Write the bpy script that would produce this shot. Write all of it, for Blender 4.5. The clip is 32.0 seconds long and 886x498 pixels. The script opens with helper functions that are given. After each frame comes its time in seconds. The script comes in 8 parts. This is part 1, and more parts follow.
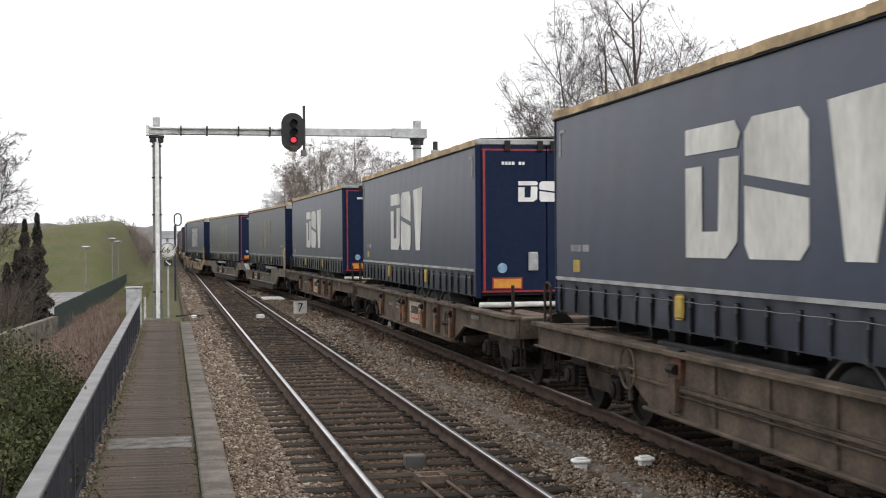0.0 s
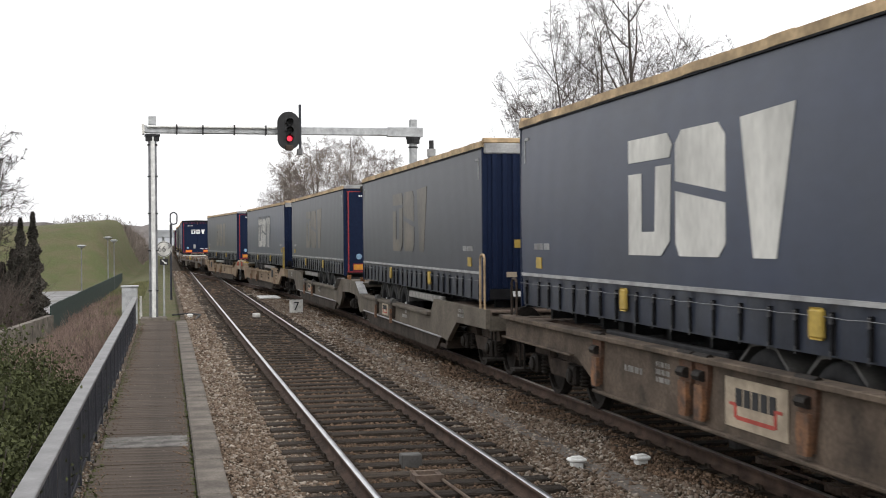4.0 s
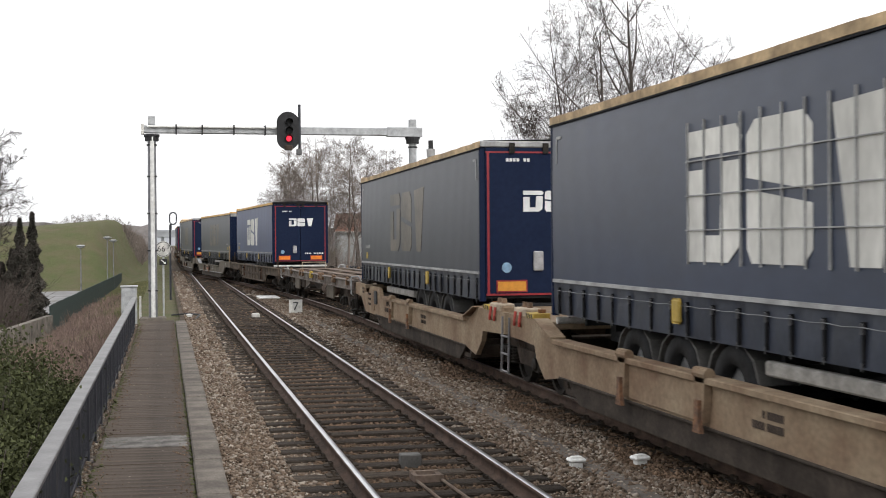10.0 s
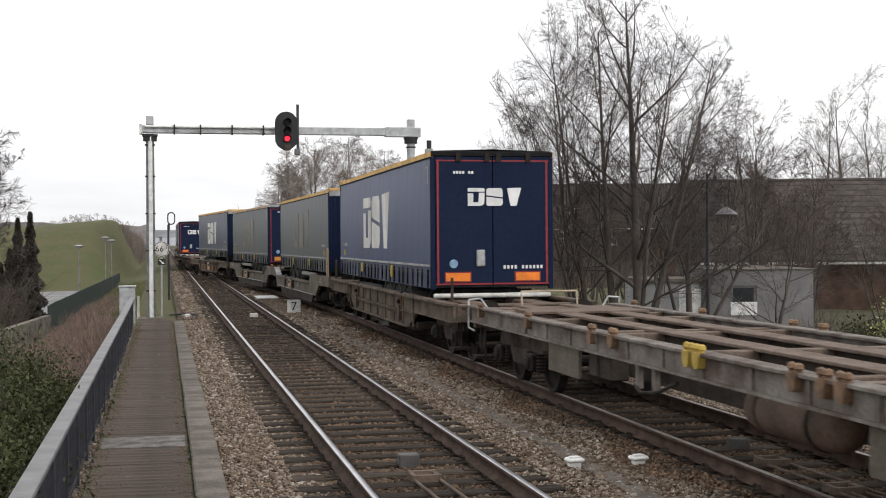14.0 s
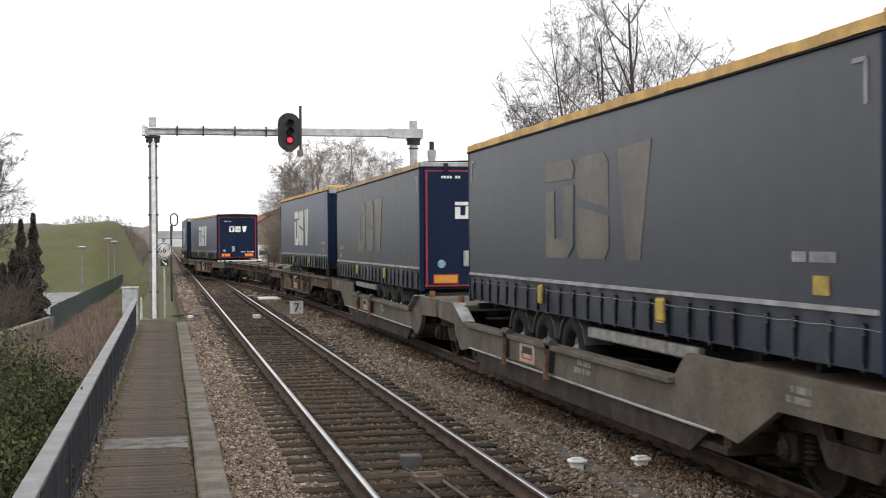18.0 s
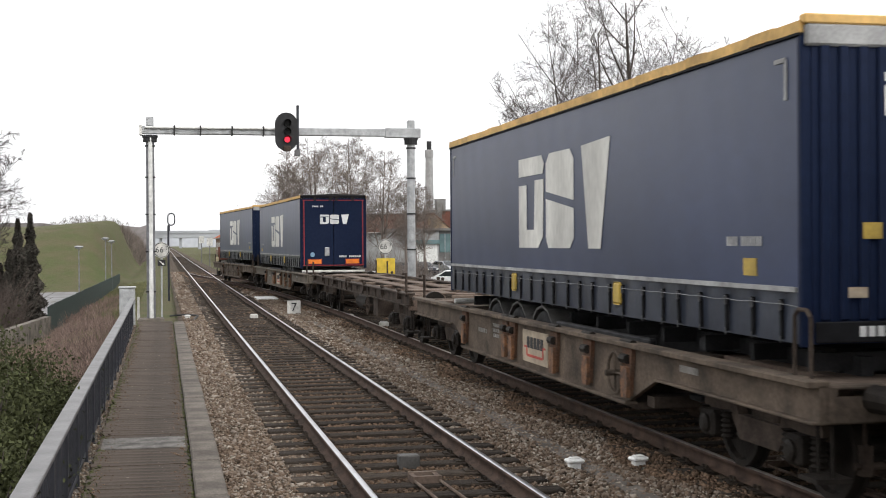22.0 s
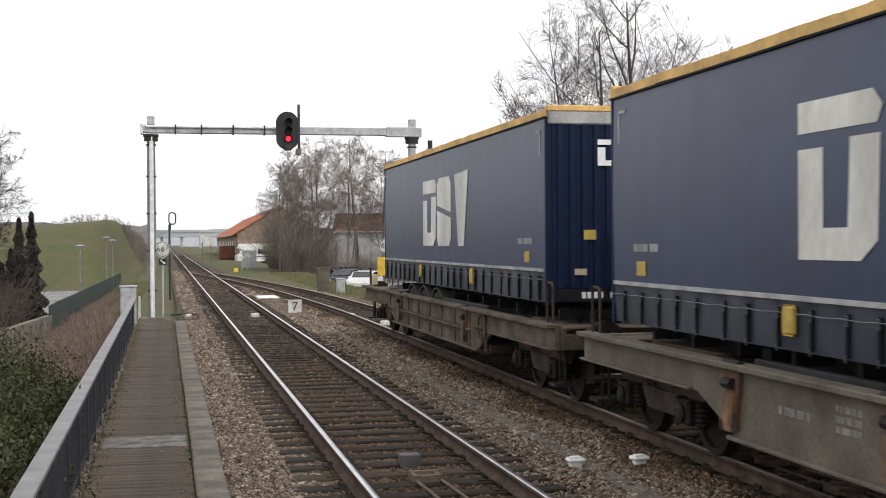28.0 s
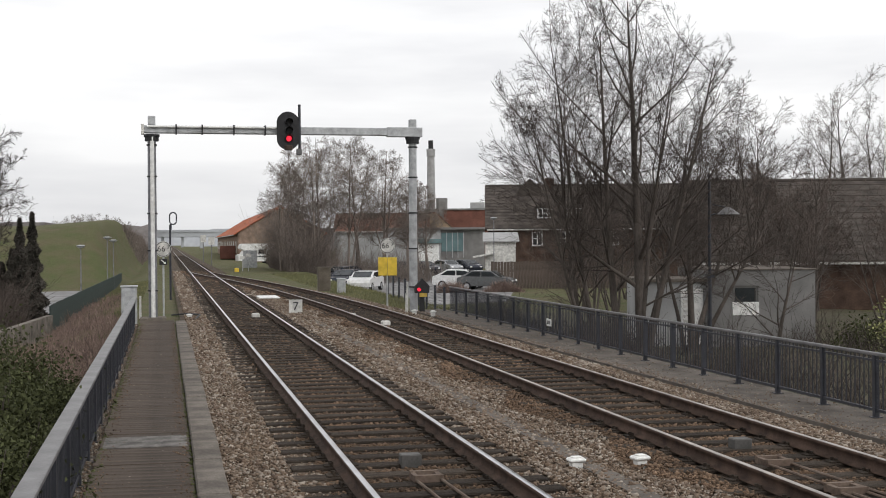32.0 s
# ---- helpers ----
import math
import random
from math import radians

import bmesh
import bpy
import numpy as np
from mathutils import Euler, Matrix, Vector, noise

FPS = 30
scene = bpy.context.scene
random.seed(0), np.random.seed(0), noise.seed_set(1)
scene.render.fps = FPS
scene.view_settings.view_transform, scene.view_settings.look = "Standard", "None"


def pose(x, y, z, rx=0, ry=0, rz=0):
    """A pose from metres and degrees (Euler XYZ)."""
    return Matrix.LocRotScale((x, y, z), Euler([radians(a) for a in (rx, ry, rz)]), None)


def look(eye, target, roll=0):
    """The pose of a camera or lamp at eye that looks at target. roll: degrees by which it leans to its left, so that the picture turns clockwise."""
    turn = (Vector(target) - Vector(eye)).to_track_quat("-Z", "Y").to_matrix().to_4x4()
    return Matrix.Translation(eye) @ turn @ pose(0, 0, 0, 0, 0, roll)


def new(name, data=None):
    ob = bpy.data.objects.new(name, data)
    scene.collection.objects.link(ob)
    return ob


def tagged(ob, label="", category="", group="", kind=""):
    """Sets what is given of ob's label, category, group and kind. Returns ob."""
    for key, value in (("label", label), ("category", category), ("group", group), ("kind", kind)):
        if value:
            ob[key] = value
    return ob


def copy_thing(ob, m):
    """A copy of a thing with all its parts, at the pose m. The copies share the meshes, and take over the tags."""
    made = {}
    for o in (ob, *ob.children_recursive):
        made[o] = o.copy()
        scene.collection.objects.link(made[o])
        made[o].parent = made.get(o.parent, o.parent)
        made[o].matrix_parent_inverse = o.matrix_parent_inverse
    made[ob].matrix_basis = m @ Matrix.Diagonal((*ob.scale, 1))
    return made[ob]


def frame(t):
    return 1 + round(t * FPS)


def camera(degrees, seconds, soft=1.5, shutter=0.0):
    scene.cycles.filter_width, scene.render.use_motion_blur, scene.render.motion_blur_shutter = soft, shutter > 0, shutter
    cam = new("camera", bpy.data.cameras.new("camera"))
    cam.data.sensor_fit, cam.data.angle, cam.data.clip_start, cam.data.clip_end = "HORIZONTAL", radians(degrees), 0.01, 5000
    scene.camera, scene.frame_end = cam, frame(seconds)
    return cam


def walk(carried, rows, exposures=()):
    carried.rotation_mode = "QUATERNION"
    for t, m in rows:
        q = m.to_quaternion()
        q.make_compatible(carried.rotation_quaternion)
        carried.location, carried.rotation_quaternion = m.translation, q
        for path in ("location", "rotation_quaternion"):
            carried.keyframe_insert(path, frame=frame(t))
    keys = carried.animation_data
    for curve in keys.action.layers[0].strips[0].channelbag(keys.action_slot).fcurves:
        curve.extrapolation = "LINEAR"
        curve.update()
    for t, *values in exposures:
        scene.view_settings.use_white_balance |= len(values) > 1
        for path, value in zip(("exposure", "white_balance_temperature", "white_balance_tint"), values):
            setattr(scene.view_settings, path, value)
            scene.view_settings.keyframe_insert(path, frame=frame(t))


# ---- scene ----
# ---------------------------------------------------------------- camera
CLIP = 32.0
EYE = Vector((0.0, 0.0, 2.313))
cam = camera(38.26, CLIP, soft=1.0, shutter=0.2)
# seconds, sideways and up-and-down drift of the hand (thousandths of a radian)
DRIFT = [(0, 3.54, 0.9), (0.5, 3.5, 0.1), (1, 3.5, 0), (1.5, 3.1, 0), (2, 2.2, 0), (2.5, 2.1, 0), (3, 1.55, 0), (3.5, 0.9, 0),
         (5.5, 0, 0), (9, 0, 0), (12.5, 0, 0), (13, -0.45, 0), (13.5, -1.1, 0), (14, -1.35, 0), (14.5, -1.35, -0.2),
         (16.5, 0.0, 0.8), (17, 0.8, 0.9), (18, 0.75, 0.95), (18.5, 0.0, 0.9), (19, -0.45, 0.95), (19.5, -0.55, 0.95), (21.5, -0.55, 0.95),
         (22, -1.35, 0.7), (22.5, -1.85, 0), (23.5, -1.85, 0), (24, -1.4, 0), (25, -1.3, 0), (25.5, -0.65, 0), (27.5, -0.55, 0), (31, -0.55, 0), (31.5, 0, 0), (32, 0, 0)]
YAW, PITCH, ROLL = 0.213947, -0.0066821, -0.399


def aim(sideways, up):
    a, b = YAW - sideways / 1000, PITCH + up / 1000
    return look(EYE, EYE + Vector((math.sin(a) * math.cos(b), math.cos(a) * math.cos(b), math.sin(b))), ROLL)


EXPOSURE = [(0, 0.54), (3, 0.55), (9, 0.58), (11, 0.52), (13, 0.40), (14.5, 0.36), (17, 0.54), (20, 0.62), (22, 0.60), (25, 0.37), (28, 0.50), (29, 0.44), (30.5, 0.20), (32, 0.11)]
walk(cam, [(t, aim(a, b)) for t, a, b in DRIFT], EXPOSURE)

# ---------------------------------------------------------------- sky and sun
SUN_EL, SUN_AZ = radians(38), radians(150)
world = bpy.data.worlds.new("overcast sky")
scene.world = world
world.use_nodes = True
nt = world.node_tree
nt.nodes.clear()
w_out = nt.nodes.new("ShaderNodeOutputWorld")
w_bg = nt.nodes.new("ShaderNodeBackground")
w_sky = nt.nodes.new("ShaderNodeTexSky")
w_sky.sky_type, w_sky.sun_disc, w_sky.sun_elevation, w_sky.sun_rotation = "NISHITA", False, SUN_EL, SUN_AZ
w_sky.dust_density = 4.0
w_grey = nt.nodes.new("ShaderNodeHueSaturation")
w_grey.inputs["Saturation"].default_value = 0.10
w_grey.inputs["Value"].default_value = 0.11
w_mix = nt.nodes.new("ShaderNodeMix")
w_mix.data_type = "RGBA"
w_mix.inputs["Factor"].default_value = 0.80
w_tc = nt.nodes.new("ShaderNodeTexCoord")
w_map = nt.nodes.new("ShaderNodeMapping")
w_map.inputs["Scale"].default_value = (1.5, 1.5, 9.0)
w_noise = nt.nodes.new("ShaderNodeTexNoise")
w_noise.inputs["Scale"].default_value, w_noise.inputs["Detail"].default_value = 2.2, 5
w_ramp = nt.nodes.new("ShaderNodeValToRGB")
w_ramp.color_ramp.elements[0].position, w_ramp.color_ramp.elements[0].color = 0.36, (0.93, 0.935, 0.96, 1)
w_ramp.color_ramp.elements[1].position, w_ramp.color_ramp.elements[1].color = 0.62, (1.16, 1.16, 1.165, 1)
nt.links.new(w_sky.outputs[0], w_grey.inputs["Color"])
nt.links.new(w_tc.outputs["Generated"], w_map.inputs[0])
nt.links.new(w_map.outputs[0], w_noise.inputs[0])
nt.links.new(w_noise.outputs["Fac"], w_ramp.inputs[0])
nt.links.new(w_grey.outputs[0], w_mix.inputs["A"])
nt.links.new(w_ramp.outputs[0], w_mix.inputs["B"])
w_sep, w_low, w_mul = nt.nodes.new("ShaderNodeSeparateXYZ"), nt.nodes.new("ShaderNodeMapRange"), nt.nodes.new("ShaderNodeVectorMath")
w_low.inputs["From Min"].default_value, w_low.inputs["From Max"].default_value = 0.0, 0.16
w_low.inputs["To Min"].default_value, w_low.inputs["To Max"].default_value = 0.86, 1.0
w_mul.operation = "SCALE"
nt.links.new(w_tc.outputs["Generated"], w_sep.inputs[0])
nt.links.new(w_sep.outputs["Z"], w_low.inputs["Value"])
nt.links.new(w_mix.outputs["Result"], w_mul.inputs[0])
nt.links.new(w_low.outputs[0], w_mul.inputs["Scale"])
nt.links.new(w_mul.outputs[0], w_bg.inputs["Color"])
w_bg.inputs["Strength"].default_value = 1.0
nt.links.new(w_bg.outputs[0], w_out.inputs["Surface"])

sun = new("sun", bpy.data.lights.new("sun", "SUN"))
sun.data.energy, sun.data.angle, sun.data.color = 0.7, radians(25), (1.0, 0.96, 0.9)
sun.matrix_basis = look((math.sin(SUN_AZ) * 50, math.cos(SUN_AZ) * 50, math.tan(SUN_EL) * 50), (0, 0, 0))
# ---------------------------------------------------------------- tools
def material(name, color, rough=0.7, metal=0.0, vary=0.25, scale=6.0, fine=60.0, bump=0.3, tint=None, island=0.0, per_object=0.0, emit=0.0, stretch=(1, 1, 1), distance=0.01):
    """A painted, stony or woody surface: colour mottled at two scales, with relief."""
    m = bpy.data.materials.new(name)
    m.use_nodes = True
    t = m.node_tree
    b = t.nodes["Principled BSDF"]
    tc, mp = t.nodes.new("ShaderNodeTexCoord"), t.nodes.new("ShaderNodeMapping")
    mp.inputs["Scale"].default_value = stretch
    t.links.new(tc.outputs["Object"], mp.inputs[0])
    n1, n2 = t.nodes.new("ShaderNodeTexNoise"), t.nodes.new("ShaderNodeTexNoise")
    n1.inputs["Scale"].default_value, n1.inputs["Detail"].default_value = scale, 4
    n2.inputs["Scale"].default_value, n2.inputs["Detail"].default_value = fine, 3
    t.links.new(mp.outputs[0], n1.inputs[0])
    t.links.new(mp.outputs[0], n2.inputs[0])
    dark = tint or tuple(c * (1 - vary) * 0.8 for c in color)
    light = tuple(min(1, c * (1 + vary * 0.6)) for c in color)
    r1 = t.nodes.new("ShaderNodeMix")
    r1.data_type = "RGBA"
    r1.inputs["A"].default_value, r1.inputs["B"].default_value = (*dark, 1), (*light, 1)
    mr = t.nodes.new("ShaderNodeMapRange")
    mr.inputs["From Min"].default_value, mr.inputs["From Max"].default_value = 0.3, 0.7
    t.links.new(n1.outputs["Fac"], mr.inputs["Value"])
    t.links.new(mr.outputs[0], r1.inputs["Factor"])
    r2 = t.nodes.new("ShaderNodeHueSaturation")
    m2 = t.nodes.new("ShaderNodeMapRange")
    m2.inputs["From Min"].default_value, m2.inputs["From Max"].default_value = 0.25, 0.75
    m2.inputs["To Min"].default_value, m2.inputs["To Max"].default_value = 1 - vary * 0.7, 1 + vary * 0.7
    t.links.new(n2.outputs["Fac"], m2.inputs["Value"])
    t.links.new(r1.outputs["Result"], r2.inputs["Color"])
    value = m2.outputs[0]
    for amount, node, socket in ((island, "ShaderNodeNewGeometry", "Random Per Island"), (per_object, "ShaderNodeObjectInfo", "Random")):
        if amount:
            g, m3, mul = t.nodes.new(node), t.nodes.new("ShaderNodeMapRange"), t.nodes.new("ShaderNodeMath")
            m3.inputs["To Min"].default_value, m3.inputs["To Max"].default_value = 1 - amount, 1 + amount
            mul.operation = "MULTIPLY"
            t.links.new(g.outputs[socket], m3.inputs["Value"])
            t.links.new(m3.outputs[0], mul.inputs[0])
            t.links.new(value, mul.inputs[1])
            value = mul.outputs[0]
    t.links.new(value, r2.inputs["Value"])
    t.links.new(r2.outputs[0], b.inputs["Base Color"])
    b.inputs["Roughness"].default_value, b.inputs["Metallic"].default_value = rough, metal
    b.inputs["Specular IOR Level"].default_value = 0.2 if rough > 0.8 else 0.5
    if bump:
        bp = t.nodes.new("ShaderNodeBump")
        bp.inputs["Strength"].default_value, bp.inputs["Distance"].default_value = bump, distance
        t.links.new(n2.outputs["Fac"], bp.inputs["Height"])
        t.links.new(bp.outputs[0], b.inputs["Normal"])
    if emit:
        b.inputs["Emission Color"].default_value, b.inputs["Emission Strength"].default_value = (*color, 1), emit
    return m


def link(name, bm, mat, parent=None, label="", smooth=False, kind=""):
    me = bpy.data.meshes.new(name)
    bm.to_mesh(me)
    bm.free()
    for mm in (mat if isinstance(mat, (list, tuple)) else [mat]):
        me.materials.append(mm)
    if smooth:
        me.polygons.foreach_set("use_smooth", [True] * len(me.polygons))
    ob = new(name, me)
    if parent:
        ob.parent = parent
    return tagged(ob, label, kind=kind)


def part(name, bm, mat, parent, label="", smooth=False):
    return link(name, bm, mat, parent, label, smooth)


def shared(name, ob, parent, m):
    """Another piece on the same mesh."""
    o = new(name, ob.data)
    o.parent, o.matrix_basis = parent, m
    return o


def empty(name, m=None):
    ob = new(name)
    if m is not None:
        ob.matrix_basis = m
    return ob


def box(bm, x0, x1, y0, y1, z0, z1, bevel=0.0):
    vs = [bm.verts.new((x, y, z)) for z in (z0, z1) for y in (y0, y1) for x in (x0, x1)]
    fs = [bm.faces.new([vs[i] for i in q]) for q in ((0, 2, 3, 1), (4, 5, 7, 6), (0, 1, 5, 4), (2, 6, 7, 3), (0, 4, 6, 2), (1, 3, 7, 5))]
    if bevel:
        bmesh.ops.bevel(bm, geom=list({e for f in fs for e in f.edges}), offset=bevel, segments=1, affect="EDGES", profile=0.5)
    return bm


def boxes(*rows, bevel=0.0):
    bm = bmesh.new()
    for r in rows:
        box(bm, *r, bevel=bevel)
    return bm


def rod(bm, p0, p1, r0, r1=None, n=8):
    """A round bar from p0 to p1."""
    p0, p1 = Vector(p0), Vector(p1)
    r1 = r0 if r1 is None else r1
    q = (p1 - p0).to_track_quat("Z", "Y")
    a, b = [], []
    for i in range(n):
        d = q @ Vector((math.cos(2 * math.pi * i / n), math.sin(2 * math.pi * i / n), 0))
        a.append(bm.verts.new(p0 + d * r0))
        b.append(bm.verts.new(p1 + d * r1))
    for i in range(n):
        bm.faces.new((a[i], a[(i + 1) % n], b[(i + 1) % n], b[i]))
    bm.faces.new(a[::-1])
    bm.faces.new(b)
    return bm


def rods(*rows, n=8):
    bm = bmesh.new()
    for r in rows:
        rod(bm, *r, n=n)
    return bm


def bent(points, r, n=7, bm=None):
    """A bent tube through points."""
    bm = bm or bmesh.new()
    for p, q in zip(points[:-1], points[1:]):
        rod(bm, p, q, r, n=n)
    return bm


def prism(bm, outline, axis, a, b):
    """An outline in the other two axes, drawn out from a to b along axis."""
    def at(u, v, w):
        return {"x": (w, u, v), "y": (u, w, v), "z": (u, v, w)}[axis]
    lo, hi = [bm.verts.new(at(u, v, a)) for u, v in outline], [bm.verts.new(at(u, v, b)) for u, v in outline]
    n = len(outline)
    for i in range(n):
        bm.faces.new((lo[i], lo[(i + 1) % n], hi[(i + 1) % n], hi[i]))
    bm.faces.new(lo[::-1])
    bm.faces.new(hi)
    bmesh.ops.recalc_face_normals(bm, faces=bm.faces[:])
    return bm


def lathe(bm, centre, profile, axis="z", n=12):
    """A turned piece: profile rows of radius and place along the axis."""
    c = Vector(centre)
    rows = []
    for i in range(n):
        a = 2 * math.pi * i / n
        u, w = math.cos(a), math.sin(a)
        rows.append([bm.verts.new(c + {"z": Vector((r * u, r * w, h)), "x": Vector((h, r * u, r * w)), "y": Vector((r * u, h, r * w))}[axis]) for r, h in profile])
    for i in range(n):
        p, q = rows[i], rows[(i + 1) % n]
        for k in range(len(profile) - 1):
            bm.faces.new((p[k], q[k], q[k + 1], p[k + 1]))
    bm.faces.new([r[0] for r in rows][::-1])
    bm.faces.new([r[-1] for r in rows])
    return bm


def sheet(name, verts, faces, mat, kind="", smooth=False):
    """A mesh from arrays; faces all of one length."""
    verts, faces = np.asarray(verts, dtype=np.float32), np.asarray(faces, dtype=np.int32)
    me = bpy.data.meshes.new(name)
    me.vertices.add(len(verts))
    me.vertices.foreach_set("co", verts.ravel())
    k = faces.shape[1]
    me.loops.add(faces.size)
    me.loops.foreach_set("vertex_index", faces.ravel())
    me.polygons.add(len(faces))
    me.polygons.foreach_set("loop_start", np.arange(0, faces.size, k, dtype=np.int32))
    me.update(calc_edges=True)
    me.validate()
    if smooth:
        me.polygons.foreach_set("use_smooth", [True] * len(faces))
    me.materials.append(mat)
    return tagged(new(name, me), kind=kind)


# ---------------------------------------------------------------- the line of the second track
KY = (34, 42, 50, 60, 70, 82, 92, 100, 110)
KX = (3.94, 3.92, 3.74, 3.35, 2.71, 1.70, 0.69, 0.1, 0.0)
TRACK_1 = 2.60


def lateral(y):
    """Where the middle of the second track lies at y: parallel to the first one here, joined to it past the points."""
    if y <= KY[0]:
        return TRACK_1 + KX[0]
    if y >= KY[-1]:
        return TRACK_1
    i = max(k for k in range(len(KY) - 1) if KY[k] <= y)

    def slope(k):
        return 0 if k in (0, len(KY) - 1) else (KX[k + 1] - KX[k - 1]) / (KY[k + 1] - KY[k - 1])
    h = KY[i + 1] - KY[i]
    u = (y - KY[i]) / h
    return TRACK_1 + (2 * u**3 - 3 * u * u + 1) * KX[i] + (u**3 - 2 * u * u + u) * h * slope(i) + (3 * u * u - 2 * u**3) * KX[i + 1] + (u**3 - u * u) * h * slope(i + 1)
# ---------------------------------------------------------------- materials
M_BALLAST = material("ballast bed", (0.095, 0.073, 0.054), 0.95, vary=0.5, scale=3, fine=45, bump=1.0, distance=0.03)
M_STONE = material("ballast stone", (0.208, 0.158, 0.12), 0.92, vary=0.3, scale=0.5, fine=40, bump=0.5)


def stone_colours(m):
    """Each stone its own colour: rust-dusted brown, grey, a few pale."""
    t = m.node_tree
    g, r, mix = t.nodes.new("ShaderNodeNewGeometry"), t.nodes.new("ShaderNodeValToRGB"), t.nodes.new("ShaderNodeMix")
    for k, (at, c) in enumerate(((0.0, (0.045, 0.031, 0.023)), (0.3, (0.130, 0.088, 0.06)), (0.55, (0.20, 0.147, 0.107)), (0.8, (0.25, 0.213, 0.18)), (1.0, (0.46, 0.41, 0.345)))):
        e = r.color_ramp.elements[k] if k < 1 else (r.color_ramp.elements[-1] if k == 4 else r.color_ramp.elements.new(at))
        e.position, e.color = at, (*c, 1)
    mix.data_type, mix.inputs["Factor"].default_value = "RGBA", 0.25
    old = t.nodes["Principled BSDF"].inputs["Base Color"].links[0].from_socket
    t.links.new(g.outputs["Random Per Island"], r.inputs[0])
    t.links.new(r.outputs[0], mix.inputs["A"])
    t.links.new(old, mix.inputs["B"])
    t.links.new(mix.outputs["Result"], t.nodes["Principled BSDF"].inputs["Base Color"])


stone_colours(M_STONE)
M_RAIL_TOP = material("worn rail head", (0.55, 0.55, 0.57), 0.28, 0.9, vary=0.15, scale=2, fine=30, bump=0.05)
M_RAIL_DULL = material("seldom worn rail head", (0.42, 0.38, 0.35), 0.45, 0.6, vary=0.25, scale=2, fine=30, bump=0.05)
M_RUST = material("rusty rail steel", (0.075, 0.048, 0.036), 0.85, vary=0.4, scale=5, fine=80, bump=0.4)
M_SLEEPER = material("tarred oak sleeper", (0.0567, 0.0446, 0.0351), 0.95, vary=0.45, scale=3, fine=24, bump=0.9, per_object=0.35, stretch=(1, 5, 5), distance=0.02)
M_GRASS = material("rough grass", (0.064, 0.076, 0.029), 0.95, vary=0.45, scale=0.5, fine=12, bump=1.0, distance=0.1, tint=(0.12, 0.10, 0.06))
M_PLANK = material("weathered walkway boards", (0.096, 0.076, 0.062), 0.92, vary=0.5, scale=0.9, fine=40, bump=0.5, per_object=0.12, stretch=(1, 4, 1))
M_CONCRETE = material("weathered concrete", (0.155, 0.135, 0.117), 0.92, vary=0.45, scale=2.5, fine=45, bump=0.6, per_object=0.12)
M_PAVE = material("grey asphalt path", (0.135, 0.118, 0.104), 0.95, vary=0.3, scale=2, fine=60, bump=0.5)
M_ROAD = material("pale asphalt road", (0.24, 0.235, 0.235), 0.95, vary=0.2, scale=0.6, fine=20, bump=0.4)
M_FENCE = material("dark blue-grey fence paint", (0.030, 0.032, 0.042), 0.5, 0.1, vary=0.25, scale=4, fine=60, bump=0.15)
M_FENCE_TOP = material("worn grey rail paint", (0.165, 0.16, 0.163), 0.5, 0.2, vary=0.25, scale=3, fine=50, bump=0.15)
M_GALV = material("galvanised steel", (0.46, 0.47, 0.48), 0.55, 0.35, vary=0.2, scale=4, fine=40, bump=0.15)
M_MAST = material("weathered dark galvanised steel", (0.20, 0.20, 0.215), 0.6, 0.2, vary=0.25, scale=4, fine=40, bump=0.15)
M_WHITE = material("white enamel", (0.78, 0.78, 0.76), 0.5, vary=0.1, scale=6, fine=40, bump=0.1)
M_OFFWHITE = material("dirty white paint", (0.62, 0.61, 0.58), 0.7, vary=0.25, scale=5, fine=40, bump=0.2)
M_BLACK = material("matt black paint", (0.018, 0.018, 0.02), 0.7, vary=0.3, scale=5, fine=40, bump=0.2)
M_RED_LIGHT = material("glowing red lamp", (0.9, 0.02, 0.05), 0.3, vary=0.05, bump=0, emit=1.1)
M_SIGN_YELLOW = material("yellow sign enamel", (0.72, 0.50, 0.05), 0.5, vary=0.08, scale=5, fine=40, bump=0.1)
M_BARK = material("grey-brown bark", (0.10, 0.085, 0.075), 0.95, vary=0.4, scale=3, fine=30, bump=0.8, stretch=(1, 1, 0.3))
M_TWIG = material("bare twigs", (0.075, 0.062, 0.055), 0.95, vary=0.3, scale=2, fine=20, bump=0, island=0.2)
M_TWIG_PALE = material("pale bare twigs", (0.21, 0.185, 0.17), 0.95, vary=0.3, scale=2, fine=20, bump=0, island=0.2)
M_DRY = material("dry reddish stalks", (0.235, 0.17, 0.145), 0.95, vary=0.35, scale=2, fine=20, bump=0, island=0.4)
M_LEAF = material("dark evergreen leaf", (0.062, 0.069, 0.031), 0.75, vary=0.4, scale=1.5, fine=12, bump=0, island=0.38)
M_LEAF_FRESH = material("pale spring leaf", (0.25, 0.26, 0.10), 0.6, vary=0.3, scale=1.5, fine=12, bump=0, island=0.4)
# needle colour raised and browned to carry some haze
M_CONIFER = material("dark conifer needles", (0.072, 0.066, 0.056), 0.9, vary=0.4, scale=1.5, fine=12, bump=0, island=0.4)
M_BRICK = material("dark red-brown brick", (0.085, 0.055, 0.042), 0.9, vary=0.35, scale=1.5, fine=14, bump=0.5)
M_BRICK_PALE = material("pale brick", (0.30, 0.22, 0.17), 0.9, vary=0.25, scale=1.5, fine=14, bump=0.5)
M_ROOF_DARK = material("dark roof tiles", (0.082, 0.070, 0.062), 0.85, vary=0.35, scale=1.2, fine=10, bump=0.6, stretch=(1, 1, 3))
M_ROOF_RED = material("orange-red roof tiles", (0.42, 0.135, 0.07), 0.85, vary=0.25, scale=0.6, fine=6, bump=0.6)
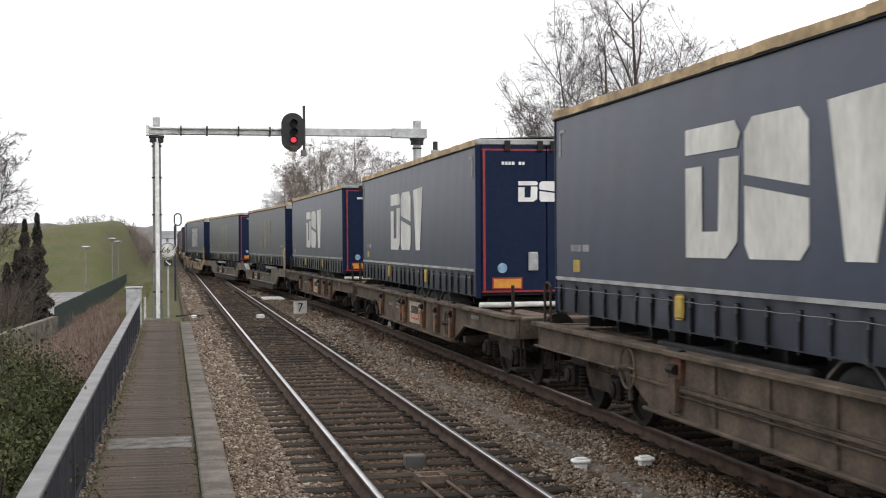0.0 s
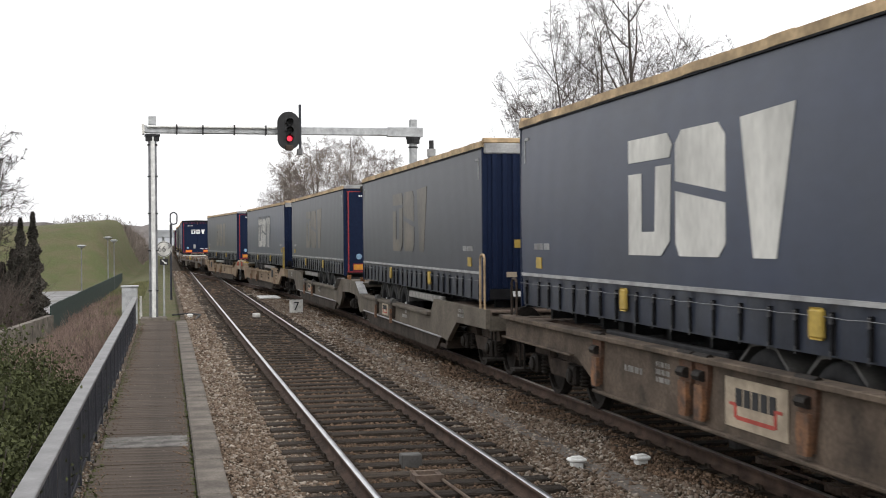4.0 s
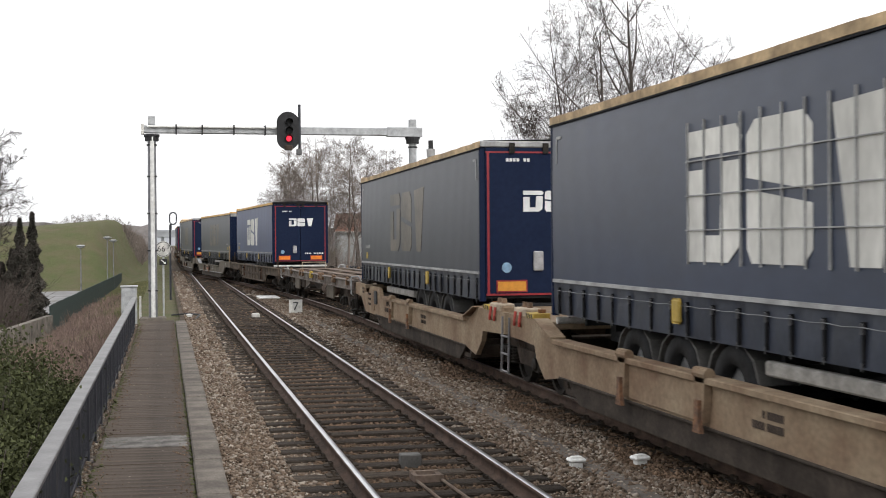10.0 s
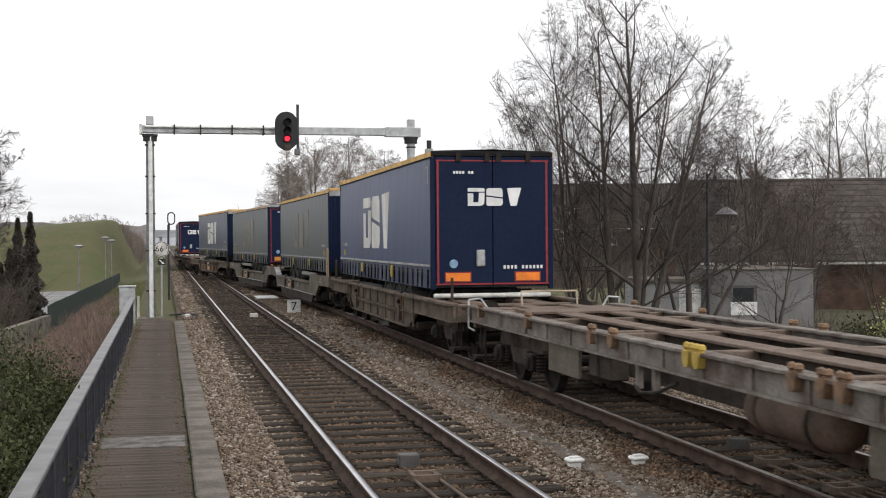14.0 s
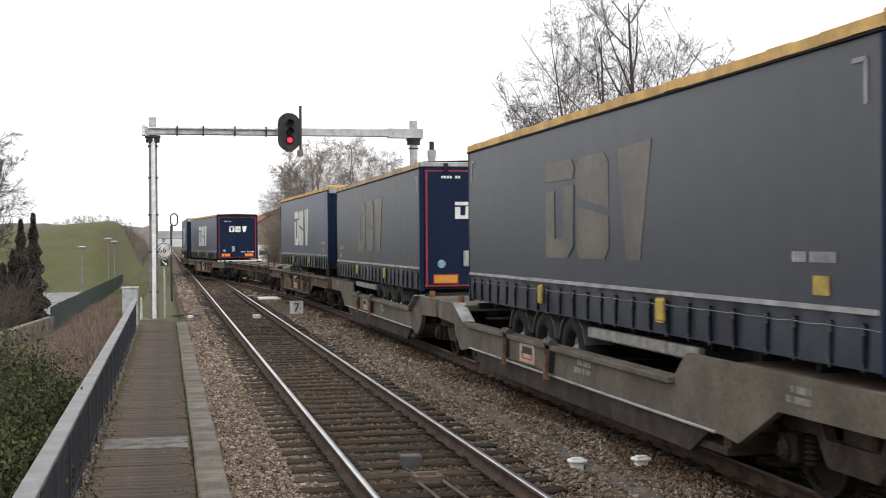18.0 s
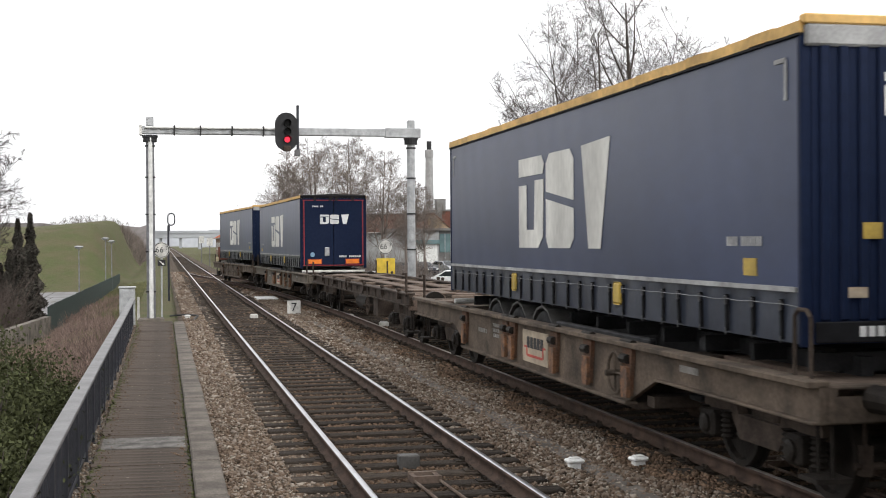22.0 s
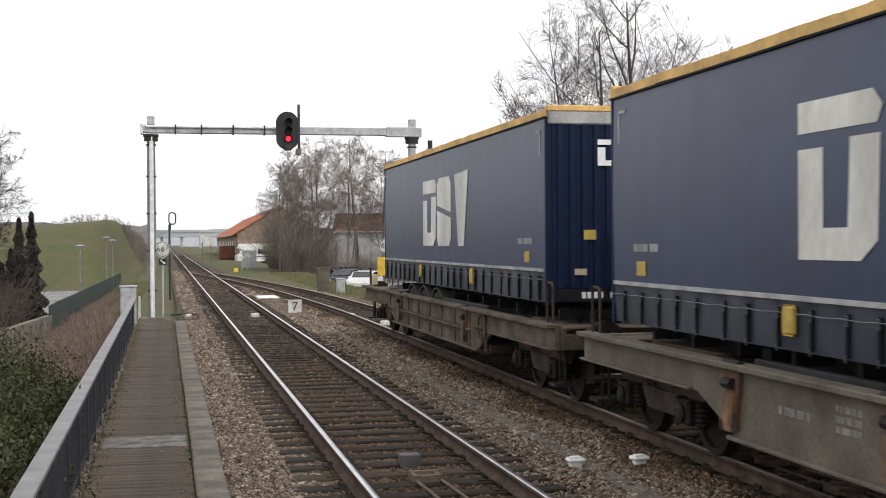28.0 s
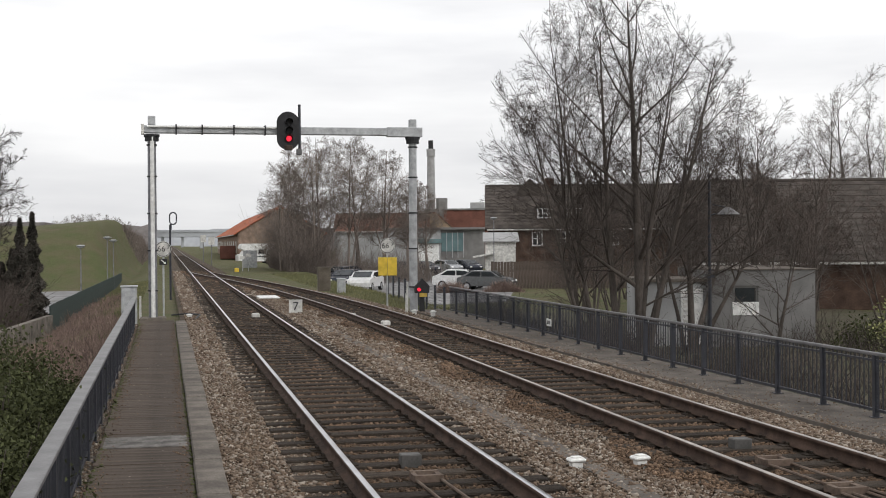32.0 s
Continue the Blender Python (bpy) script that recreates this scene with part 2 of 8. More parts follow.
M_RENDER = material("grey rendered wall", (0.205, 0.20, 0.195), 0.9, vary=0.15, scale=1, fine=20, bump=0.3)
M_RENDER_LIGHT = material("light wall panels", (0.36, 0.36, 0.36), 0.8, vary=0.12, scale=1, fine=20, bump=0.2)
M_TEAL = material("teal facade glazing", (0.14, 0.22, 0.23), 0.25, vary=0.15, scale=0.6, fine=8, bump=0.05)
M_PANE = material("dark window pane", (0.03, 0.035, 0.04), 0.12, vary=0.2, scale=2, fine=10, bump=0)
M_BOARD = material("grey-brown garden boards", (0.115, 0.092, 0.078), 0.9, vary=0.3, scale=2, fine=14, bump=0.4, stretch=(4, 4, 1))
M_GREEN_BOARD = material("dark green fence boards", (0.013, 0.03, 0.025), 0.8, vary=0.3, scale=2, fine=20, bump=0.3)
M_CAR_SILVER = material("silver car paint", (0.45, 0.46, 0.48), 0.25, 0.6, vary=0.05, bump=0)
M_CAR_DARK = material("dark blue car paint", (0.03, 0.035, 0.05), 0.25, 0.3, vary=0.05, bump=0)
M_CAR_GREY = material("grey car paint", (0.17, 0.175, 0.18), 0.25, 0.5, vary=0.05, bump=0)
M_CAR_WHITE = material("white car paint", (0.72, 0.72, 0.72), 0.3, 0, vary=0.05, bump=0)
M_TYRE = material("black rubber", (0.022, 0.022, 0.023), 0.85, vary=0.3, scale=6, fine=60, bump=0.3)
# distance haze painted into the base colour of far woods and viaduct
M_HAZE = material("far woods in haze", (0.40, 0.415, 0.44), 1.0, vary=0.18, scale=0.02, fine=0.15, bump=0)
M_FAR_WOOD = material("far bare woods", (0.17, 0.155, 0.15), 1.0, vary=0.3, scale=0.1, fine=0.8, bump=0)
# rolling stock
M_NAVY = material("dusty navy tarpaulin", (0.030, 0.041, 0.076), 0.38, vary=0.16, scale=0.6, fine=7, bump=0.05, tint=(0.037, 0.045, 0.067), stretch=(1, 0.4, 0.9), distance=0.02)
M_NAVY_GREY = material("faded grey-navy tarpaulin", (0.030, 0.035, 0.049), 0.40, vary=0.18, scale=0.6, fine=7, bump=0.05, tint=(0.040, 0.045, 0.058), stretch=(1, 0.4, 0.9), distance=0.02)
M_NAVY_DEEP = material("deep navy tarpaulin", (0.024, 0.037, 0.090), 0.38, vary=0.14, scale=0.6, fine=7, bump=0.05, stretch=(1, 0.4, 0.9), distance=0.02)
M_NAVY_NEW = material("fresh blue tarpaulin", (0.030, 0.050, 0.135), 0.42, vary=0.12, scale=0.6, fine=7, bump=0.05, stretch=(1, 0.4, 0.9), distance=0.02)
M_DOOR = material("deep blue door paint", (0.006, 0.0115, 0.033), 0.5, vary=0.2, scale=0.8, fine=12, bump=0.05, tint=(0.010, 0.017, 0.043))
M_LOGO = material("dirty white print", (0.66, 0.65, 0.61), 0.6, vary=0.16, scale=1.3, fine=11, bump=0.05, stretch=(1, 1, 0.5))
M_LOGO_FADED = material("faded brown print", (0.125, 0.104, 0.08), 0.45, vary=0.35, scale=1.1, fine=7, bump=0.03, tint=(0.062, 0.058, 0.052))
M_LOGO_DOOR = material("clean white print", (0.78, 0.78, 0.78), 0.5, vary=0.06, scale=2, fine=12, bump=0)
M_TRIM_TAN = material("grimy tan roof edge", (0.50, 0.36, 0.21), 0.8, vary=0.35, scale=2.5, fine=18, bump=0.3)
M_TRIM_ORANGE = material("orange-yellow roof edge", (0.68, 0.42, 0.14), 0.7, vary=0.2, scale=2.5, fine=18, bump=0.2)
M_ROOF_TARP = material("grey roof tarpaulin", (0.36, 0.35, 0.33), 0.8, vary=0.2, scale=0.8, fine=9, bump=0.2)
M_STRIPE = material("grey seam webbing", (0.36, 0.36, 0.36), 0.8, vary=0.25, scale=3, fine=30, bump=0.1)
M_STRAP = material("black webbing strap", (0.01, 0.01, 0.012), 0.8, vary=0.3, scale=6, fine=60, bump=0.2)
M_BUCKLE = material("dull steel buckle", (0.10, 0.10, 0.105), 0.5, 0.6, vary=0.3, scale=8, fine=60, bump=0.1)
M_YELLOW = material("yellow marking plate", (0.46, 0.32, 0.06), 0.6, vary=0.2, scale=4, fine=30, bump=0.05)
M_ORANGE = material("orange reflector plate", (0.85, 0.23, 0.02), 0.4, vary=0.08, scale=6, fine=30, bump=0)
M_AMBER = material("dull amber reflector plate", (0.62, 0.27, 0.035), 0.45, vary=0.12, scale=6, fine=30, bump=0)
M_RED = material("red reflective tape", (0.25, 0.015, 0.022), 0.5, vary=0.15, scale=6, fine=30, bump=0)
M_BLUE_DISC = material("light blue sticker", (0.22, 0.36, 0.52), 0.5, vary=0.2, scale=8, fine=30, bump=0)
M_CHASSIS = material("black underframe paint", (0.030, 0.030, 0.032), 0.7, 0.2, vary=0.4, scale=4, fine=40, bump=0.3)
M_ALU = material("dull aluminium", (0.42, 0.42, 0.43), 0.5, 0.5, vary=0.2, scale=5, fine=40, bump=0.1)
M_WAGON_BROWN = material("grimy brown-grey wagon paint", (0.118, 0.09, 0.068), 0.85, vary=0.4, scale=2.2, fine=22, bump=0.4, tint=(0.05, 0.04, 0.032))
M_WAGON_GREY = material("dusty olive-grey wagon paint", (0.128, 0.111, 0.089), 0.8, vary=0.3, scale=2.0, fine=22, bump=0.3, tint=(0.086, 0.072, 0.058))
M_WAGON_BEIGE = material("stained beige wagon paint", (0.252, 0.197, 0.134), 0.8, vary=0.3, scale=1.6, fine=18, bump=0.3, tint=(0.175, 0.113, 0.073))
M_WAGON_RUST = material("rusty underframe", (0.062, 0.047, 0.038), 0.9, vary=0.45, scale=3, fine=30, bump=0.5)
M_DECK = material("worn rusty deck", (0.145, 0.112, 0.09), 0.85, vary=0.4, scale=2.5, fine=25, bump=0.4, tint=(0.10, 0.07, 0.055))
M_RUST_ORANGE = material("rust-orange casting", (0.22, 0.105, 0.05), 0.85, vary=0.4, scale=6, fine=40, bump=0.4)
M_OCHRE = material("worn ochre-rust casting", (0.20, 0.092, 0.04), 0.8, vary=0.45, scale=7, fine=40, bump=0.4, tint=(0.05, 0.035, 0.028))
M_GREASE = material("greasy black steel", (0.024, 0.02, 0.017), 0.65, 0.2, vary=0.4, scale=5, fine=40, bump=0.3)
M_PLATE = material("cream sign plate", (0.44, 0.36, 0.265), 0.7, vary=0.2, scale=4, fine=30, bump=0.05)
M_SIGN_RED = material("faded red print", (0.45, 0.07, 0.05), 0.7, vary=0.2, scale=4, fine=30, bump=0)
M_FLAT_SILL = material("rusty grey sill paint", (0.175, 0.160, 0.143), 0.85, vary=0.4, scale=2.5, fine=25, bump=0.4, tint=(0.085, 0.06, 0.05))
M_STENCIL = material("faded white stencil", (0.252, 0.24, 0.222), 0.8, vary=0.3, scale=6, fine=30, bump=0)
M_SOIL = material("brown leaf litter", (0.075, 0.062, 0.046), 0.95, vary=0.5, scale=0.8, fine=9, bump=1.0, distance=0.05, tint=(0.06, 0.065, 0.035))
# twig brown lightened: the haze over the far row is in this colour
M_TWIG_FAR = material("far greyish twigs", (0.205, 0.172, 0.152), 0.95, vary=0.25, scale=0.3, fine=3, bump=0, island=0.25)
M_STEEL_GREY = material("dull grey box steel", (0.085, 0.082, 0.078), 0.7, 0.2, vary=0.3, scale=4, fine=40, bump=0.2)
M_COVER = material("scuffed concrete cover", (0.165, 0.155, 0.145), 0.9, vary=0.5, scale=5, fine=40, bump=0.4)
M_FOOT = material("dark glossy curtain foot", (0.036, 0.043, 0.062), 0.36, vary=0.25, scale=1.5, fine=14, bump=0.2)
M_FOOT_BLUE = material("blue glossy curtain foot", (0.024, 0.038, 0.098), 0.4, vary=0.25, scale=1.5, fine=14, bump=0.2)
M_DIRTY = material("brown brake-dusted steel", (0.055, 0.044, 0.036), 0.9, vary=0.4, scale=2.5, fine=25, bump=0.3)
M_COPPER = material("worn copper-brown casting", (0.20, 0.12, 0.07), 0.6, 0.2, vary=0.35, scale=7, fine=45, bump=0.3)
M_STONE_RUST = material("rust-dusted ballast stone", (0.148, 0.099, 0.067), 0.92, vary=0.35, scale=0.5, fine=40, bump=0.5, island=0.55)
M_CLAMP = material("dark rusty clamp plate", (0.075, 0.05, 0.037), 0.85, vary=0.5, scale=5, fine=35, bump=0.5, tint=(0.13, 0.062, 0.036))
M_TANK = material("rust-brown tank paint", (0.115, 0.072, 0.052), 0.7, vary=0.4, scale=3, fine=25, bump=0.3)
M_CORD = material("grey steel cord", (0.20, 0.205, 0.215), 0.6, vary=0.2, scale=6, fine=40, bump=0)
M_ROOF_DULL = material("dull red-brown roof tiles", (0.15, 0.08, 0.058), 0.9, vary=0.3, scale=0.6, fine=6, bump=0.6)
M_TAN_WALL = material("pale tan brick wall", (0.36, 0.27, 0.185), 0.9, vary=0.25, scale=0.6, fine=8, bump=0.3)
M_MAROON = material("dull maroon cladding", (0.17, 0.078, 0.06), 0.9, vary=0.25, scale=0.5, fine=6, bump=0.3)
M_TWIG_SOFT = material("brownish garden twigs", (0.115, 0.092, 0.080), 0.95, vary=0.3, scale=2, fine=20, bump=0, island=0.25)
M_CLAMP_WORN = material("worn clamp latch", (0.09, 0.056, 0.04), 0.8, vary=0.4, scale=6, fine=40, bump=0.4)
# dusty paint and tarpaulin have little gloss
for m_ in (M_DOOR, M_NAVY, M_NAVY_GREY, M_NAVY_NEW, M_NAVY_DEEP, M_FOOT, M_CHASSIS, M_GREASE, M_TYRE, M_WAGON_BROWN, M_WAGON_GREY, M_WAGON_BEIGE, M_WAGON_RUST, M_DIRTY, M_STRAP, M_DECK, M_LEAF):
    for n_ in m_.node_tree.nodes:
        if n_.type == "BSDF_PRINCIPLED":
            n_.inputs["Specular IOR Level"].default_value = 0.42 if m_ in (M_NAVY, M_NAVY_GREY, M_NAVY_NEW, M_NAVY_DEEP) else 0.09 if m_ is M_DOOR else 0.35 if m_ is M_FOOT else 0.1 if m_ is M_LEAF else 0.2
M_CREAM = material("cream enamel board", (0.62, 0.55, 0.36), 0.6, vary=0.15, scale=5, fine=30, bump=0.05)
# ---------------------------------------------------------------- ground
def ease(a, b, v):
    u = min(1.0, max(0.0, (v - a) / (b - a)))
    return u * u * (3 - 2 * u)


def ground_z(x, y):
    z = -0.42
    if x < -1.0:
        z -= 0.95 * ease(-1.2, -5.0, x)
        hill = ease(-2.6, -6.5, x) * ease(100, 122, y) * (1 - 0.45 * ease(-14, -45, x)) * (1 - ease(260, 420, y))
        z += hill * (5.75 + 0.5 * math.sin(y * 0.045) + 0.35 * math.sin(x * 0.3 + y * 0.02))
    if x > 10.2:
        z -= 0.95 * ease(10.4, 14.0, x) * (1 - ease(98, 112, y) * (1 - ease(12.0, 14.5, x)))
    rough = 0.06 * noise.noise((x * 0.35, y * 0.35, 1.7)) if (x < -1.3 or x > 10.3) else 0
    return z + rough


def spread(lo, hi, near, n, power):
    u = np.linspace(-1, 1, n)
    v = np.sign(u) * np.abs(u) ** power
    return np.where(v < 0, near + v * (near - lo), near + v * (hi - near))


gx = np.unique(np.concatenate([spread(-2400, 2400, 0, 41, 3.2), np.arange(-48, 48, 1.0), np.arange(-8, -1, 0.25), np.arange(10, 15, 0.25)]))
gy = np.unique(np.concatenate([spread(-600, 3800, 0, 41, 3.0), np.arange(-20, 140, 1.6), np.arange(140, 460, 8.0)]))
gv = [(x, y, ground_z(x, y)) for y in gy for x in gx]
nx = len(gx)
gf = [(j * nx + i, j * nx + i + 1, (j + 1) * nx + i + 1, (j + 1) * nx + i) for j in range(len(gy) - 1) for i in range(nx - 1)]
ground = sheet("ground", gv, gf, M_GRASS, "structure", smooth=True)
tagged(ground, "rough greenish brown grass beside the railway", "ground")

# ---------------------------------------------------------------- ballast, rails and sleepers
RAIL = 0.7525
ys = np.concatenate([np.arange(-20, 60, 1.0), np.arange(60, 140, 2.0), np.arange(140, 900, 20.0)])
bed_v, bed_f = [], []
for k, y in enumerate(ys):
    right = max(lateral(y) + 2.25 - 0.7 * ease(48, 70, y), TRACK_1 + 1.9) if y < 112 else TRACK_1 + 2.4
    mid = (TRACK_1 + lateral(y)) / 2
    for x, z in ((0.45, -0.24), (0.9, -0.19), (TRACK_1 - 1.1, -0.19), (TRACK_1, -0.20), (TRACK_1 + 1.15, -0.20), (mid, -0.22), (lateral(y) - 1.1, -0.20), (lateral(y), -0.2), (right - 1.0, -0.20), (right, -0.32), (right + 0.6, -0.6)):
        bed_v.append((max(x, bed_v[-1][0] + 0.01) if bed_v and x > 0.5 else x, y, z))
for k in range(len(ys) - 1):
    for i in range(10):
        bed_f.append((k * 11 + i, k * 11 + i + 1, (k + 1) * 11 + i + 1, (k + 1) * 11 + i))
bed = sheet("ballast_bed", bed_v, bed_f, M_BALLAST, "structure", smooth=True)
tagged(bed, "brownish grey crushed stone bed under both tracks", "ballast")

RAIL_SECTION = [(-0.075, -0.158), (0.075, -0.158), (0.075, -0.146), (0.012, -0.125), (0.010, -0.045), (0.036, -0.034), (0.036, -0.002), (-0.036, -0.002), (-0.036, -0.034), (-0.010, -0.045), (-0.012, -0.125), (-0.075, -0.146)]


def rail_run(name, centre, y0, y1, parent, head):
    """A rail with its own bright running surface, along centre(y)."""
    ys_ = [y0]
    while ys_[-1] < y1:
        ys_.append(min(y1, ys_[-1] + (1.5 if ys_[-1] < 130 else 30)))
    n = len(RAIL_SECTION)
    v = [(centre(y) + a, y, b) for y in ys_ for a, b in RAIL_SECTION]
    f = [(k * n + i, k * n + (i + 1) % n, (k + 1) * n + (i + 1) % n, (k + 1) * n + i) for k in range(len(ys_) - 1) for i in range(n)]
    rail = sheet(name, v, f, M_RUST)
    rail.parent = parent
    v = [(centre(y) + a, y, b) for y in ys_ for a, b in ((-0.03, -0.001), (-0.027, 0.002), (0.027, 0.002), (0.03, -0.001))]
    f = [(k * 4 + i, k * 4 + i + 1, (k + 1) * 4 + i + 1, (k + 1) * 4 + i) for k in range(len(ys_) - 1) for i in range(3)]
    top = sheet("running_surface", v, f, head)
    top.parent = rail
    return rail


track_a = tagged(empty("railway_track"), "straight track with bright rails on dark wooden sleepers", "track", kind="structure")
track_b = tagged(empty("railway_track"), "second track with dull rails, curving into the first", "track", kind="structure")
rail_run("rail", lambda y: TRACK_1 - RAIL, -20, 900, track_a, M_RAIL_TOP)
rail_run("rail", lambda y: TRACK_1 + RAIL, -20, 900, track_a, M_RAIL_TOP)
rail_run("rail", lambda y: lateral(y) - RAIL, -20, 106, track_b, M_RAIL_DULL)
rail_run("rail", lambda y: lateral(y) + RAIL, -20, 104, track_b, M_RAIL_DULL)

bm = boxes((-1.3, 1.3, -0.125, 0.125, -0.33, -0.165), bevel=0.012)
for e in (-RAIL, RAIL):
    box(bm, e - 0.19, e + 0.19, -0.08, 0.08, -0.168, -0.15)
    for d in (-0.11, 0.11):
        rod(bm, (e + d, -0.04, -0.15), (e + d, -0.04, -0.115), 0.022, n=6)
        rod(bm, (e + d, 0.045, -0.15), (e + d, 0.045, -0.115), 0.022, n=6)
SLEEPER_STEP = 0.585
first = None
for tr, mid in ((track_a, lambda y: TRACK_1), (track_b, lateral)):
    for i in range(104):
        y = 5.2 + i * SLEEPER_STEP
        m = pose(mid(y) + random.uniform(-0.03, 0.03), y + random.uniform(-0.03, 0.03), random.uniform(-0.006, 0.006), 0, 0, random.uniform(-0.8, 0.8))
        if first is None:
            first = part("sleeper", bm, M_SLEEPER, tr)
            first.matrix_basis = m
        else:
            shared("sleeper", first, tr, m)
bm = bmesh.new()
for i in range(104, 400):
    y = 5.2 + i * SLEEPER_STEP
    box(bm, TRACK_1 - 1.3, (lateral(y) if y < 108 else TRACK_1) + 1.3, y - 0.125, y + 0.125, -0.33, -0.165)
tagged(part("far_sleepers", bm, M_SLEEPER, track_a), kind="stuff")


def stones(name, n, area, size, seed, flat=0.75, mat=None):
    """Crushed stones: n small uneven lumps strewn by area(rng, n) -> x, y, z."""
    rng = np.random.default_rng(seed)
    base = np.array([(1, 0, 0), (-1, 0, 0), (0, 1, 0), (0, -1, 0), (0, 0, 1), (0, 0, -1)], dtype=float)
    tri = np.array([(0, 2, 4), (2, 1, 4), (1, 3, 4), (3, 0, 4), (2, 0, 5), (1, 2, 5), (3, 1, 5), (0, 3, 5)])
    x, y, z = area(rng, n)
    n = len(x)
    r = size * rng.uniform(0.4, 1.0, n) * np.where(rng.random(n) < 0.15, 1.7, 1.0)
    a = rng.uniform(0, 2 * np.pi, (n, 3))
    v = base[None] * rng.uniform(0.6, 1.25, (n, 6, 1)) + rng.uniform(-0.25, 0.25, (n, 6, 3))
    ca, sa = np.cos(a), np.sin(a)
    for p, q, k in ((0, 1, 0), (1, 2, 1), (0, 2, 2)):
        u, w = v[:, :, p].copy(), v[:, :, q].copy()
        v[:, :, p], v[:, :, q] = u * ca[:, None, k] - w * sa[:, None, k], u * sa[:, None, k] + w * ca[:, None, k]
    v *= r[:, None, None]
    v[:, :, 2] *= flat
    v += np.stack([x, y, z], -1)[:, None, :]
    f = (np.arange(n)[:, None, None] * 6 + tri[None]).reshape(-1, 3)
    return sheet(name, v.reshape(-1, 3), f, mat or M_STONE, "stuff")


SEEN_Y = np.linspace(0, 120, 241)
SEEN_X = [lateral(v) for v in SEEN_Y]


def bed_area(y0, y1, cut, dusty):
    def area(rng, n):
        y = y0 + (y1 - y0) * rng.random(n) ** cut
        x = rng.uniform(0.6, 8.75, n)
        lat = np.interp(y, SEEN_Y, SEEN_X)
        keep = np.ones(n, bool)
        for mid in (np.full(n, TRACK_1), lat):
            d = np.abs(x - mid)
            k = (y - 5.2) / SLEEPER_STEP
            on_sleeper = np.abs(k - np.round(k)) * SLEEPER_STEP < 0.135
            bare = 0.93 if mid is not lat else np.where(d > 0.95, 0.25, 0.80)
            keep &= ~((d < 1.3) & on_sleeper & (rng.random(n) < bare)) & ~(np.abs(d - RAIL) < 0.1)
        inside = (np.abs(x - TRACK_1) < 1.3) | (np.abs(x - lat) < 1.3)
        stained = (np.abs(x - TRACK_1) < 1.0) | (x > lat - 1.35 + 0.25 * np.sin(y * 1.3)) & (x < lat + 1.3)
        keep &= (stained == dusty) & (x < lat + 2.25 - 0.9 * np.clip((y - 48) / 22, 0, 1))
        z = np.where(inside & ~((np.abs(x - lat) > 0.95) & (np.abs(x - lat) < 1.3)), -0.205, -0.180) + rng.uniform(-0.02, 0.02, n)
        z = np.where(x > 8.0, z - (x - 8.0) * 0.16, z)
        return x[keep], y[keep], z[keep]
    return area


for y0_, y1_, cut_, n_, size_ in ((7.0, 24, 1.25, 185000, 0.029), (24, 60, 1.3, 75000, 0.045), (60, 112, 1.2, 16000, 0.085)):
    tagged(stones("ballast_stones", n_, bed_area(y0_, y1_, cut_, False), size_, 3), "grey and brown crushed stones beside the rails", "ballast")
    tagged(stones("ballast_stones", n_, bed_area(y0_, y1_, cut_, True), size_, 4, mat=M_STONE_RUST), "dark rust-dusted crushed stones between the rails", "ballast")

# ---------------------------------------------------------------- walkway, kerb and the path along the far fence
walkway = tagged(empty("pavement_walkway"), "dark weathered boarded walkway behind a concrete edge", "walkway", kind="structure")
link("base_slab", boxes((-0.98, 0.28, -6, 40.5, -0.6, -0.19)), M_PAVE, walkway)
bm = boxes((-0.80, 0.26, 0, 0.1925, -0.20, -0.152), bevel=0.004)
first = None
for i in range(178):
    y = 6.6 + i * 0.195
    m = pose(random.uniform(-0.012, 0.012), y, random.uniform(-0.004, 0.003), random.uniform(-0.6, 0.6), 0, random.uniform(-0.25, 0.25))
    first = shared("board", first, walkway, m) if first else part("board", bm, M_PLANK, walkway)
    first.matrix_basis = m
part("cover_plate", boxes((-0.76, 0.24, 15.75, 16.62, -0.158, -0.145), bevel=0.004), M_COVER, walkway, "scuffed grey concrete cover")
kerb = tagged(empty("kerb"), "long weathered grey concrete kerb along the walkway", "kerb", kind="structure")
bm = boxes((0.285, 0.60, 0, 1.985, -0.55, -0.115), bevel=0.018)
first = None
for i in range(23):
    m = pose(random.uniform(-0.008, 0.008), -5.5 + i * 2.0, random.uniform(-0.008, 0.008))
    first = shared("kerb_stone", first, kerb, m) if first else part("kerb_stone", bm, M_CONCRETE, kerb)
    first.matrix_basis = m
path = link("pavement_path", boxes((8.85, 10.15, -20, 46.5, -0.9, -0.25)), M_PAVE, kind="structure")
tagged(path, "narrow grey asphalt path along the iron fence", "path")

sx, sy = np.arange(10.2, 34, 0.9), np.arange(-6, 62, 1.6)
sv = [(x, y, ground_z(x, y) + 0.05) for y in sy for x in sx]
sf = [(j * len(sx) + i, j * len(sx) + i + 1, (j + 1) * len(sx) + i + 1, (j + 1) * len(sx) + i) for j in range(len(sy) - 1) for i in range(len(sx) - 1)]
tagged(sheet("ground_scrub_floor", sv, sf, M_SOIL, "structure", smooth=True), "brown leaf litter under the scrub", "ground")
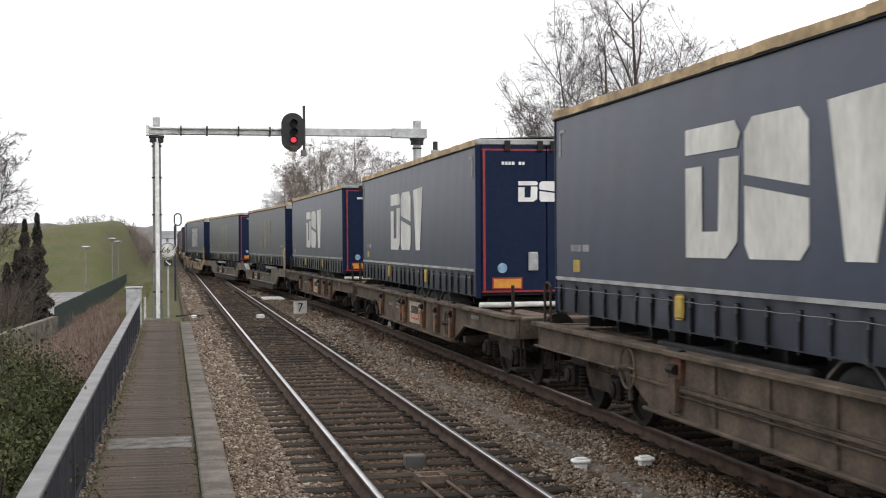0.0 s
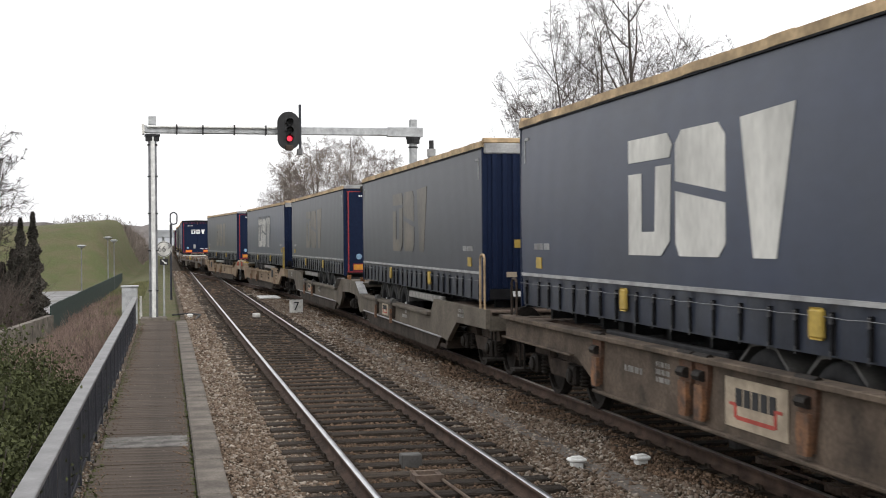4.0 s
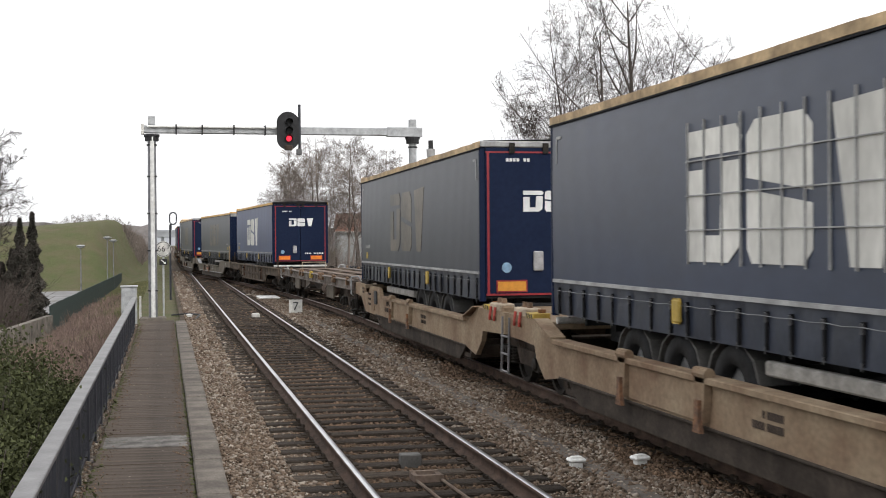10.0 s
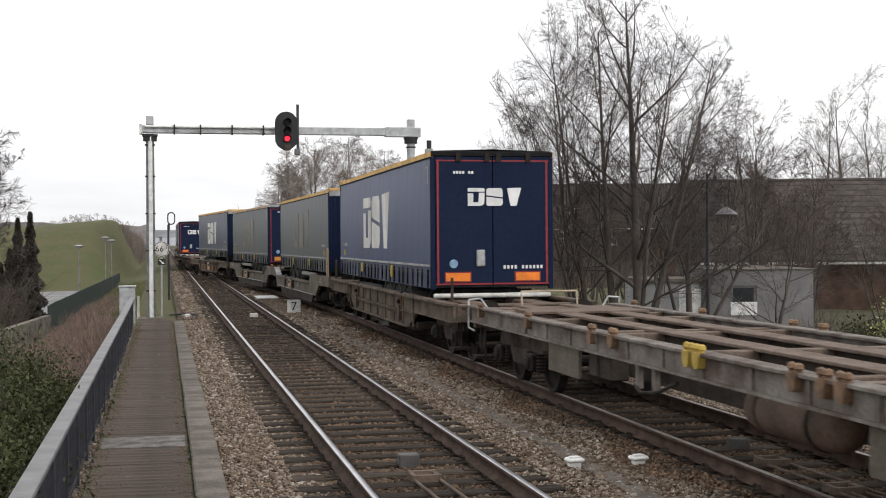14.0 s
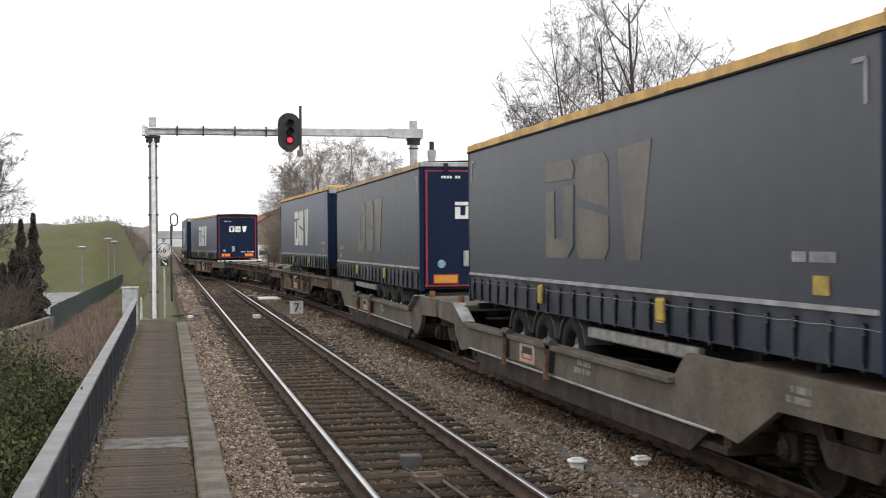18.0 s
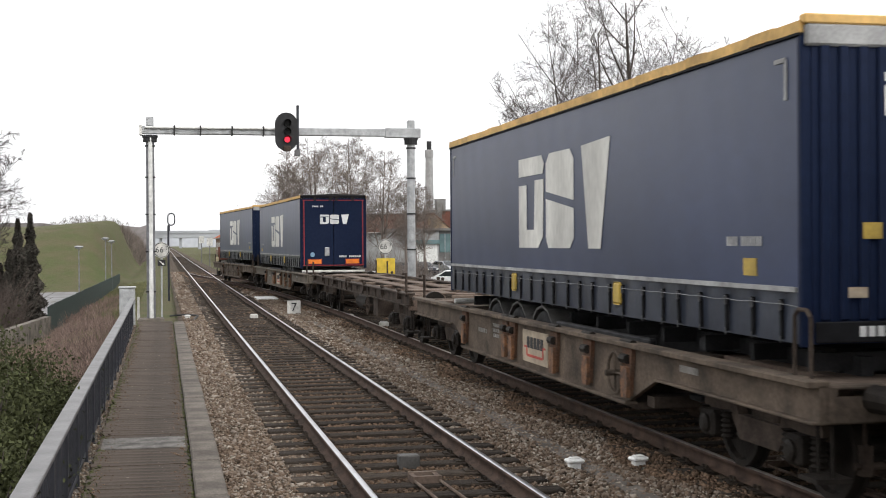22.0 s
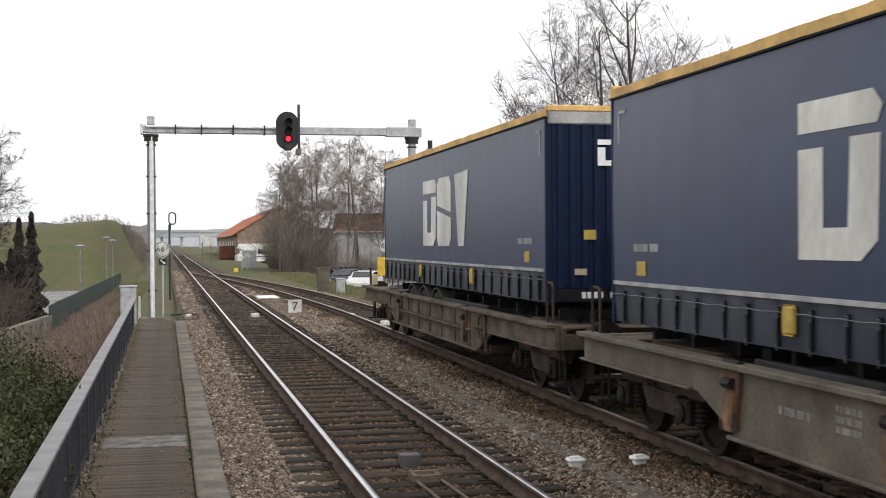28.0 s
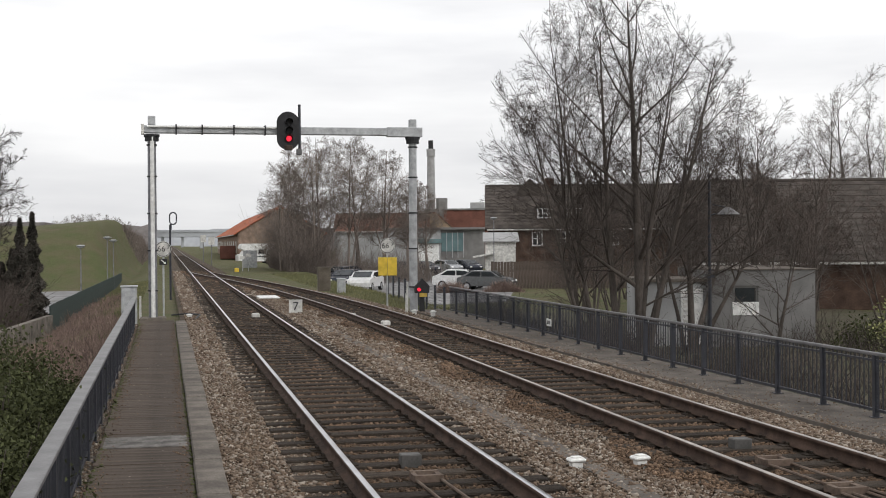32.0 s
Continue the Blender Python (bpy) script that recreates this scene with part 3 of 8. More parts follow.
# grit, moss and dead leaves that lie along both edges of the walkway
M_MOSS = material("dull green moss", (0.085, 0.095, 0.035), 0.95, vary=0.4, scale=4, fine=40, bump=0.5, island=0.4)
tagged(stones("walkway_grit", 2600, lambda r, n: (np.where(r.random(n) < 0.6, 0.235 - np.abs(r.normal(0, 0.07, n)), -0.74 + np.abs(r.normal(0, 0.09, n))), 7 + 33 * r.random(n) ** 1.4, np.full(n, -0.148)), 0.012, 21, mat=M_STONE_RUST), "grit and crumbs along the walkway's edges", "grit")
tagged(stones("moss", 2600, lambda r, n: (np.where(r.random(n) < 0.35, 0.262 + r.normal(0, 0.012, n), -0.80 + np.abs(r.normal(0, 0.05, n))), 7 + 33 * r.random(n) ** 1.3, np.full(n, -0.155)), 0.022, 22, 0.5, M_MOSS), "dull green moss along the walkway's edges", "moss")
tagged(stones("dead_leaves", 500, lambda r, n: (r.uniform(-0.72, 0.24, n), 7 + 30 * r.random(n) ** 1.3, np.full(n, -0.147)), 0.013, 23, 0.3, M_STONE), "pale crumbs strewn on the walkway", "litter")
tagged(stones("path_grit", 5200, lambda r, n: (np.where(r.random(n) < 0.7, 8.86 + np.abs(r.normal(0, 0.16, n)), r.uniform(8.9, 10.1, n)), 12 + 34 * r.random(n) ** 1.3, np.full(n, -0.247)), 0.018, 25, mat=M_STONE), "small stones strewn over the asphalt path", "grit")
tagged(stones("ledge_rubble", 2600, lambda r, n: (r.uniform(-0.93, -0.80, n), 7 + 33 * r.random(n) ** 1.4, np.full(n, -0.178)), 0.020, 24, 0.7, M_STONE), "pale rubble on the ledge below the fence", "rubble")
# ---------------------------------------------------------------- the train
# All rolling stock is built with y along the track (away from the walkway's near end), z = 0 on the rail head.
MOVERS = []  # thing, distance of its middle along the train at the start, half its pivot spacing


def travelled(t):
    return 8.690 * t - 0.01444 * t * t


def ride(ob, start, half, flip=False):
    MOVERS.append((ob, start, half, flip))
    return ob


def wheel_mesh(bm, x, y, r, w, out):
    """A railway wheel: tyre with flange, dished disc, hub."""
    s = 1 if out > 0 else -1
    ring = [(r * 0.22, w * 0.6), (r * 0.3, w * 0.25), (r * 0.82, w * 0.1), (r * 0.86, w * 0.5), (r, w * 0.5), (r * 1.01, -w * 0.35), (r * 1.06, -w * 0.4), (r * 1.06, -w * 0.5), (r * 0.2, -w * 0.5)]
    n = 20
    rows = []
    for i in range(n):
        a = 2 * math.pi * i / n
        rows.append([bm.verts.new((x + s * dx, y + rr * math.cos(a), r + rr * math.sin(a))) for rr, dx in ring])
    for i in range(n):
        p, q = rows[i], rows[(i + 1) % n]
        for k in range(len(ring) - 1):
            bm.faces.new((p[k], p[k + 1], q[k + 1], q[k]))
    bm.faces.new([row[0] for row in rows])
    return bm


BOGIE = {}


def bogie(parent, y, mat):
    """A two-axle bogie: side frames, springs, axle boxes, brake beams and wheels."""
    if mat.name not in BOGIE:
        side = bmesh.new()
        for s in (-1, 1):
            prism(side, [(-1.22, 0.66), (-1.12, 0.80), (-0.55, 0.82), (-0.42, 0.60), (0.42, 0.60), (0.55, 0.82), (1.12, 0.80), (1.22, 0.66), (1.20, 0.56), (0.62, 0.62), (0.40, 0.36), (-0.40, 0.36), (-0.62, 0.62), (-1.20, 0.56)], "x", s * 1.0 - 0.05, s * 1.0 + 0.05)
        box(side, -1.0, 1.0, -0.25, 0.25, 0.50, 0.80, bevel=0.03)
        brake = bmesh.new()
        for a in (-1.38, -0.42, 0.42, 1.38):
            rod(brake, (-0.85, a, 0.38), (0.85, a, 0.38), 0.035, n=8)
            for s in (-1, 1):
                box(brake, s * 0.75 - 0.05, s * 0.75 + 0.05, a - 0.05, a + 0.05, 0.30, 0.56)
                rod(brake, (s * 0.75, a, 0.5), (s * 0.75, a, 0.85), 0.02, n=6)
        box(brake, -0.05, 0.05, -1.4, 1.4, 0.36, 0.40)
        wheel = bmesh.new()
        for s in (-1, 1):
            wheel_mesh(wheel, s * 0.75, 0, 0.46, 0.13, s)
        rod(wheel, (-0.95, 0, 0.46), (0.95, 0, 0.46), 0.085, n=10)
        bmesh.ops.translate(wheel, verts=wheel.verts[:], vec=(0, 0, -0.46))
        BOGIE[mat.name] = [part("bogie", side, mat, parent), None]
        frame_ob = BOGIE[mat.name][0]
        frame_ob.location = (0, y, 0)
        bm = boxes((-0.12, 0.12, -0.15, 0.15, 0.33, 0.60), bevel=0.03)
        lathe(bm, (0.12, 0, 0.46), [(0.10, 0.0), (0.10, 0.03), (0.06, 0.05)], "x", 12)
        lathe(bm, (-0.12, 0, 0.46), [(0.06, -0.05), (0.10, -0.03), (0.10, 0.0)], "x", 12)
        ab = part("axle_box", bm, M_GREASE, frame_ob)
        ab.location = (-1.06, -0.9, 0)
        coil = [(0.055 + (0.03 if k % 2 else 0.0), 0.33 + k * 0.025) for k in range(12)]
        sp = part("spring", lathe(bmesh.new(), (0, 0, 0), coil, "z", 10), M_GREASE, frame_ob)
        sp.location = (-1.05, -1.16, 0)
        for s_ in (-1, 1):
            for a_ in (-0.9, 0.9):
                if (s_, a_) != (-1, -0.9):
                    shared("axle_box", ab, frame_ob, pose(s_ * 1.06, a_, 0))
                for d_ in (-0.26, 0.26):
                    if (s_, a_, d_) != (-1, -0.9, -0.26):
                        shared("spring", sp, frame_ob, pose(s_ * 1.05, a_ + d_, 0))
        part("brake_rigging", brake, M_WAGON_RUST, frame_ob)
        w = part("wheelset", wheel, M_GREASE, frame_ob, "steel wheels on an axle", smooth=False)
        w.location = (0, -0.9, 0.46)
        shared("wheelset", w, frame_ob, pose(0, 0.9, 0.46))
        BOGIE[mat.name][1] = list(frame_ob.children)
        return frame_ob
    src, kids = BOGIE[mat.name]
    ob = shared("bogie", src, parent, pose(0, y, 0))
    for k in kids:
        shared(k.name.split(".")[0], k, ob, k.matrix_basis.copy())
    return ob


def end_gear(parent, y, way, mat):
    """Head stock with buffers, hook and hoses at a wagon's end; way is -1 or 1."""
    bm = boxes((-1.3, 1.3, min(y, y - way * 0.16), max(y, y - way * 0.16), 0.80, 1.12), bevel=0.015)
    part("headstock", bm, mat, parent)
    for s in (-1, 1):
        bm = bmesh.new()
        rod(bm, (s * 0.875, y - way * 0.02, 1.0), (s * 0.875, y + way * 0.36, 1.0), 0.12, 0.105, n=12)
        rod(bm, (s * 0.875, y + way * 0.33, 1.0), (s * 0.875, y + way * 0.58, 1.0), 0.075, n=10)
        rod(bm, (s * 0.875, y + way * 0.56, 1.0), (s * 0.875, y + way * 0.61, 1.0), 0.24, n=16)
        part("buffer", bm, M_GREASE, parent)
    bm = bent([(0.05, y, 0.98), (0.05, y + way * 0.3, 0.92), (0.05, y + way * 0.6, 0.82)], 0.045)
    bent([(-0.35, y, 0.88), (-0.33, y + way * 0.15, 0.62), (-0.2, y + way * 0.35, 0.5), (-0.1, y + way * 0.58, 0.62)], 0.03, bm=bm)
    part("coupling", bm, M_GREASE, parent)
    for s in (-1, 1):
        bm = boxes((s * 1.18 - 0.16, s * 1.18 + 0.16, y - way * 0.42, y - way * 0.10, 0.30, 0.34))
        rod(bm, (s * 1.18, y - way * 0.14, 0.32), (s * 1.18, y - way * 0.14, 0.82), 0.018, n=6)
        rod(bm, (s * 1.18, y - way * 0.38, 0.32), (s * 1.18, y - way * 0.38, 0.82), 0.018, n=6)
        part("shunter_step", bm, M_GREASE, parent)


def hoop(parent, x, y, h, mat, wide=0.13, z=1.1):
    """A tall narrow handrail."""
    bm = bent([(x, y - wide, z), (x, y - wide, z + h - 0.06), (x, y - wide * 0.5, z + h), (x, y + wide * 0.5, z + h), (x, y + wide, z + h - 0.06), (x, y + wide, z)], 0.019)
    return part("handrail", bm, mat, parent)


def brake_wheel(parent, x, y, z, mat):
    bm = bmesh.new()
    n = 16
    pts = [(x, y + 0.24 * math.cos(2 * math.pi * i / n), z + 0.24 * math.sin(2 * math.pi * i / n)) for i in range(n + 1)]
    bent(pts, 0.018, 6, bm)
    for i in range(0, n, 4):
        rod(bm, (x, y, z), pts[i], 0.014, n=6)
    rod(bm, (x - 0.12, y, z), (x + 0.12, y, z), 0.035, n=8)
    return part("brake_handwheel", bm, mat, parent)


def plate(parent, side, y, z, wide, high, x=1.40, logo=True):
    """A painted sign plate with a dark word-like bar and a red line under it."""
    s = side
    a = part("sign_plate", boxes((min(s * x, s * (x + 0.012)), max(s * x, s * (x + 0.012)), y - wide / 2, y + wide / 2, z, z + high)), M_PLATE, parent, "cream plate with dark bars and a red line")
    if logo:
        xa, xb = sorted((s * (x + 0.012), s * (x + 0.018)))
        for k in range(5):
            u = y - wide * 0.33 + k * wide * 0.135
            part("dark_bar", boxes((xa, xb, u, u + wide * 0.10, z + high * 0.45, z + high * 0.80)), M_BLACK, a)
        bm = boxes((xa, xb, y - wide * 0.42, y - wide * 0.30, z + high * 0.50, z + high * 0.56), (xa, xb, y - wide * 0.34, y - wide * 0.30, z + high * 0.2, z + high * 0.5),
                   (xa, xb, y - wide * 0.30, y + wide * 0.30, z + high * 0.17, z + high * 0.25), (xa, xb, y + wide * 0.30, y + wide * 0.34, z + high * 0.2, z + high * 0.5), (xa, xb, y + wide * 0.34, y + wide * 0.42, z + high * 0.44, z + high * 0.50))
        part("red_line", bm, M_SIGN_RED, a)
    return a


def stencil(parent, side, y, z, rows, x=1.40, mat=None, cell=0.07, high=0.10):
    """Painted marks that cannot be read: rows of small plain bars."""
    bm = bmesh.new()
    xa, xb = sorted((side * (x + 0.001), side * (x + 0.006)))
    rng = random.Random(int(abs(y) * 100) + rows)
    for r in range(rows):
        n = rng.randint(4, 9)
        k = 0.0
        for _ in range(n):
            w = cell * rng.uniform(0.6, 1.0)
            box(bm, xa, xb, y + k, y + k + w, z - r * high * 1.5, z - r * high * 1.5 + high)
            k += w + cell * rng.choice((0.25, 0.25, 0.9))
    return tagged(part("stencilled_bars", bm, mat or M_STENCIL, parent), kind="stuff")


def pocket_wagon(length, paint, group, label, front=1, plates=True):
    """A four-axle pocket wagon for one semi-trailer: fish-bellied side sills, open pocket, two bogies."""
    w = tagged(empty("pocket_wagon"), label, "wagon", group)
    h = length / 2 - 0.62
    for s in (-1, 1):
        bm = bmesh.new()
        prism(bm, [(-h, 1.12), (-h, 0.82), (-h + 3.5, 0.80), (-h + 4.4, 0.46), (h - 4.4, 0.46), (h - 3.5, 0.80), (h, 0.82), (h, 1.12)], "x", s * 1.34 - 0.03, s * 1.34 + 0.03)
        sill = part("side_sill", bm, paint, w)
        part("top_flange", boxes((s * 1.34 - 0.14, s * 1.34 + 0.07, -h, h, 1.10, 1.16), bevel=0.01), paint, sill)
        part("bottom_flange", boxes((s * 1.34 - 0.10, s * 1.34 + 0.06, -h + 4.3, h - 4.3, 0.44, 0.48), bevel=0.01), paint, sill)
        part("end_flange", boxes((s * 1.34 - 0.10, s * 1.34 + 0.06, -h, -h + 3.4, 0.80, 0.83), bevel=0.008), paint, sill)
        part("end_flange", boxes((s * 1.34 - 0.10, s * 1.34 + 0.06, h - 3.4, h, 0.80, 0.83), bevel=0.008), paint, sill)
        if not plates:
            part("middle_rib", boxes((s * 1.34 - 0.08, s * 1.34 + 0.055, -h + 3.7, h - 3.7, 0.76, 0.79)), paint, sill)
            for k in range(9):
                y = -h + 3.8 + k * (2 * h - 7.6) / 8
                part("stiffener", boxes((min(s * 1.365, s * 1.40), max(s * 1.365, s * 1.40), y - 0.035, y + 0.035, 0.48, 1.10)), paint, w)
        for y in ((-4.1, -2.71, -1.32, 0.78, 1.18, 3.9) if plates else (-h + 5.2, h - 5.2)):
            xa, xb = sorted((s * 1.372, s * 1.42))
            cl = part("folding_clamp", prism(bmesh.new(), [(y - 0.17, 1.13), (y + 0.15, 1.13), (y + 0.13, 0.86), (y + 0.09, 0.66), (y + 0.06, 0.56), (y - 0.08, 0.55), (y - 0.10, 0.72), (y - 0.15, 0.90)], "x", xa, xb), M_CLAMP, w, "dark rusty folding clamp")
            xa, xb = sorted((s * 1.41, s * 1.46))
            part("latch", prism(bmesh.new(), [(y - 0.10, 0.88), (y + 0.09, 0.88), (y + 0.11, 0.70), (y + 0.08, 0.53), (y - 0.08, 0.53), (y - 0.11, 0.70)], "x", xa, xb), M_OCHRE if plates else M_CLAMP_WORN, cl, "worn rust-orange latch plate")
            part("knuckle", rods(((s * 1.44, y - 0.09, 0.97), (s * 1.44, y + 0.09, 0.97), 0.055), n=8), M_GREASE, cl)
            part("pivot", rods(((s * 1.40, y - 0.17, 1.14), (s * 1.40, y + 0.17, 1.14), 0.05), n=8), M_GREASE, cl)
        brake_wheel(w, s * 1.44, s * (h - 4.6) if plates else -s * front * (h - 3.85), 0.78 if plates else 0.86, paint)
        rl = bmesh.new()
        for k in range(3):
            rod(rl, (s * 1.41, -h + 5.2, 0.70 + 0.05 * k), (s * 1.41, h - 5.2, 0.70 + 0.05 * k), 0.014, n=6)
        if plates:
            rl.free()
        else:
            part("brake_pipe", rl, M_WAGON_RUST, w)
        if plates:
            plate(w, s, -0.32, 0.56, 1.25, 0.46, 1.375)
            stencil(w, s, 1.7, 0.94, 3, 1.372, None, 0.045, 0.055)
            stencil(w, s, 2.5, 0.80, 1, 1.372, None, 0.06, 0.07)
            stencil(w, s, -h + 2.4, 0.96, 1, 1.372, None, 0.05, 0.07)
    for e in (-1, 1):
        ya, yb = sorted((e * h, e * (h - 0.9)))
        part("end_platform", boxes((-1.22, 1.22, ya, yb, 1.02, 1.10), bevel=0.01), M_DECK, w)
        for x in (-0.62, 0.62):
            ya, yb = sorted((e * (h - 0.9), e * (h - 3.4)))
            part("end_beam", boxes((x - 0.20, x + 0.20, ya, yb, 0.92, 1.10), bevel=0.01), M_DECK, w)
        ya, yb = sorted((e * (h - 3.0), e * (h - 3.5)))
        part("cross_beam", boxes((-1.26, 1.26, ya, yb, 0.80, 1.10), bevel=0.01), M_WAGON_RUST, w)
    floor_ = part("pocket_floor", boxes((-1.28, 1.28, -h + 4.3, h - 4.3, 0.38, 0.46)), M_WAGON_RUST, w)
    for y in np.linspace(-h + 3.9, h - 3.9, 8):
        part("floor_beam", boxes((-1.28, 1.28, y - 0.10, y + 0.10, 0.46, 0.58)), M_WAGON_RUST, floor_)
    y = front * (h - 1.8)
    part("trailer_hitch", boxes((-0.55, 0.55, y - 0.6, y + 0.6, 1.12, 1.30), bevel=0.04), M_GREASE, w)
    for e in (-1, 1):
        end_gear(w, e * h, e, paint)
        bogie(w, e * (h - 1.75), M_WAGON_RUST)
        if e == front:
            hoop(w, -1.33, e * (h - 0.35), 0.62, M_WAGON_RUST, 0.14)
            hoop(w, 1.33, e * (h - 0.35), 0.62, M_WAGON_RUST, 0.14)
        else:
            for x in (-1.30, 1.30):
                part("brake_post", rods(((x, e * (h - 0.4), 1.1), (x, e * (h - 0.4), 1.62), 0.028), n=8), M_WAGON_RUST, w)
    return w


def half_wagon(length, paint, outer, group, label, beige=False):
    """One half of an articulated pocket wagon. outer is -1 or 1: the end with the buffers; the other end rests on the shared bogie."""
    w = tagged(empty("articulated_wagon_half"), label, "wagon", group)
    ho, hi = length / 2 - 0.62, length / 2 - 0.12
    o = outer
    for s in (-1, 1):
        low = 0.84 if not beige else 0.92
        line = [(o * ho, 1.16), (o * ho, 0.84), (o * (ho - 2.2), 0.82), (o * (ho - 3.0), 0.42), (o * (ho - 3.3), 0.45), (-o * (hi - 2.6), 0.45), (-o * (hi - 1.9), 0.36), (-o * (hi - 1.5), 0.62), (-o * (hi - 1.4), 0.80), (-o * hi, 0.84), (-o * hi, 1.18), (-o * (hi - 1.7), 1.18), (-o * (hi - 2.5), low), (o * (ho - 4.6), low), (o * (ho - 4.2), 1.16)]
        if beige:
            line[:4] = [(o * ho, 1.17), (o * ho, 0.85), (o * (ho - 1.0), 0.84), (o * (ho - 1.8), 0.46)]
            line[-2:] = [(o * (ho - 4.25), low), (o * (ho - 4.0), 1.15), (o * (ho - 2.6), 1.15), (o * (ho - 2.3), 0.97), (o * (ho - 1.6), 0.95), (o * (ho - 1.1), 1.17)]
        bm = bmesh.new()
        prism(bm, line, "x", s * 1.34 - 0.04, s * 1.34 + 0.04)
        if beige:
            xa, xb = sorted((s * 1.38, s * 1.40))
            yc = o * (ho - 3.05)
            part("hatch", boxes((xa, xb, yc - 0.22, yc + 0.22, 0.54, 1.08), bevel=0.008), paint, w, "beige hatch in the side sill")
            yc = o * (ho - 3.55)
            part("dark_box", boxes((xa, max(xb, s * 1.42) if s > 0 else xb, yc - 0.19, yc + 0.19, 0.72, 1.06), bevel=0.02) if s > 0 else boxes((s * 1.42, s * 1.38, yc - 0.19, yc + 0.19, 0.72, 1.06), bevel=0.02), M_BLACK, w, "dark meter box")
            for q in range(3):
                stencil(w, s, o * (ho - 2.5) - 0.2, 0.92 - 0.13 * q, 1, 1.381, M_WAGON_RUST, 0.05, 0.05)
            stencil(w, s, o * (ho - 5.2) - 0.5, 0.76, 2, 1.381, M_WAGON_RUST, 0.08, 0.10)
            for d in (0.25, 0.6, 0.95):
                part("bolster", rods(((s * 1.16, o * (ho - d), 1.15), (s * 1.16, o * (ho - d), 1.24), 0.11, 0.07), n=12), M_GREASE, w)
        ya, yb = sorted((o * (ho - 4.5), -o * (hi - 2.5)))
        sill = part("side_sill", bm, paint, w)
        part("top_flange", boxes((s * 1.34 - 0.12, s * 1.34 + 0.10, ya, yb, low - 0.02, low + 0.05), bevel=0.01), paint, sill)
        ya, yb = sorted((o * (ho - 3.5), -o * (hi - 2.6)))
        # on grey wagons the ledge's highlight is painted as a paler colour
        part("ledge", boxes((s * 1.34 - 0.06, s * 1.34 + 0.085, ya, yb, 0.445, 0.475), bevel=0.008), M_STRIPE if not beige else M_DIRTY, sill)
        part("lower_skirt", prism(bmesh.new(), [(ya + 0.2, 0.45), (yb - 0.2, 0.45), (yb - 0.7, 0.17), (ya + 0.7, 0.17)], "x", s * 1.31 - 0.03, s * 1.31 + 0.03), M_DIRTY, w, "brake-dusted brown lower skirt")
        part("middle_panel", boxes((min(s * 1.375, s * 1.41), max(s * 1.375, s * 1.41), ya + (yb - ya) * 0.53, ya + (yb - ya) * 0.73, 0.50, low + 0.05), bevel=0.012), paint, w)
        part("slope_plate", prism(bmesh.new(), [(-o * (hi - 1.72), 1.185), (-o * (hi - 2.5), low + 0.055), (-o * (hi - 2.5), low + 0.075), (-o * (hi - 1.72), 1.205)], "x", s * 1.34 - 0.14, s * 1.34 + 0.08), M_STRIPE if not beige else paint, w)
        for k, f in enumerate((0.52, 0.74)):
            y = ya + (yb - ya) * f
            xa, xb = sorted((s * 1.375, s * 1.46))
            cl = part("folding_clamp", prism(bmesh.new(), [(y - 0.12, low + 0.06), (y - 0.09, low + 0.13), (y + 0.09, low + 0.13), (y + 0.12, low + 0.06), (y + 0.10, 0.70), (y + 0.05, 0.52), (y - 0.05, 0.52), (y - 0.10, 0.70)], "x", xa, xb), M_DIRTY if not beige else paint, w)
            part("pivot", rods(((s * 1.42, y - 0.15, low + 0.08), (s * 1.42, y + 0.15, low + 0.08), 0.06), n=10), M_STEEL_GREY if not beige else paint, cl)
            xa, xb = sorted((s * 1.455, s * 1.50))
            part("clamp_foot", prism(bmesh.new(), [(y - 0.045, 0.74), (y + 0.045, 0.74), (y + 0.05, 0.56), (y + 0.09, 0.42), (y - 0.09, 0.42), (y - 0.05, 0.56)], "x", xa, xb), M_OCHRE, cl, "worn ochre clamp foot")
        if not beige:
            plate(w, s, ya + (yb - ya) * 0.63, 0.54, 0.78, 0.29, 1.412)
        stencil(w, s, o * (ho - 1.6), 1.02, 2, 1.385, M_STENCIL if not beige else M_WAGON_RUST, 0.05, 0.06)
        stencil(w, s, ya + (yb - ya) * 0.36, 0.72, 2, 1.385, M_STENCIL if not beige else M_WAGON_RUST, 0.06, 0.07)
    ya, yb = sorted((o * ho, o * (ho - (1.25 if beige else 3.4))))
    part("end_platform", boxes((-1.30, 1.30, ya, yb, 1.04, 1.14), bevel=0.01), M_DECK if not beige else paint, w)
    ya, yb = sorted((-o * hi, -o * (hi - 1.9)))
    part("inner_platform", boxes((-1.30, 1.30, ya, yb, 1.05, 1.165), bevel=0.01), paint, w)
    ya, yb = sorted((o * (ho - 3.4), -o * (hi - 2.6)))
    floor_ = part("pocket_floor", boxes((-1.30, 1.30, ya, yb, 0.24, 0.32)), M_WAGON_RUST, w)
    for y in np.linspace(ya, yb, 8):
        part("floor_beam", boxes((-1.30, 1.30, y - 0.08, y + 0.08, 0.32, 0.46)), M_WAGON_RUST, floor_)
    y = o * (ho - 1.9)
    part("trailer_hitch", boxes((-0.55, 0.55, y - 0.6, y + 0.6, 0.90 if beige else 1.14, 1.30), bevel=0.04), M_GREASE, w)
    if beige:
        ya, yb = sorted((o * (ho - 1.1), o * (ho - 3.6)))
        part("sunk_deck", boxes((-1.29, 1.29, ya, yb, 0.84, 0.915)), M_DIRTY, w)
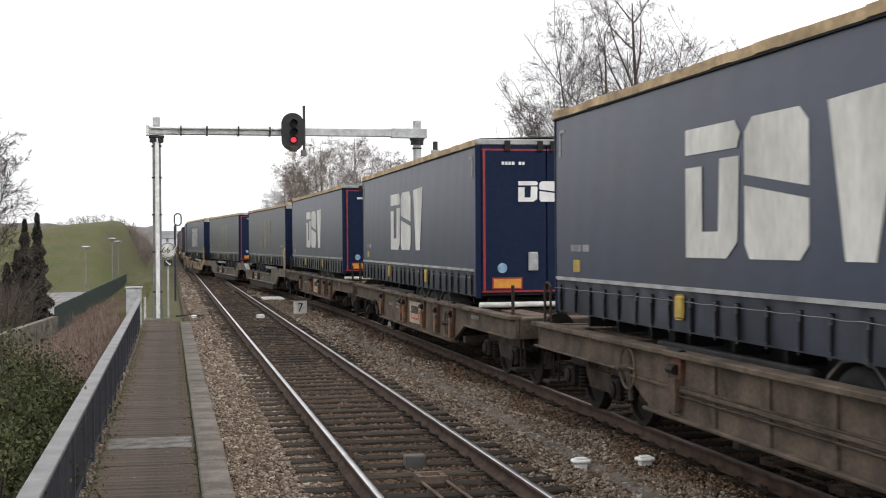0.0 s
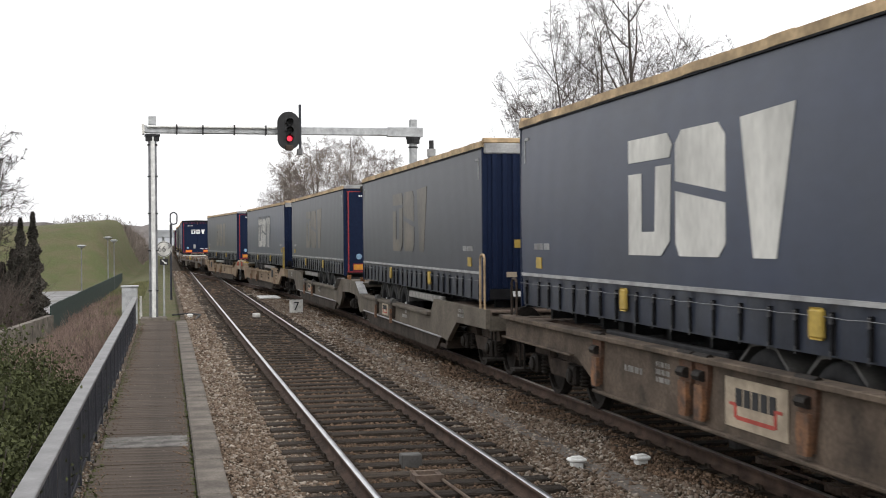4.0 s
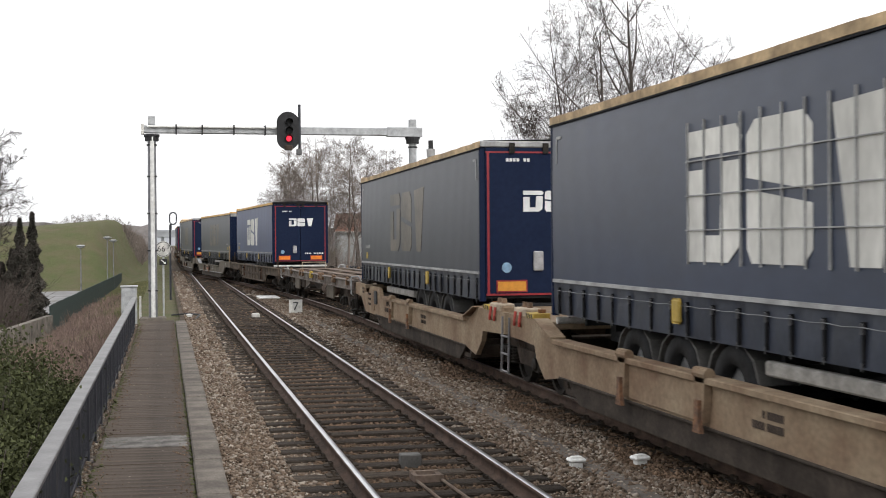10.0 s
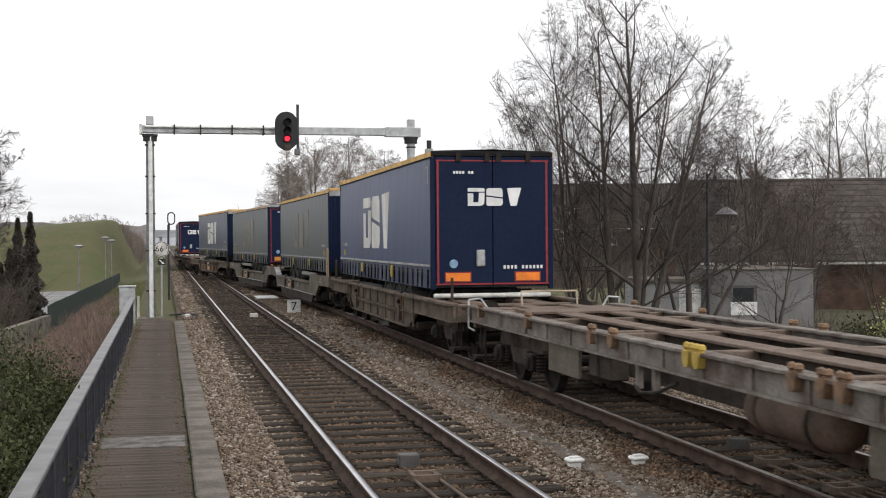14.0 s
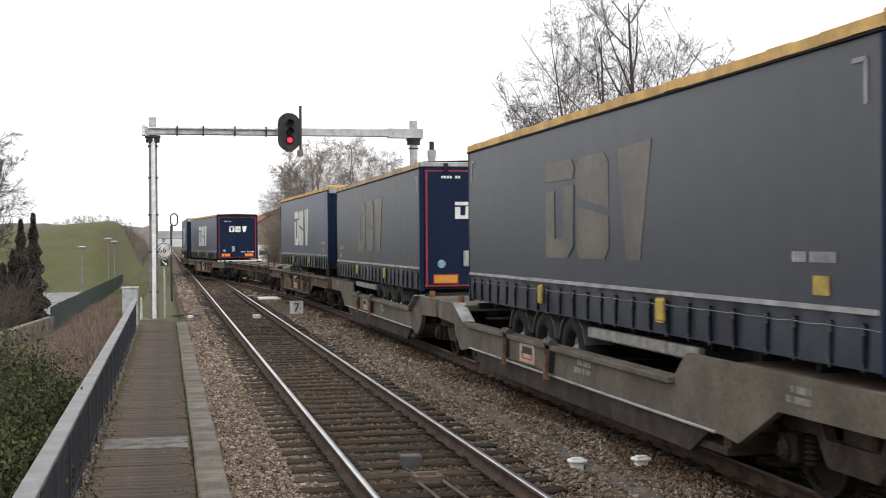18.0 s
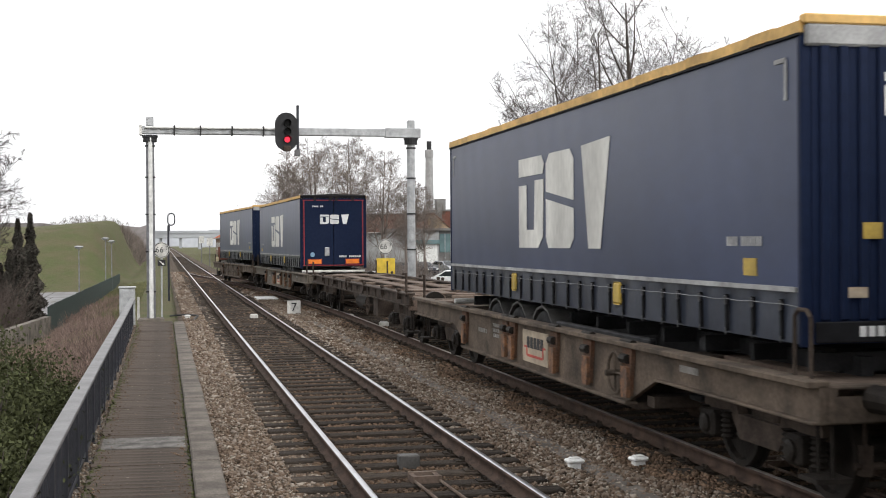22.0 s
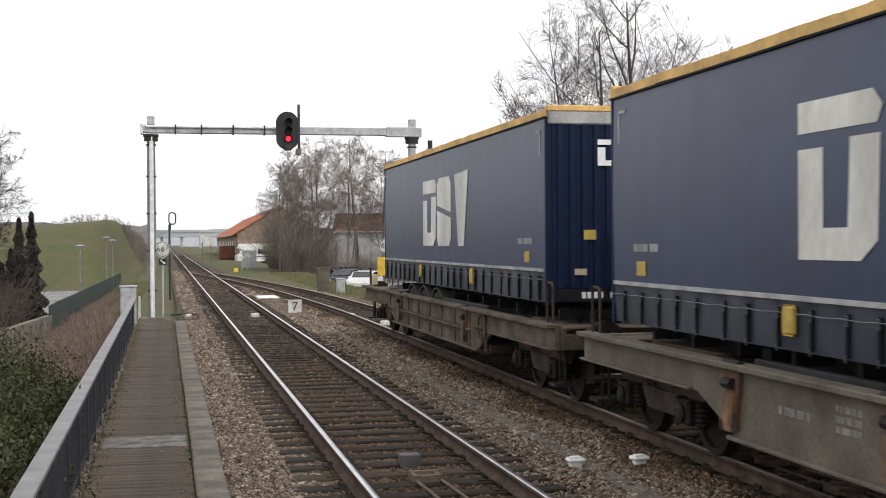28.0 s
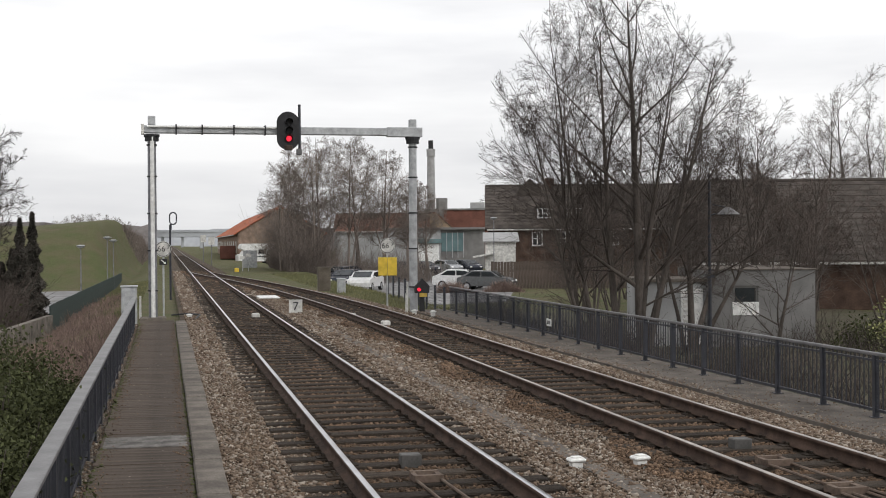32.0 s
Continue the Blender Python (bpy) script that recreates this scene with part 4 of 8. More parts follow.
    for s in (-1, 1):
        bm = rods(((s * 1.2, -o * (hi - 1.2), 1.165), (s * 1.2, -o * (hi - 1.2), 1.30), 0.06), n=10)
        part("container_spigot", bm, M_RUST_ORANGE, w)
    if beige:
        for s in (-1, 1):
            for d in (0.35, 0.75):
                bm = boxes((s * 1.25 - 0.10, s * 1.25 + 0.10, -o * (hi - d) - 0.11, -o * (hi - d) + 0.11, 1.12, 1.27), bevel=0.03)
                part("buffer_block", bm, M_WAGON_BEIGE, w)
            yc = -o * (hi - 0.62)
            xa, xb = sorted((s * 1.12, s * 1.385))
            lb = part("lock_block", boxes((xa, xb, yc - 0.30, yc + 0.30, 1.17, 1.30), bevel=0.02), M_PLATE, w, "worn cream lock block with red hooks")
            for d in (-0.14, 0.14):
                # the blue-grey of these woods is haze put into their colour
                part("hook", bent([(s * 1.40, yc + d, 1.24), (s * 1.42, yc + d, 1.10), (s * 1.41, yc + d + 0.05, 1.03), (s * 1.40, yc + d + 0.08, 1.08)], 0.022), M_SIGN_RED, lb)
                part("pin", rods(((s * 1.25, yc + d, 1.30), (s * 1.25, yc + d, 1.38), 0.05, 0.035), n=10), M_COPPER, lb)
            yw = yc + o * 0.55
            wb = part("warning_plate", boxes((xa, xb, yw - 0.18, yw + 0.18, 1.17, 1.25), bevel=0.008), M_YELLOW, w, "yellow and black striped plate")
            xa, xb = sorted((s * 1.385, s * 1.390))
            for q in range(3):
                bar = prism(bmesh.new(), [(yw - 0.17 + q * 0.12, 1.178), (yw - 0.12 + q * 0.12, 1.178), (yw - 0.07 + q * 0.12, 1.242), (yw - 0.12 + q * 0.12, 1.242)], "x", xa, xb)
                part("black_stripe", bar, M_BLACK, wb)
        if o < 0:
            for x in (-1.41, 1.41):
                bm = bmesh.new()
                for d in (-0.2, 0.2):
                    rod(bm, (x, length / 2 + d, 0.26), (x * 0.985, length / 2 + d, 1.12), 0.02, n=6)
                for k in range(3):
                    rod(bm, (x, length / 2 - 0.2, 0.28 + k * 0.27), (x, length / 2 + 0.2, 0.28 + k * 0.27), 0.018, n=6)
                part("step_ladder", bm, M_FENCE_TOP, w, "small grey step ladder")
    end_gear(w, o * ho, o, paint)
    bogie(w, o * (ho - 1.55), M_WAGON_RUST)
    if o < 0:
        bogie(w, length / 2, M_WAGON_RUST)
    if o < 0:
        hoop(w, -1.36, o * (ho - 0.30), 0.95, M_YELLOW if beige else M_TRIM_TAN, 0.15, 1.12)
        hoop(w, 1.36, o * (ho - 0.30), 0.95, M_YELLOW if beige else M_TRIM_TAN, 0.15, 1.12)
    return w


def container_flat(length, paint, group, label, tank=True):
    """An empty container flat: open frame of long beams and cross members with folding spigots."""
    w = tagged(empty("container_flat_wagon"), label, "wagon", group)
    h = length / 2 - 0.62
    for s in (-1, 1):
        beam = part("centre_beam", prism(bmesh.new(), [(-h, 1.16), (-h, 0.86), (-h + 3.4, 0.86), (-h + 4.6, 0.48), (h - 4.6, 0.48), (h - 3.4, 0.86), (h, 0.86), (h, 1.16)], "x", s * 0.42 - 0.07, s * 0.42 + 0.07), M_DIRTY, w)
        part("top_flange", boxes((s * 0.42 - 0.16, s * 0.42 + 0.16, -h, h, 1.14, 1.18), bevel=0.008), M_DECK, beam)
        sill = part("side_sill", boxes((s * 1.27 - 0.05, s * 1.27 + 0.05, -h, h, 0.92, 1.17)), paint, w)
        part("top_flange", boxes((s * 1.27 - 0.12, s * 1.27 + 0.09, -h, h, 1.145, 1.185), bevel=0.008), paint, sill)
        part("bottom_flange", boxes((s * 1.27 - 0.10, s * 1.27 + 0.07, -h, h, 0.90, 0.93)), paint, sill)
        for k, y in enumerate((-h + 0.8, -5.9, -5.6, -3.26, -2.96, -2.47, -0.5, -0.25, 1.99, 2.75, 5.59, h - 0.8) if tank else (-h + 1.0, -h + 3.2, -3.0, -0.3, 0.3, 3.0, h - 3.2, h - 1.0)):
            mat_ = (M_YELLOW if k in (6, 7) else M_COPPER) if tank else M_WAGON_RUST
            xa, xb = sorted((s * 1.325, s * 1.41))
            sp = part("folding_spigot", prism(bmesh.new(), [(y - 0.085, 1.185), (y + 0.085, 1.185), (y + 0.075, 1.08), (y + 0.03, 1.015), (y - 0.06, 1.03)], "x", xa, xb - 0.03 if s > 0 else xb), mat_, w, "" if mat_ is not M_YELLOW else "yellow-painted spigot")
            for d in (-0.06, 0.06):
                part("knob", lathe(bmesh.new(), (s * 1.36, y + d, 1.17), [(0.032, 0), (0.030, 0.03), (0.045, 0.05), (0.038, 0.085), (0.012, 0.10)], "z", 8), mat_, sp)
        for y in np.linspace(-h + 3.4, h - 3.4, 12):
            part("sill_bracket", boxes((min(s * 1.30, s * 1.345), max(s * 1.30, s * 1.345), y - 0.03, y + 0.03, 0.92, 1.15)), paint, w)
    for k, y in enumerate((-h + 0.35, -h + 1.2, -h + 2.4, -h + 3.6, -h + 6.2, -2.6, 0.0, 2.6, h - 6.2, h - 3.6, h - 2.4, h - 1.2, h - 0.35)):
        wide = 0.5 if k in (0, 12) else 0.16
        part("cross_member", boxes((-1.22, 1.22, y - wide / 2, y + wide / 2, 0.95, 1.15), bevel=0.01), M_DECK, w)
    for y in (-h + 2.0, h - 2.0):
        part("end_deck", boxes((-0.95, 0.95, y - 0.55, y + 0.55, 1.16, 1.19)), M_DECK, w)
    if tank:
        for x in (-0.84, 0.72):
            tk = part("air_reservoir", lathe(bmesh.new(), (x, -2.45, 0.68), [(0.12, 0), (0.22, 0.06), (0.245, 0.2), (0.245, 1.45), (0.22, 1.6), (0.12, 1.66)], "y", 18), M_TANK, w, "rust-brown air tank", smooth=True)
            for d in (0.3, 1.3):
                part("tank_band", lathe(bmesh.new(), (x, -2.45 + d, 0.68), [(0.235, 0), (0.257, 0.005), (0.257, 0.055), (0.235, 0.06)], "y", 18), M_WAGON_RUST, tk)
        for q in (-1, 1):
            xa, xb = sorted((q * 1.26, q * 1.31))
            part("side_plate", boxes((xa, xb, -q * 4.1 - 0.66, -q * 4.1 + 0.66, 0.50, 0.95), bevel=0.01), M_WAGON_GREY, w, "dusty grey side plate")
            part("valve_box", boxes((min(q * 1.0, q * 1.25), max(q * 1.0, q * 1.25), -q * 3.05 - 0.16, -q * 3.05 + 0.16, 0.58, 0.90), bevel=0.02), M_DIRTY, w)
            part("valve_box", boxes((min(q * 1.0, q * 1.25), max(q * 1.0, q * 1.25), -q * 2.6 - 0.2, -q * 2.6 + 0.2, 0.58, 0.90), bevel=0.02), M_DIRTY, w)
            for d in (0.85, 1.35):
                part("hanger", boxes((min(q * 1.25, q * 1.31), max(q * 1.25, q * 1.31), -q * d - 0.05, -q * d + 0.05, 0.62, 0.93)), M_FLAT_SILL, w)
            part("lever", bent([(q * 1.30, -q * 1.45, 0.64), (q * 1.36, -q * 1.1, 0.60), (q * 1.36, -q * 0.6, 0.66), (q * 1.30, -q * 0.2, 0.80)], 0.022), M_GREASE, w)
            part("splash_plate", boxes((min(q * 1.22, q * 1.26), max(q * 1.22, q * 1.26), q * 4.2 - 0.75, q * 4.2 + 0.75, 0.48, 0.92)), M_WAGON_GREY, w)
    else:
        bm = rods(((-0.9, -1.5, 0.62), (-0.9, 0.1, 0.62), 0.22), n=16)
        part("air_reservoir", bm, M_GREASE, w)
        part("equipment_box", boxes((-1.30, -0.9, -h + 4.2, -h + 4.9, 0.44, 0.92), bevel=0.02), M_WAGON_RUST, w)
        brake_wheel(w, -1.33, -h + 5.6, 0.66, M_WAGON_RUST)
        brake_wheel(w, 1.33, h - 5.6, 0.66, M_WAGON_RUST)
    bm = bmesh.new()
    for s in (-1, 1):
        for a, b in ((-h + 3.4, -3.4), (3.4, h - 3.4)):
            prism(bm, [(a, 0.92), (a, 0.86), ((a + b) / 2, 0.55), (b, 0.86), (b, 0.92)], "x", s * 0.45 - 0.03, s * 0.45 + 0.03)
        rod(bm, (s * 0.9, -h + 3.2, 0.8), (s * 0.9, h - 3.2, 0.8), 0.025, n=6)
    part("brake_gear", bm, M_GREASE, w)
    if tank:
        part("end_rail", bent([(-0.5, h - 0.3, 1.18), (-0.5, h - 0.25, 1.42), (0.5, h - 0.25, 1.42), (0.5, h - 0.3, 1.18)], 0.016), M_PLATE, w, "low cream-yellow end rail")
    for e in (-1, 1):
        end_gear(w, e * h, e, M_DECK)
        bogie(w, e * (h - 2.1), M_WAGON_RUST)
        if tank:
            for x in (-1.3, 1.3):
                part("handrail", bent([(x, e * (h - 0.1), 0.75), (x * 1.06, e * (h + 0.0), 0.80), (x * 1.06, e * (h + 0.0), 1.28), (x * 0.9, e * (h - 0.02), 1.30), (x * 0.8, e * (h - 0.05), 1.12)], 0.018), M_GALV, w)
        else:
            bm = rods(((-1.33, e * (h - 0.25), 1.1), (-1.33, e * (h - 0.25), 1.62), 0.03), ((1.33, e * (h - 0.25), 1.1), (1.33, e * (h - 0.25), 1.62), 0.03))
            part("corner_post", bm, M_WAGON_RUST, w)
    return w


# ---------------------------------------------------------------- semi-trailers
TL, TW = 13.5, 1.275


def rounded(y0, y1, z0, z1, r, corners="all", n=5):
    """A rectangle in y and z whose named corners (a: y0 z0, b: y1 z0, c: y1 z1, d: y0 z1) are round."""
    pts = []
    for key, cy, cz, sy, sz, a0 in (("a", y0, z0, 1, 1, 180), ("b", y1, z0, -1, 1, 270), ("c", y1, z1, -1, -1, 0), ("d", y0, z1, 1, -1, 90)):
        if corners == "all" or key in corners:
            for i in range(n + 1):
                a = radians(a0 + 90 * i / n)
                pts.append((cy + sy * r + r * math.cos(a), cz + sz * r + r * math.sin(a)))
        else:
            pts.append((cy, cz))
    return pts


def emblem(parent, axis, at, thick, u0, u1, z0, z1, mat, mirror=False):
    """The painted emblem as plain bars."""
    bm = bmesh.new()
    w, h = u1 - u0, z1 - z0

    def put(outline):
        pts = [((u0 + u1 - (u0 + a * w)) if mirror else (u0 + a * w), z0 + b * h) for a, b in outline]
        lo, hi = sorted((at, at + thick))
        prism(bm, pts, axis, lo, hi)
    # a bar over a trough, a block cut aslant and a wedge
    put([(0.0, 0.80), (0.30, 0.80), (0.318, 0.90), (0.285, 1.0), (0.0, 1.0)])
    put([(0.0, 0.0), (0.24, 0.0), (0.30, 0.12), (0.31, 0.74), (0.205, 0.74), (0.195, 0.20), (0.10, 0.20), (0.10, 0.70), (0.0, 0.70)])
    for low in ([(0.365, 0.0), (0.60, 0.0), (0.64, 0.10), (0.64, 0.40), (0.34, 0.52), (0.34, 0.10)], [(0.34, 0.60), (0.64, 0.48), (0.64, 0.90), (0.60, 1.0), (0.38, 1.0), (0.34, 0.90)]):
        put(low)
    put([(0.72, 1.0), (0.785, 0.0), (0.895, 0.0), (0.985, 1.03)])
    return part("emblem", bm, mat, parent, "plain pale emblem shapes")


STRAP = {}


def semi_trailer(side, logo, trim, label, group="curtain-sided semi-trailers", seed=1, fold_lines=False, lift=0.0, low_print=False, tall=0.0):
    """A curtain-sided semi-trailer without its tractor. Its doors are at -y, its front wall at +y."""
    rng = random.Random(seed)
    t = tagged(empty("semi_trailer"), label, "trailer", group)
    a, b = -TL / 2, TL / 2
    z0, zs, z1, zr = 1.29 + lift, 1.75 + lift, 3.90 + lift + tall, 4.02 + lift + tall
    zp = (2.80 if low_print else 2.96) + lift
    for s in (-1, 1):
        # curtain: hung in shallow folds, bulged out a little in the middle, pulled in between its straps at the foot
        ny, zz = 192, [z0, z0 + 0.11, z0 + 0.25, z0 + 0.39, zs, zs + 0.45, zs + 0.95, zs + 1.45, zs + 1.85, z1]
        v, f = [], []
        ph = rng.uniform(0, 6)
        for i in range(ny + 1):
            u = i / ny
            y = a + 0.06 + (TL - 0.12) * u
            cushion = abs(math.cos(math.pi * u * 24)) ** 0.5
            for z in zz:
                if z < zs:
                    k = (zs - z) / (zs - z0)
                    off = -0.010 + (0.026 * cushion - 0.014) * math.sin(math.pi * min(1, k * 0.8 + 0.12)) + 0.012 * math.sin(y * 1.3 + ph) * k
                else:
                    k = (z - zs) / (z1 - zs)
                    off = 0.006 * math.sin(math.pi * k) * (1 + 0.5 * math.sin(y * 0.9 + ph)) + 0.0018 * math.sin(y * 2.9 + ph + 1.5 * math.sin(y * 0.7)) * (1 - k * 0.5) + 0.0012 * math.sin(y * 7.3 + z * 2 + ph + 2 * math.sin(y * 1.1))
                    if side is M_NAVY_NEW:
                        off += 0.006 * max(0, k - 0.75) * math.sin(y * 12.0)
                v.append((s * (TW + off), y, z))
        nz = len(zz)
        for i in range(ny):
            for k in range(nz - 1):
                q = (i * nz + k, (i + 1) * nz + k, (i + 1) * nz + k + 1, i * nz + k + 1)
                f.append(q if s > 0 else q[::-1])
        kz = zz.index(zs)
        c = sheet("curtain", v, [q for q in f if min(i_ % nz for i_ in q) >= kz], side, smooth=True)
        c.parent = t
        c = sheet("curtain_foot", v, [q for q in f if min(i_ % nz for i_ in q) < kz], M_FOOT_BLUE if side is M_NAVY_NEW else M_FOOT, smooth=True)
        c.parent = t
        cord = []
        for k in range(24):
            y = a + 0.06 + (TL - 0.12) * (k + 0.5) / 24
            cord += [(s * (TW + 0.03), y, zs - 0.13), (s * (TW + 0.026), y + TL / 48, zs - 0.135 - rng.uniform(0, 0.008))]
        part("closing_cord", bent(cord, 0.004, 4), M_CORD, t)
        part("seam_stripe", boxes((min(s * (TW - 0.005), s * (TW + 0.022)), max(s * (TW - 0.005), s * (TW + 0.022)), a + 0.1, b - 0.1, zs - 0.022, zs + 0.022)), M_STRIPE, t)
        emblem(t, "x", s * (TW + 0.007), s * 0.007, -2.0, 2.1, 2.08 + lift, 3.40 + lift, logo, mirror=(s < 0))
        # straps
        if "m" not in STRAP:
            bm = boxes((-0.016, 0.016, -0.017, 0.017, 1.31, 1.66))
            st = part("strap", bm, M_STRAP, t)
            bm = boxes((0.0, 0.028, -0.018, 0.018, 1.56, 1.65), bevel=0.006)
            bk = part("buckle", bm, M_BUCKLE, st)
            hk = part("hook", rods(((0.018, 0, 1.275), (0.018, 0, 1.34), 0.010), n=6), M_BUCKLE, st)
            STRAP["m"] = (st, bk, hk)
            st.location = (TW, 100, 0)
        for k in range(24):
            y = a + 0.06 + (TL - 0.12) * (k + 0.5) / 24
            m = pose(s * (TW + 0.004), y + rng.uniform(-0.02, 0.02), lift, rng.uniform(-3, 3), 0, 0 if s > 0 else 180)
            if k == 0 and s == -1 and STRAP["m"][0].parent == t:
                STRAP["m"][0].matrix_basis = m
            else:
                st = shared("strap", STRAP["m"][0], t, m)
                shared("buckle", STRAP["m"][1], st, Matrix())
                shared("hook", STRAP["m"][2], st, Matrix())
        # yellow plates tied over the foot of the curtain
        for y, w_ in ((2.3 * s, 0.24), (-2.25 * s, 0.22)):
            xa, xb = sorted((s * (TW + 0.008), s * (TW + 0.045)))
            part("yellow_plate", boxes((xa, xb, y - w_ / 2, y + w_ / 2, z0 + 0.13, zs - 0.06), bevel=0.03), M_YELLOW, t, "yellow grab plate")
        xa, xb = sorted((s * (TW + 0.003), s * (TW + 0.014)))
        part("code_plate", boxes((xa, xb, 5.64, 5.90, zs + 0.10, zs + 0.26)), M_YELLOW, t)
        part("code_bars", boxes(*[(xa, xb, 5.28 + 0.062 * q, 5.318 + 0.062 * q, zs + 0.37, zs + 0.46) for q in range(12) if q != 4]), M_STRIPE, t)
        # corner marks at the top, roof edge, posts
        for y in (a + 0.28, b - 0.28):
            bm = boxes((xa, xb, y - 0.02, y + 0.02, z1 - 0.55, z1 - 0.2), (xa, xb, min(y, y + math.copysign(0.2, -y)), max(y, y + math.copysign(0.2, -y)), z1 - 0.22, z1 - 0.18))
            part("corner_mark", bm, M_STRIPE, t)
        bm = bmesh.new()
        n = 28
        for i in range(n):
            ya, yb = a + TL * i / n, a + TL * (i + 1) / n
            d = rng.uniform(-0.012, 0.012)
            box(bm, min(s * (TW - 0.06), s * (TW + 0.022)), max(s * (TW - 0.06), s * (TW + 0.022)), ya, yb, z1 - 0.004 + d, zr - 0.02 + d * 0.6)
        part("roof_edge", bm, trim, t)
        part("gutter", boxes((min(s * (TW - 0.02), s * (TW + 0.03)), max(s * (TW - 0.02), s * (TW + 0.03)), a, b, z1 - 0.028, z1 - 0.005)), M_STRAP, t)
        for y in (a, b):
            yy = sorted((y, y - math.copysign(0.075, y)))
            part("corner_post", boxes((min(s * (TW - 0.09), s * (TW + 0.012)), max(s * (TW - 0.09), s * (TW + 0.012)), yy[0], yy[1], z0 - 0.03, zr - 0.04), bevel=0.012), M_DOOR, t)
        # added raised bars stand in for dark curtain folds across the emblem
        if fold_lines:
            bm = bmesh.new()
            for k in range(11):
                y = -1.95 + 0.41 * k
                box(bm, min(s * (TW + 0.01), s * (TW + 0.032)), max(s * (TW + 0.01), s * (TW + 0.032)), y - 0.008, y + 0.008, 2.05, 3.5)
            for z in (2.4, 2.75, 3.1):
                box(bm, min(s * (TW + 0.01), s * (TW + 0.032)), max(s * (TW + 0.01), s * (TW + 0.032)), -2.0, 2.2, z - 0.006, z + 0.006)
            part("reinforcing_grid", bm, M_STRIPE, t)
    n, v = 36, []
    for i in range(n + 1):
        y = a + TL * i / n
        sag = 0.022 if i % 2 else 0.0
        v += [(-TW + 0.02, y, zr - 0.08), (-TW + 0.06, y, zr - sag * 0.5), (0, y, zr + 0.035 - sag), (TW - 0.06, y, zr - sag * 0.5), (TW - 0.02, y, zr - 0.08)]
    rf = sheet("roof", v, [(5 * i + q, 5 * i + q + 1, 5 * i + q + 6, 5 * i + q + 5) for i in range(n) for q in range(4)], M_ROOF_TARP)
    rf.parent = t
    part("floor", boxes((-TW + 0.10, TW - 0.10, a + 0.02, b - 0.02, z0 + 0.02, z0 + 0.17)), M_CHASSIS, t)
    # doors
    for s in (-1, 1):
        x0, x1 = sorted((s * 0.008, s * (TW - 0.09)))
        d = part("door", boxes((x0, x1, a - 0.02, a + 0.04, z0 + 0.06, zr - 0.12), bevel=0.01), M_DOOR, t, "deep blue rear door")
        bm = boxes((min(s * (TW - 0.155), s * (TW - 0.113)), max(s * (TW - 0.155), s * (TW - 0.113)), a - 0.026, a - 0.018, z0 + 0.10, zr - 0.20))
        box(bm, x0, x1, a - 0.026, a - 0.018, z0 + 0.07, z0 + 0.105)
        box(bm, x0, x1, a - 0.026, a - 0.018, zr - 0.215, zr - 0.185)
        part("red_border", bm, M_RED, d)
        bm = boxes((min(s * 0.48, s * 0.98), max(s * 0.48, s * 0.98), a - 0.034, a - 0.024, z0 + 0.15, z0 + 0.31))
        part("orange_plate", bm, M_ORANGE if trim is not M_TRIM_TAN else M_AMBER, d, "bright orange reflector plate")
        bm = boxes((min(s * 0.455, s * 1.005), max(s * 0.455, s * 1.005), a - 0.030, a - 0.02, z0 + 0.125, z0 + 0.335))
        part("red_frame", bm, M_RED, d)
    emblem(t, "y", a - 0.022, -0.006, -0.52, 0.62, zp, zp + 0.36, M_LOGO_DOOR)
    part("head_rail", boxes((-TW, TW, a - 0.035, a + 0.08, zr - 0.115, zr - 0.01), bevel=0.015), M_STRIPE if trim is M_TRIM_TAN else M_STRAP, t)
    for x in (-0.72, -0.12, 0.12, 0.74):
        part("door_hinge", boxes((x - 0.05, x + 0.05, a - 0.06, a - 0.03, zr - 0.22, zr - 0.04)), M_GREASE, t)
    part("silver_box", boxes((-0.35, -0.17, a - 0.07, a - 0.02, 1.78, 2.12), bevel=0.02), M_ALU, t, "small silver document box")
    bm = bmesh.new()
    rod(bm, (-0.82, a - 0.021, 1.84), (-0.82, a - 0.027, 1.84), 0.088, n=20)
    part("round_sticker", bm, M_BLUE_DISC, t, "round light blue sticker")
    bm = boxes(*[(0.22 + 0.078 * k, 0.265 + 0.078 * k, a - 0.028, a - 0.021, 1.73, 1.80) for k in range(11) if k != 4])
    part("code_bars", bm, M_LOGO_DOOR, t)
    part("maker_bars", boxes(*[(-0.82 + q * 0.062, -0.775 + q * 0.062, a - 0.028, a - 0.021, 3.66, 3.715) for q in range(7) if q != 4]), M_LOGO_DOOR, t)
    worn = side is M_NAVY_GREY
    part("rear_bumper", rods(((-1.22, a + 0.04, 1.19), (1.22, a + 0.04, 1.19), 0.05), n=12) if not worn else boxes((-1.15, 1.15, a + 0.05, a + 0.15, 1.12, 1.22), bevel=0.02), M_CHASSIS if worn else M_OFFWHITE, t)
    # front wall with upright ribs
    bm = boxes((-TW + 0.08, TW - 0.08, b - 0.05, b + 0.01, z0, zr - 0.2))
    fw = part("front_wall", bm, M_DOOR, t, "deep blue ribbed front wall")
    rib = None
    for k in range(13):
        m = pose(-1.08 + k * 0.18, 0, 0)
        rib = shared("rib", rib, fw, m) if rib else part("rib", boxes((-0.045, 0.045, b + 0.01, b + 0.04, z0 + 0.20, zr - 0.23), bevel=0.012), M_DOOR, fw)
        rib.matrix_basis = m
    part("front_header", boxes((-TW + 0.02, TW - 0.02, b - 0.04, b + 0.05, zr - 0.24, zr - 0.05), bevel=0.02), M_STRIPE, t)
    part("front_trim", boxes((-TW, TW, b - 0.06, b + 0.055, zr - 0.055, zr + 0.03), bevel=0.012), trim, t)
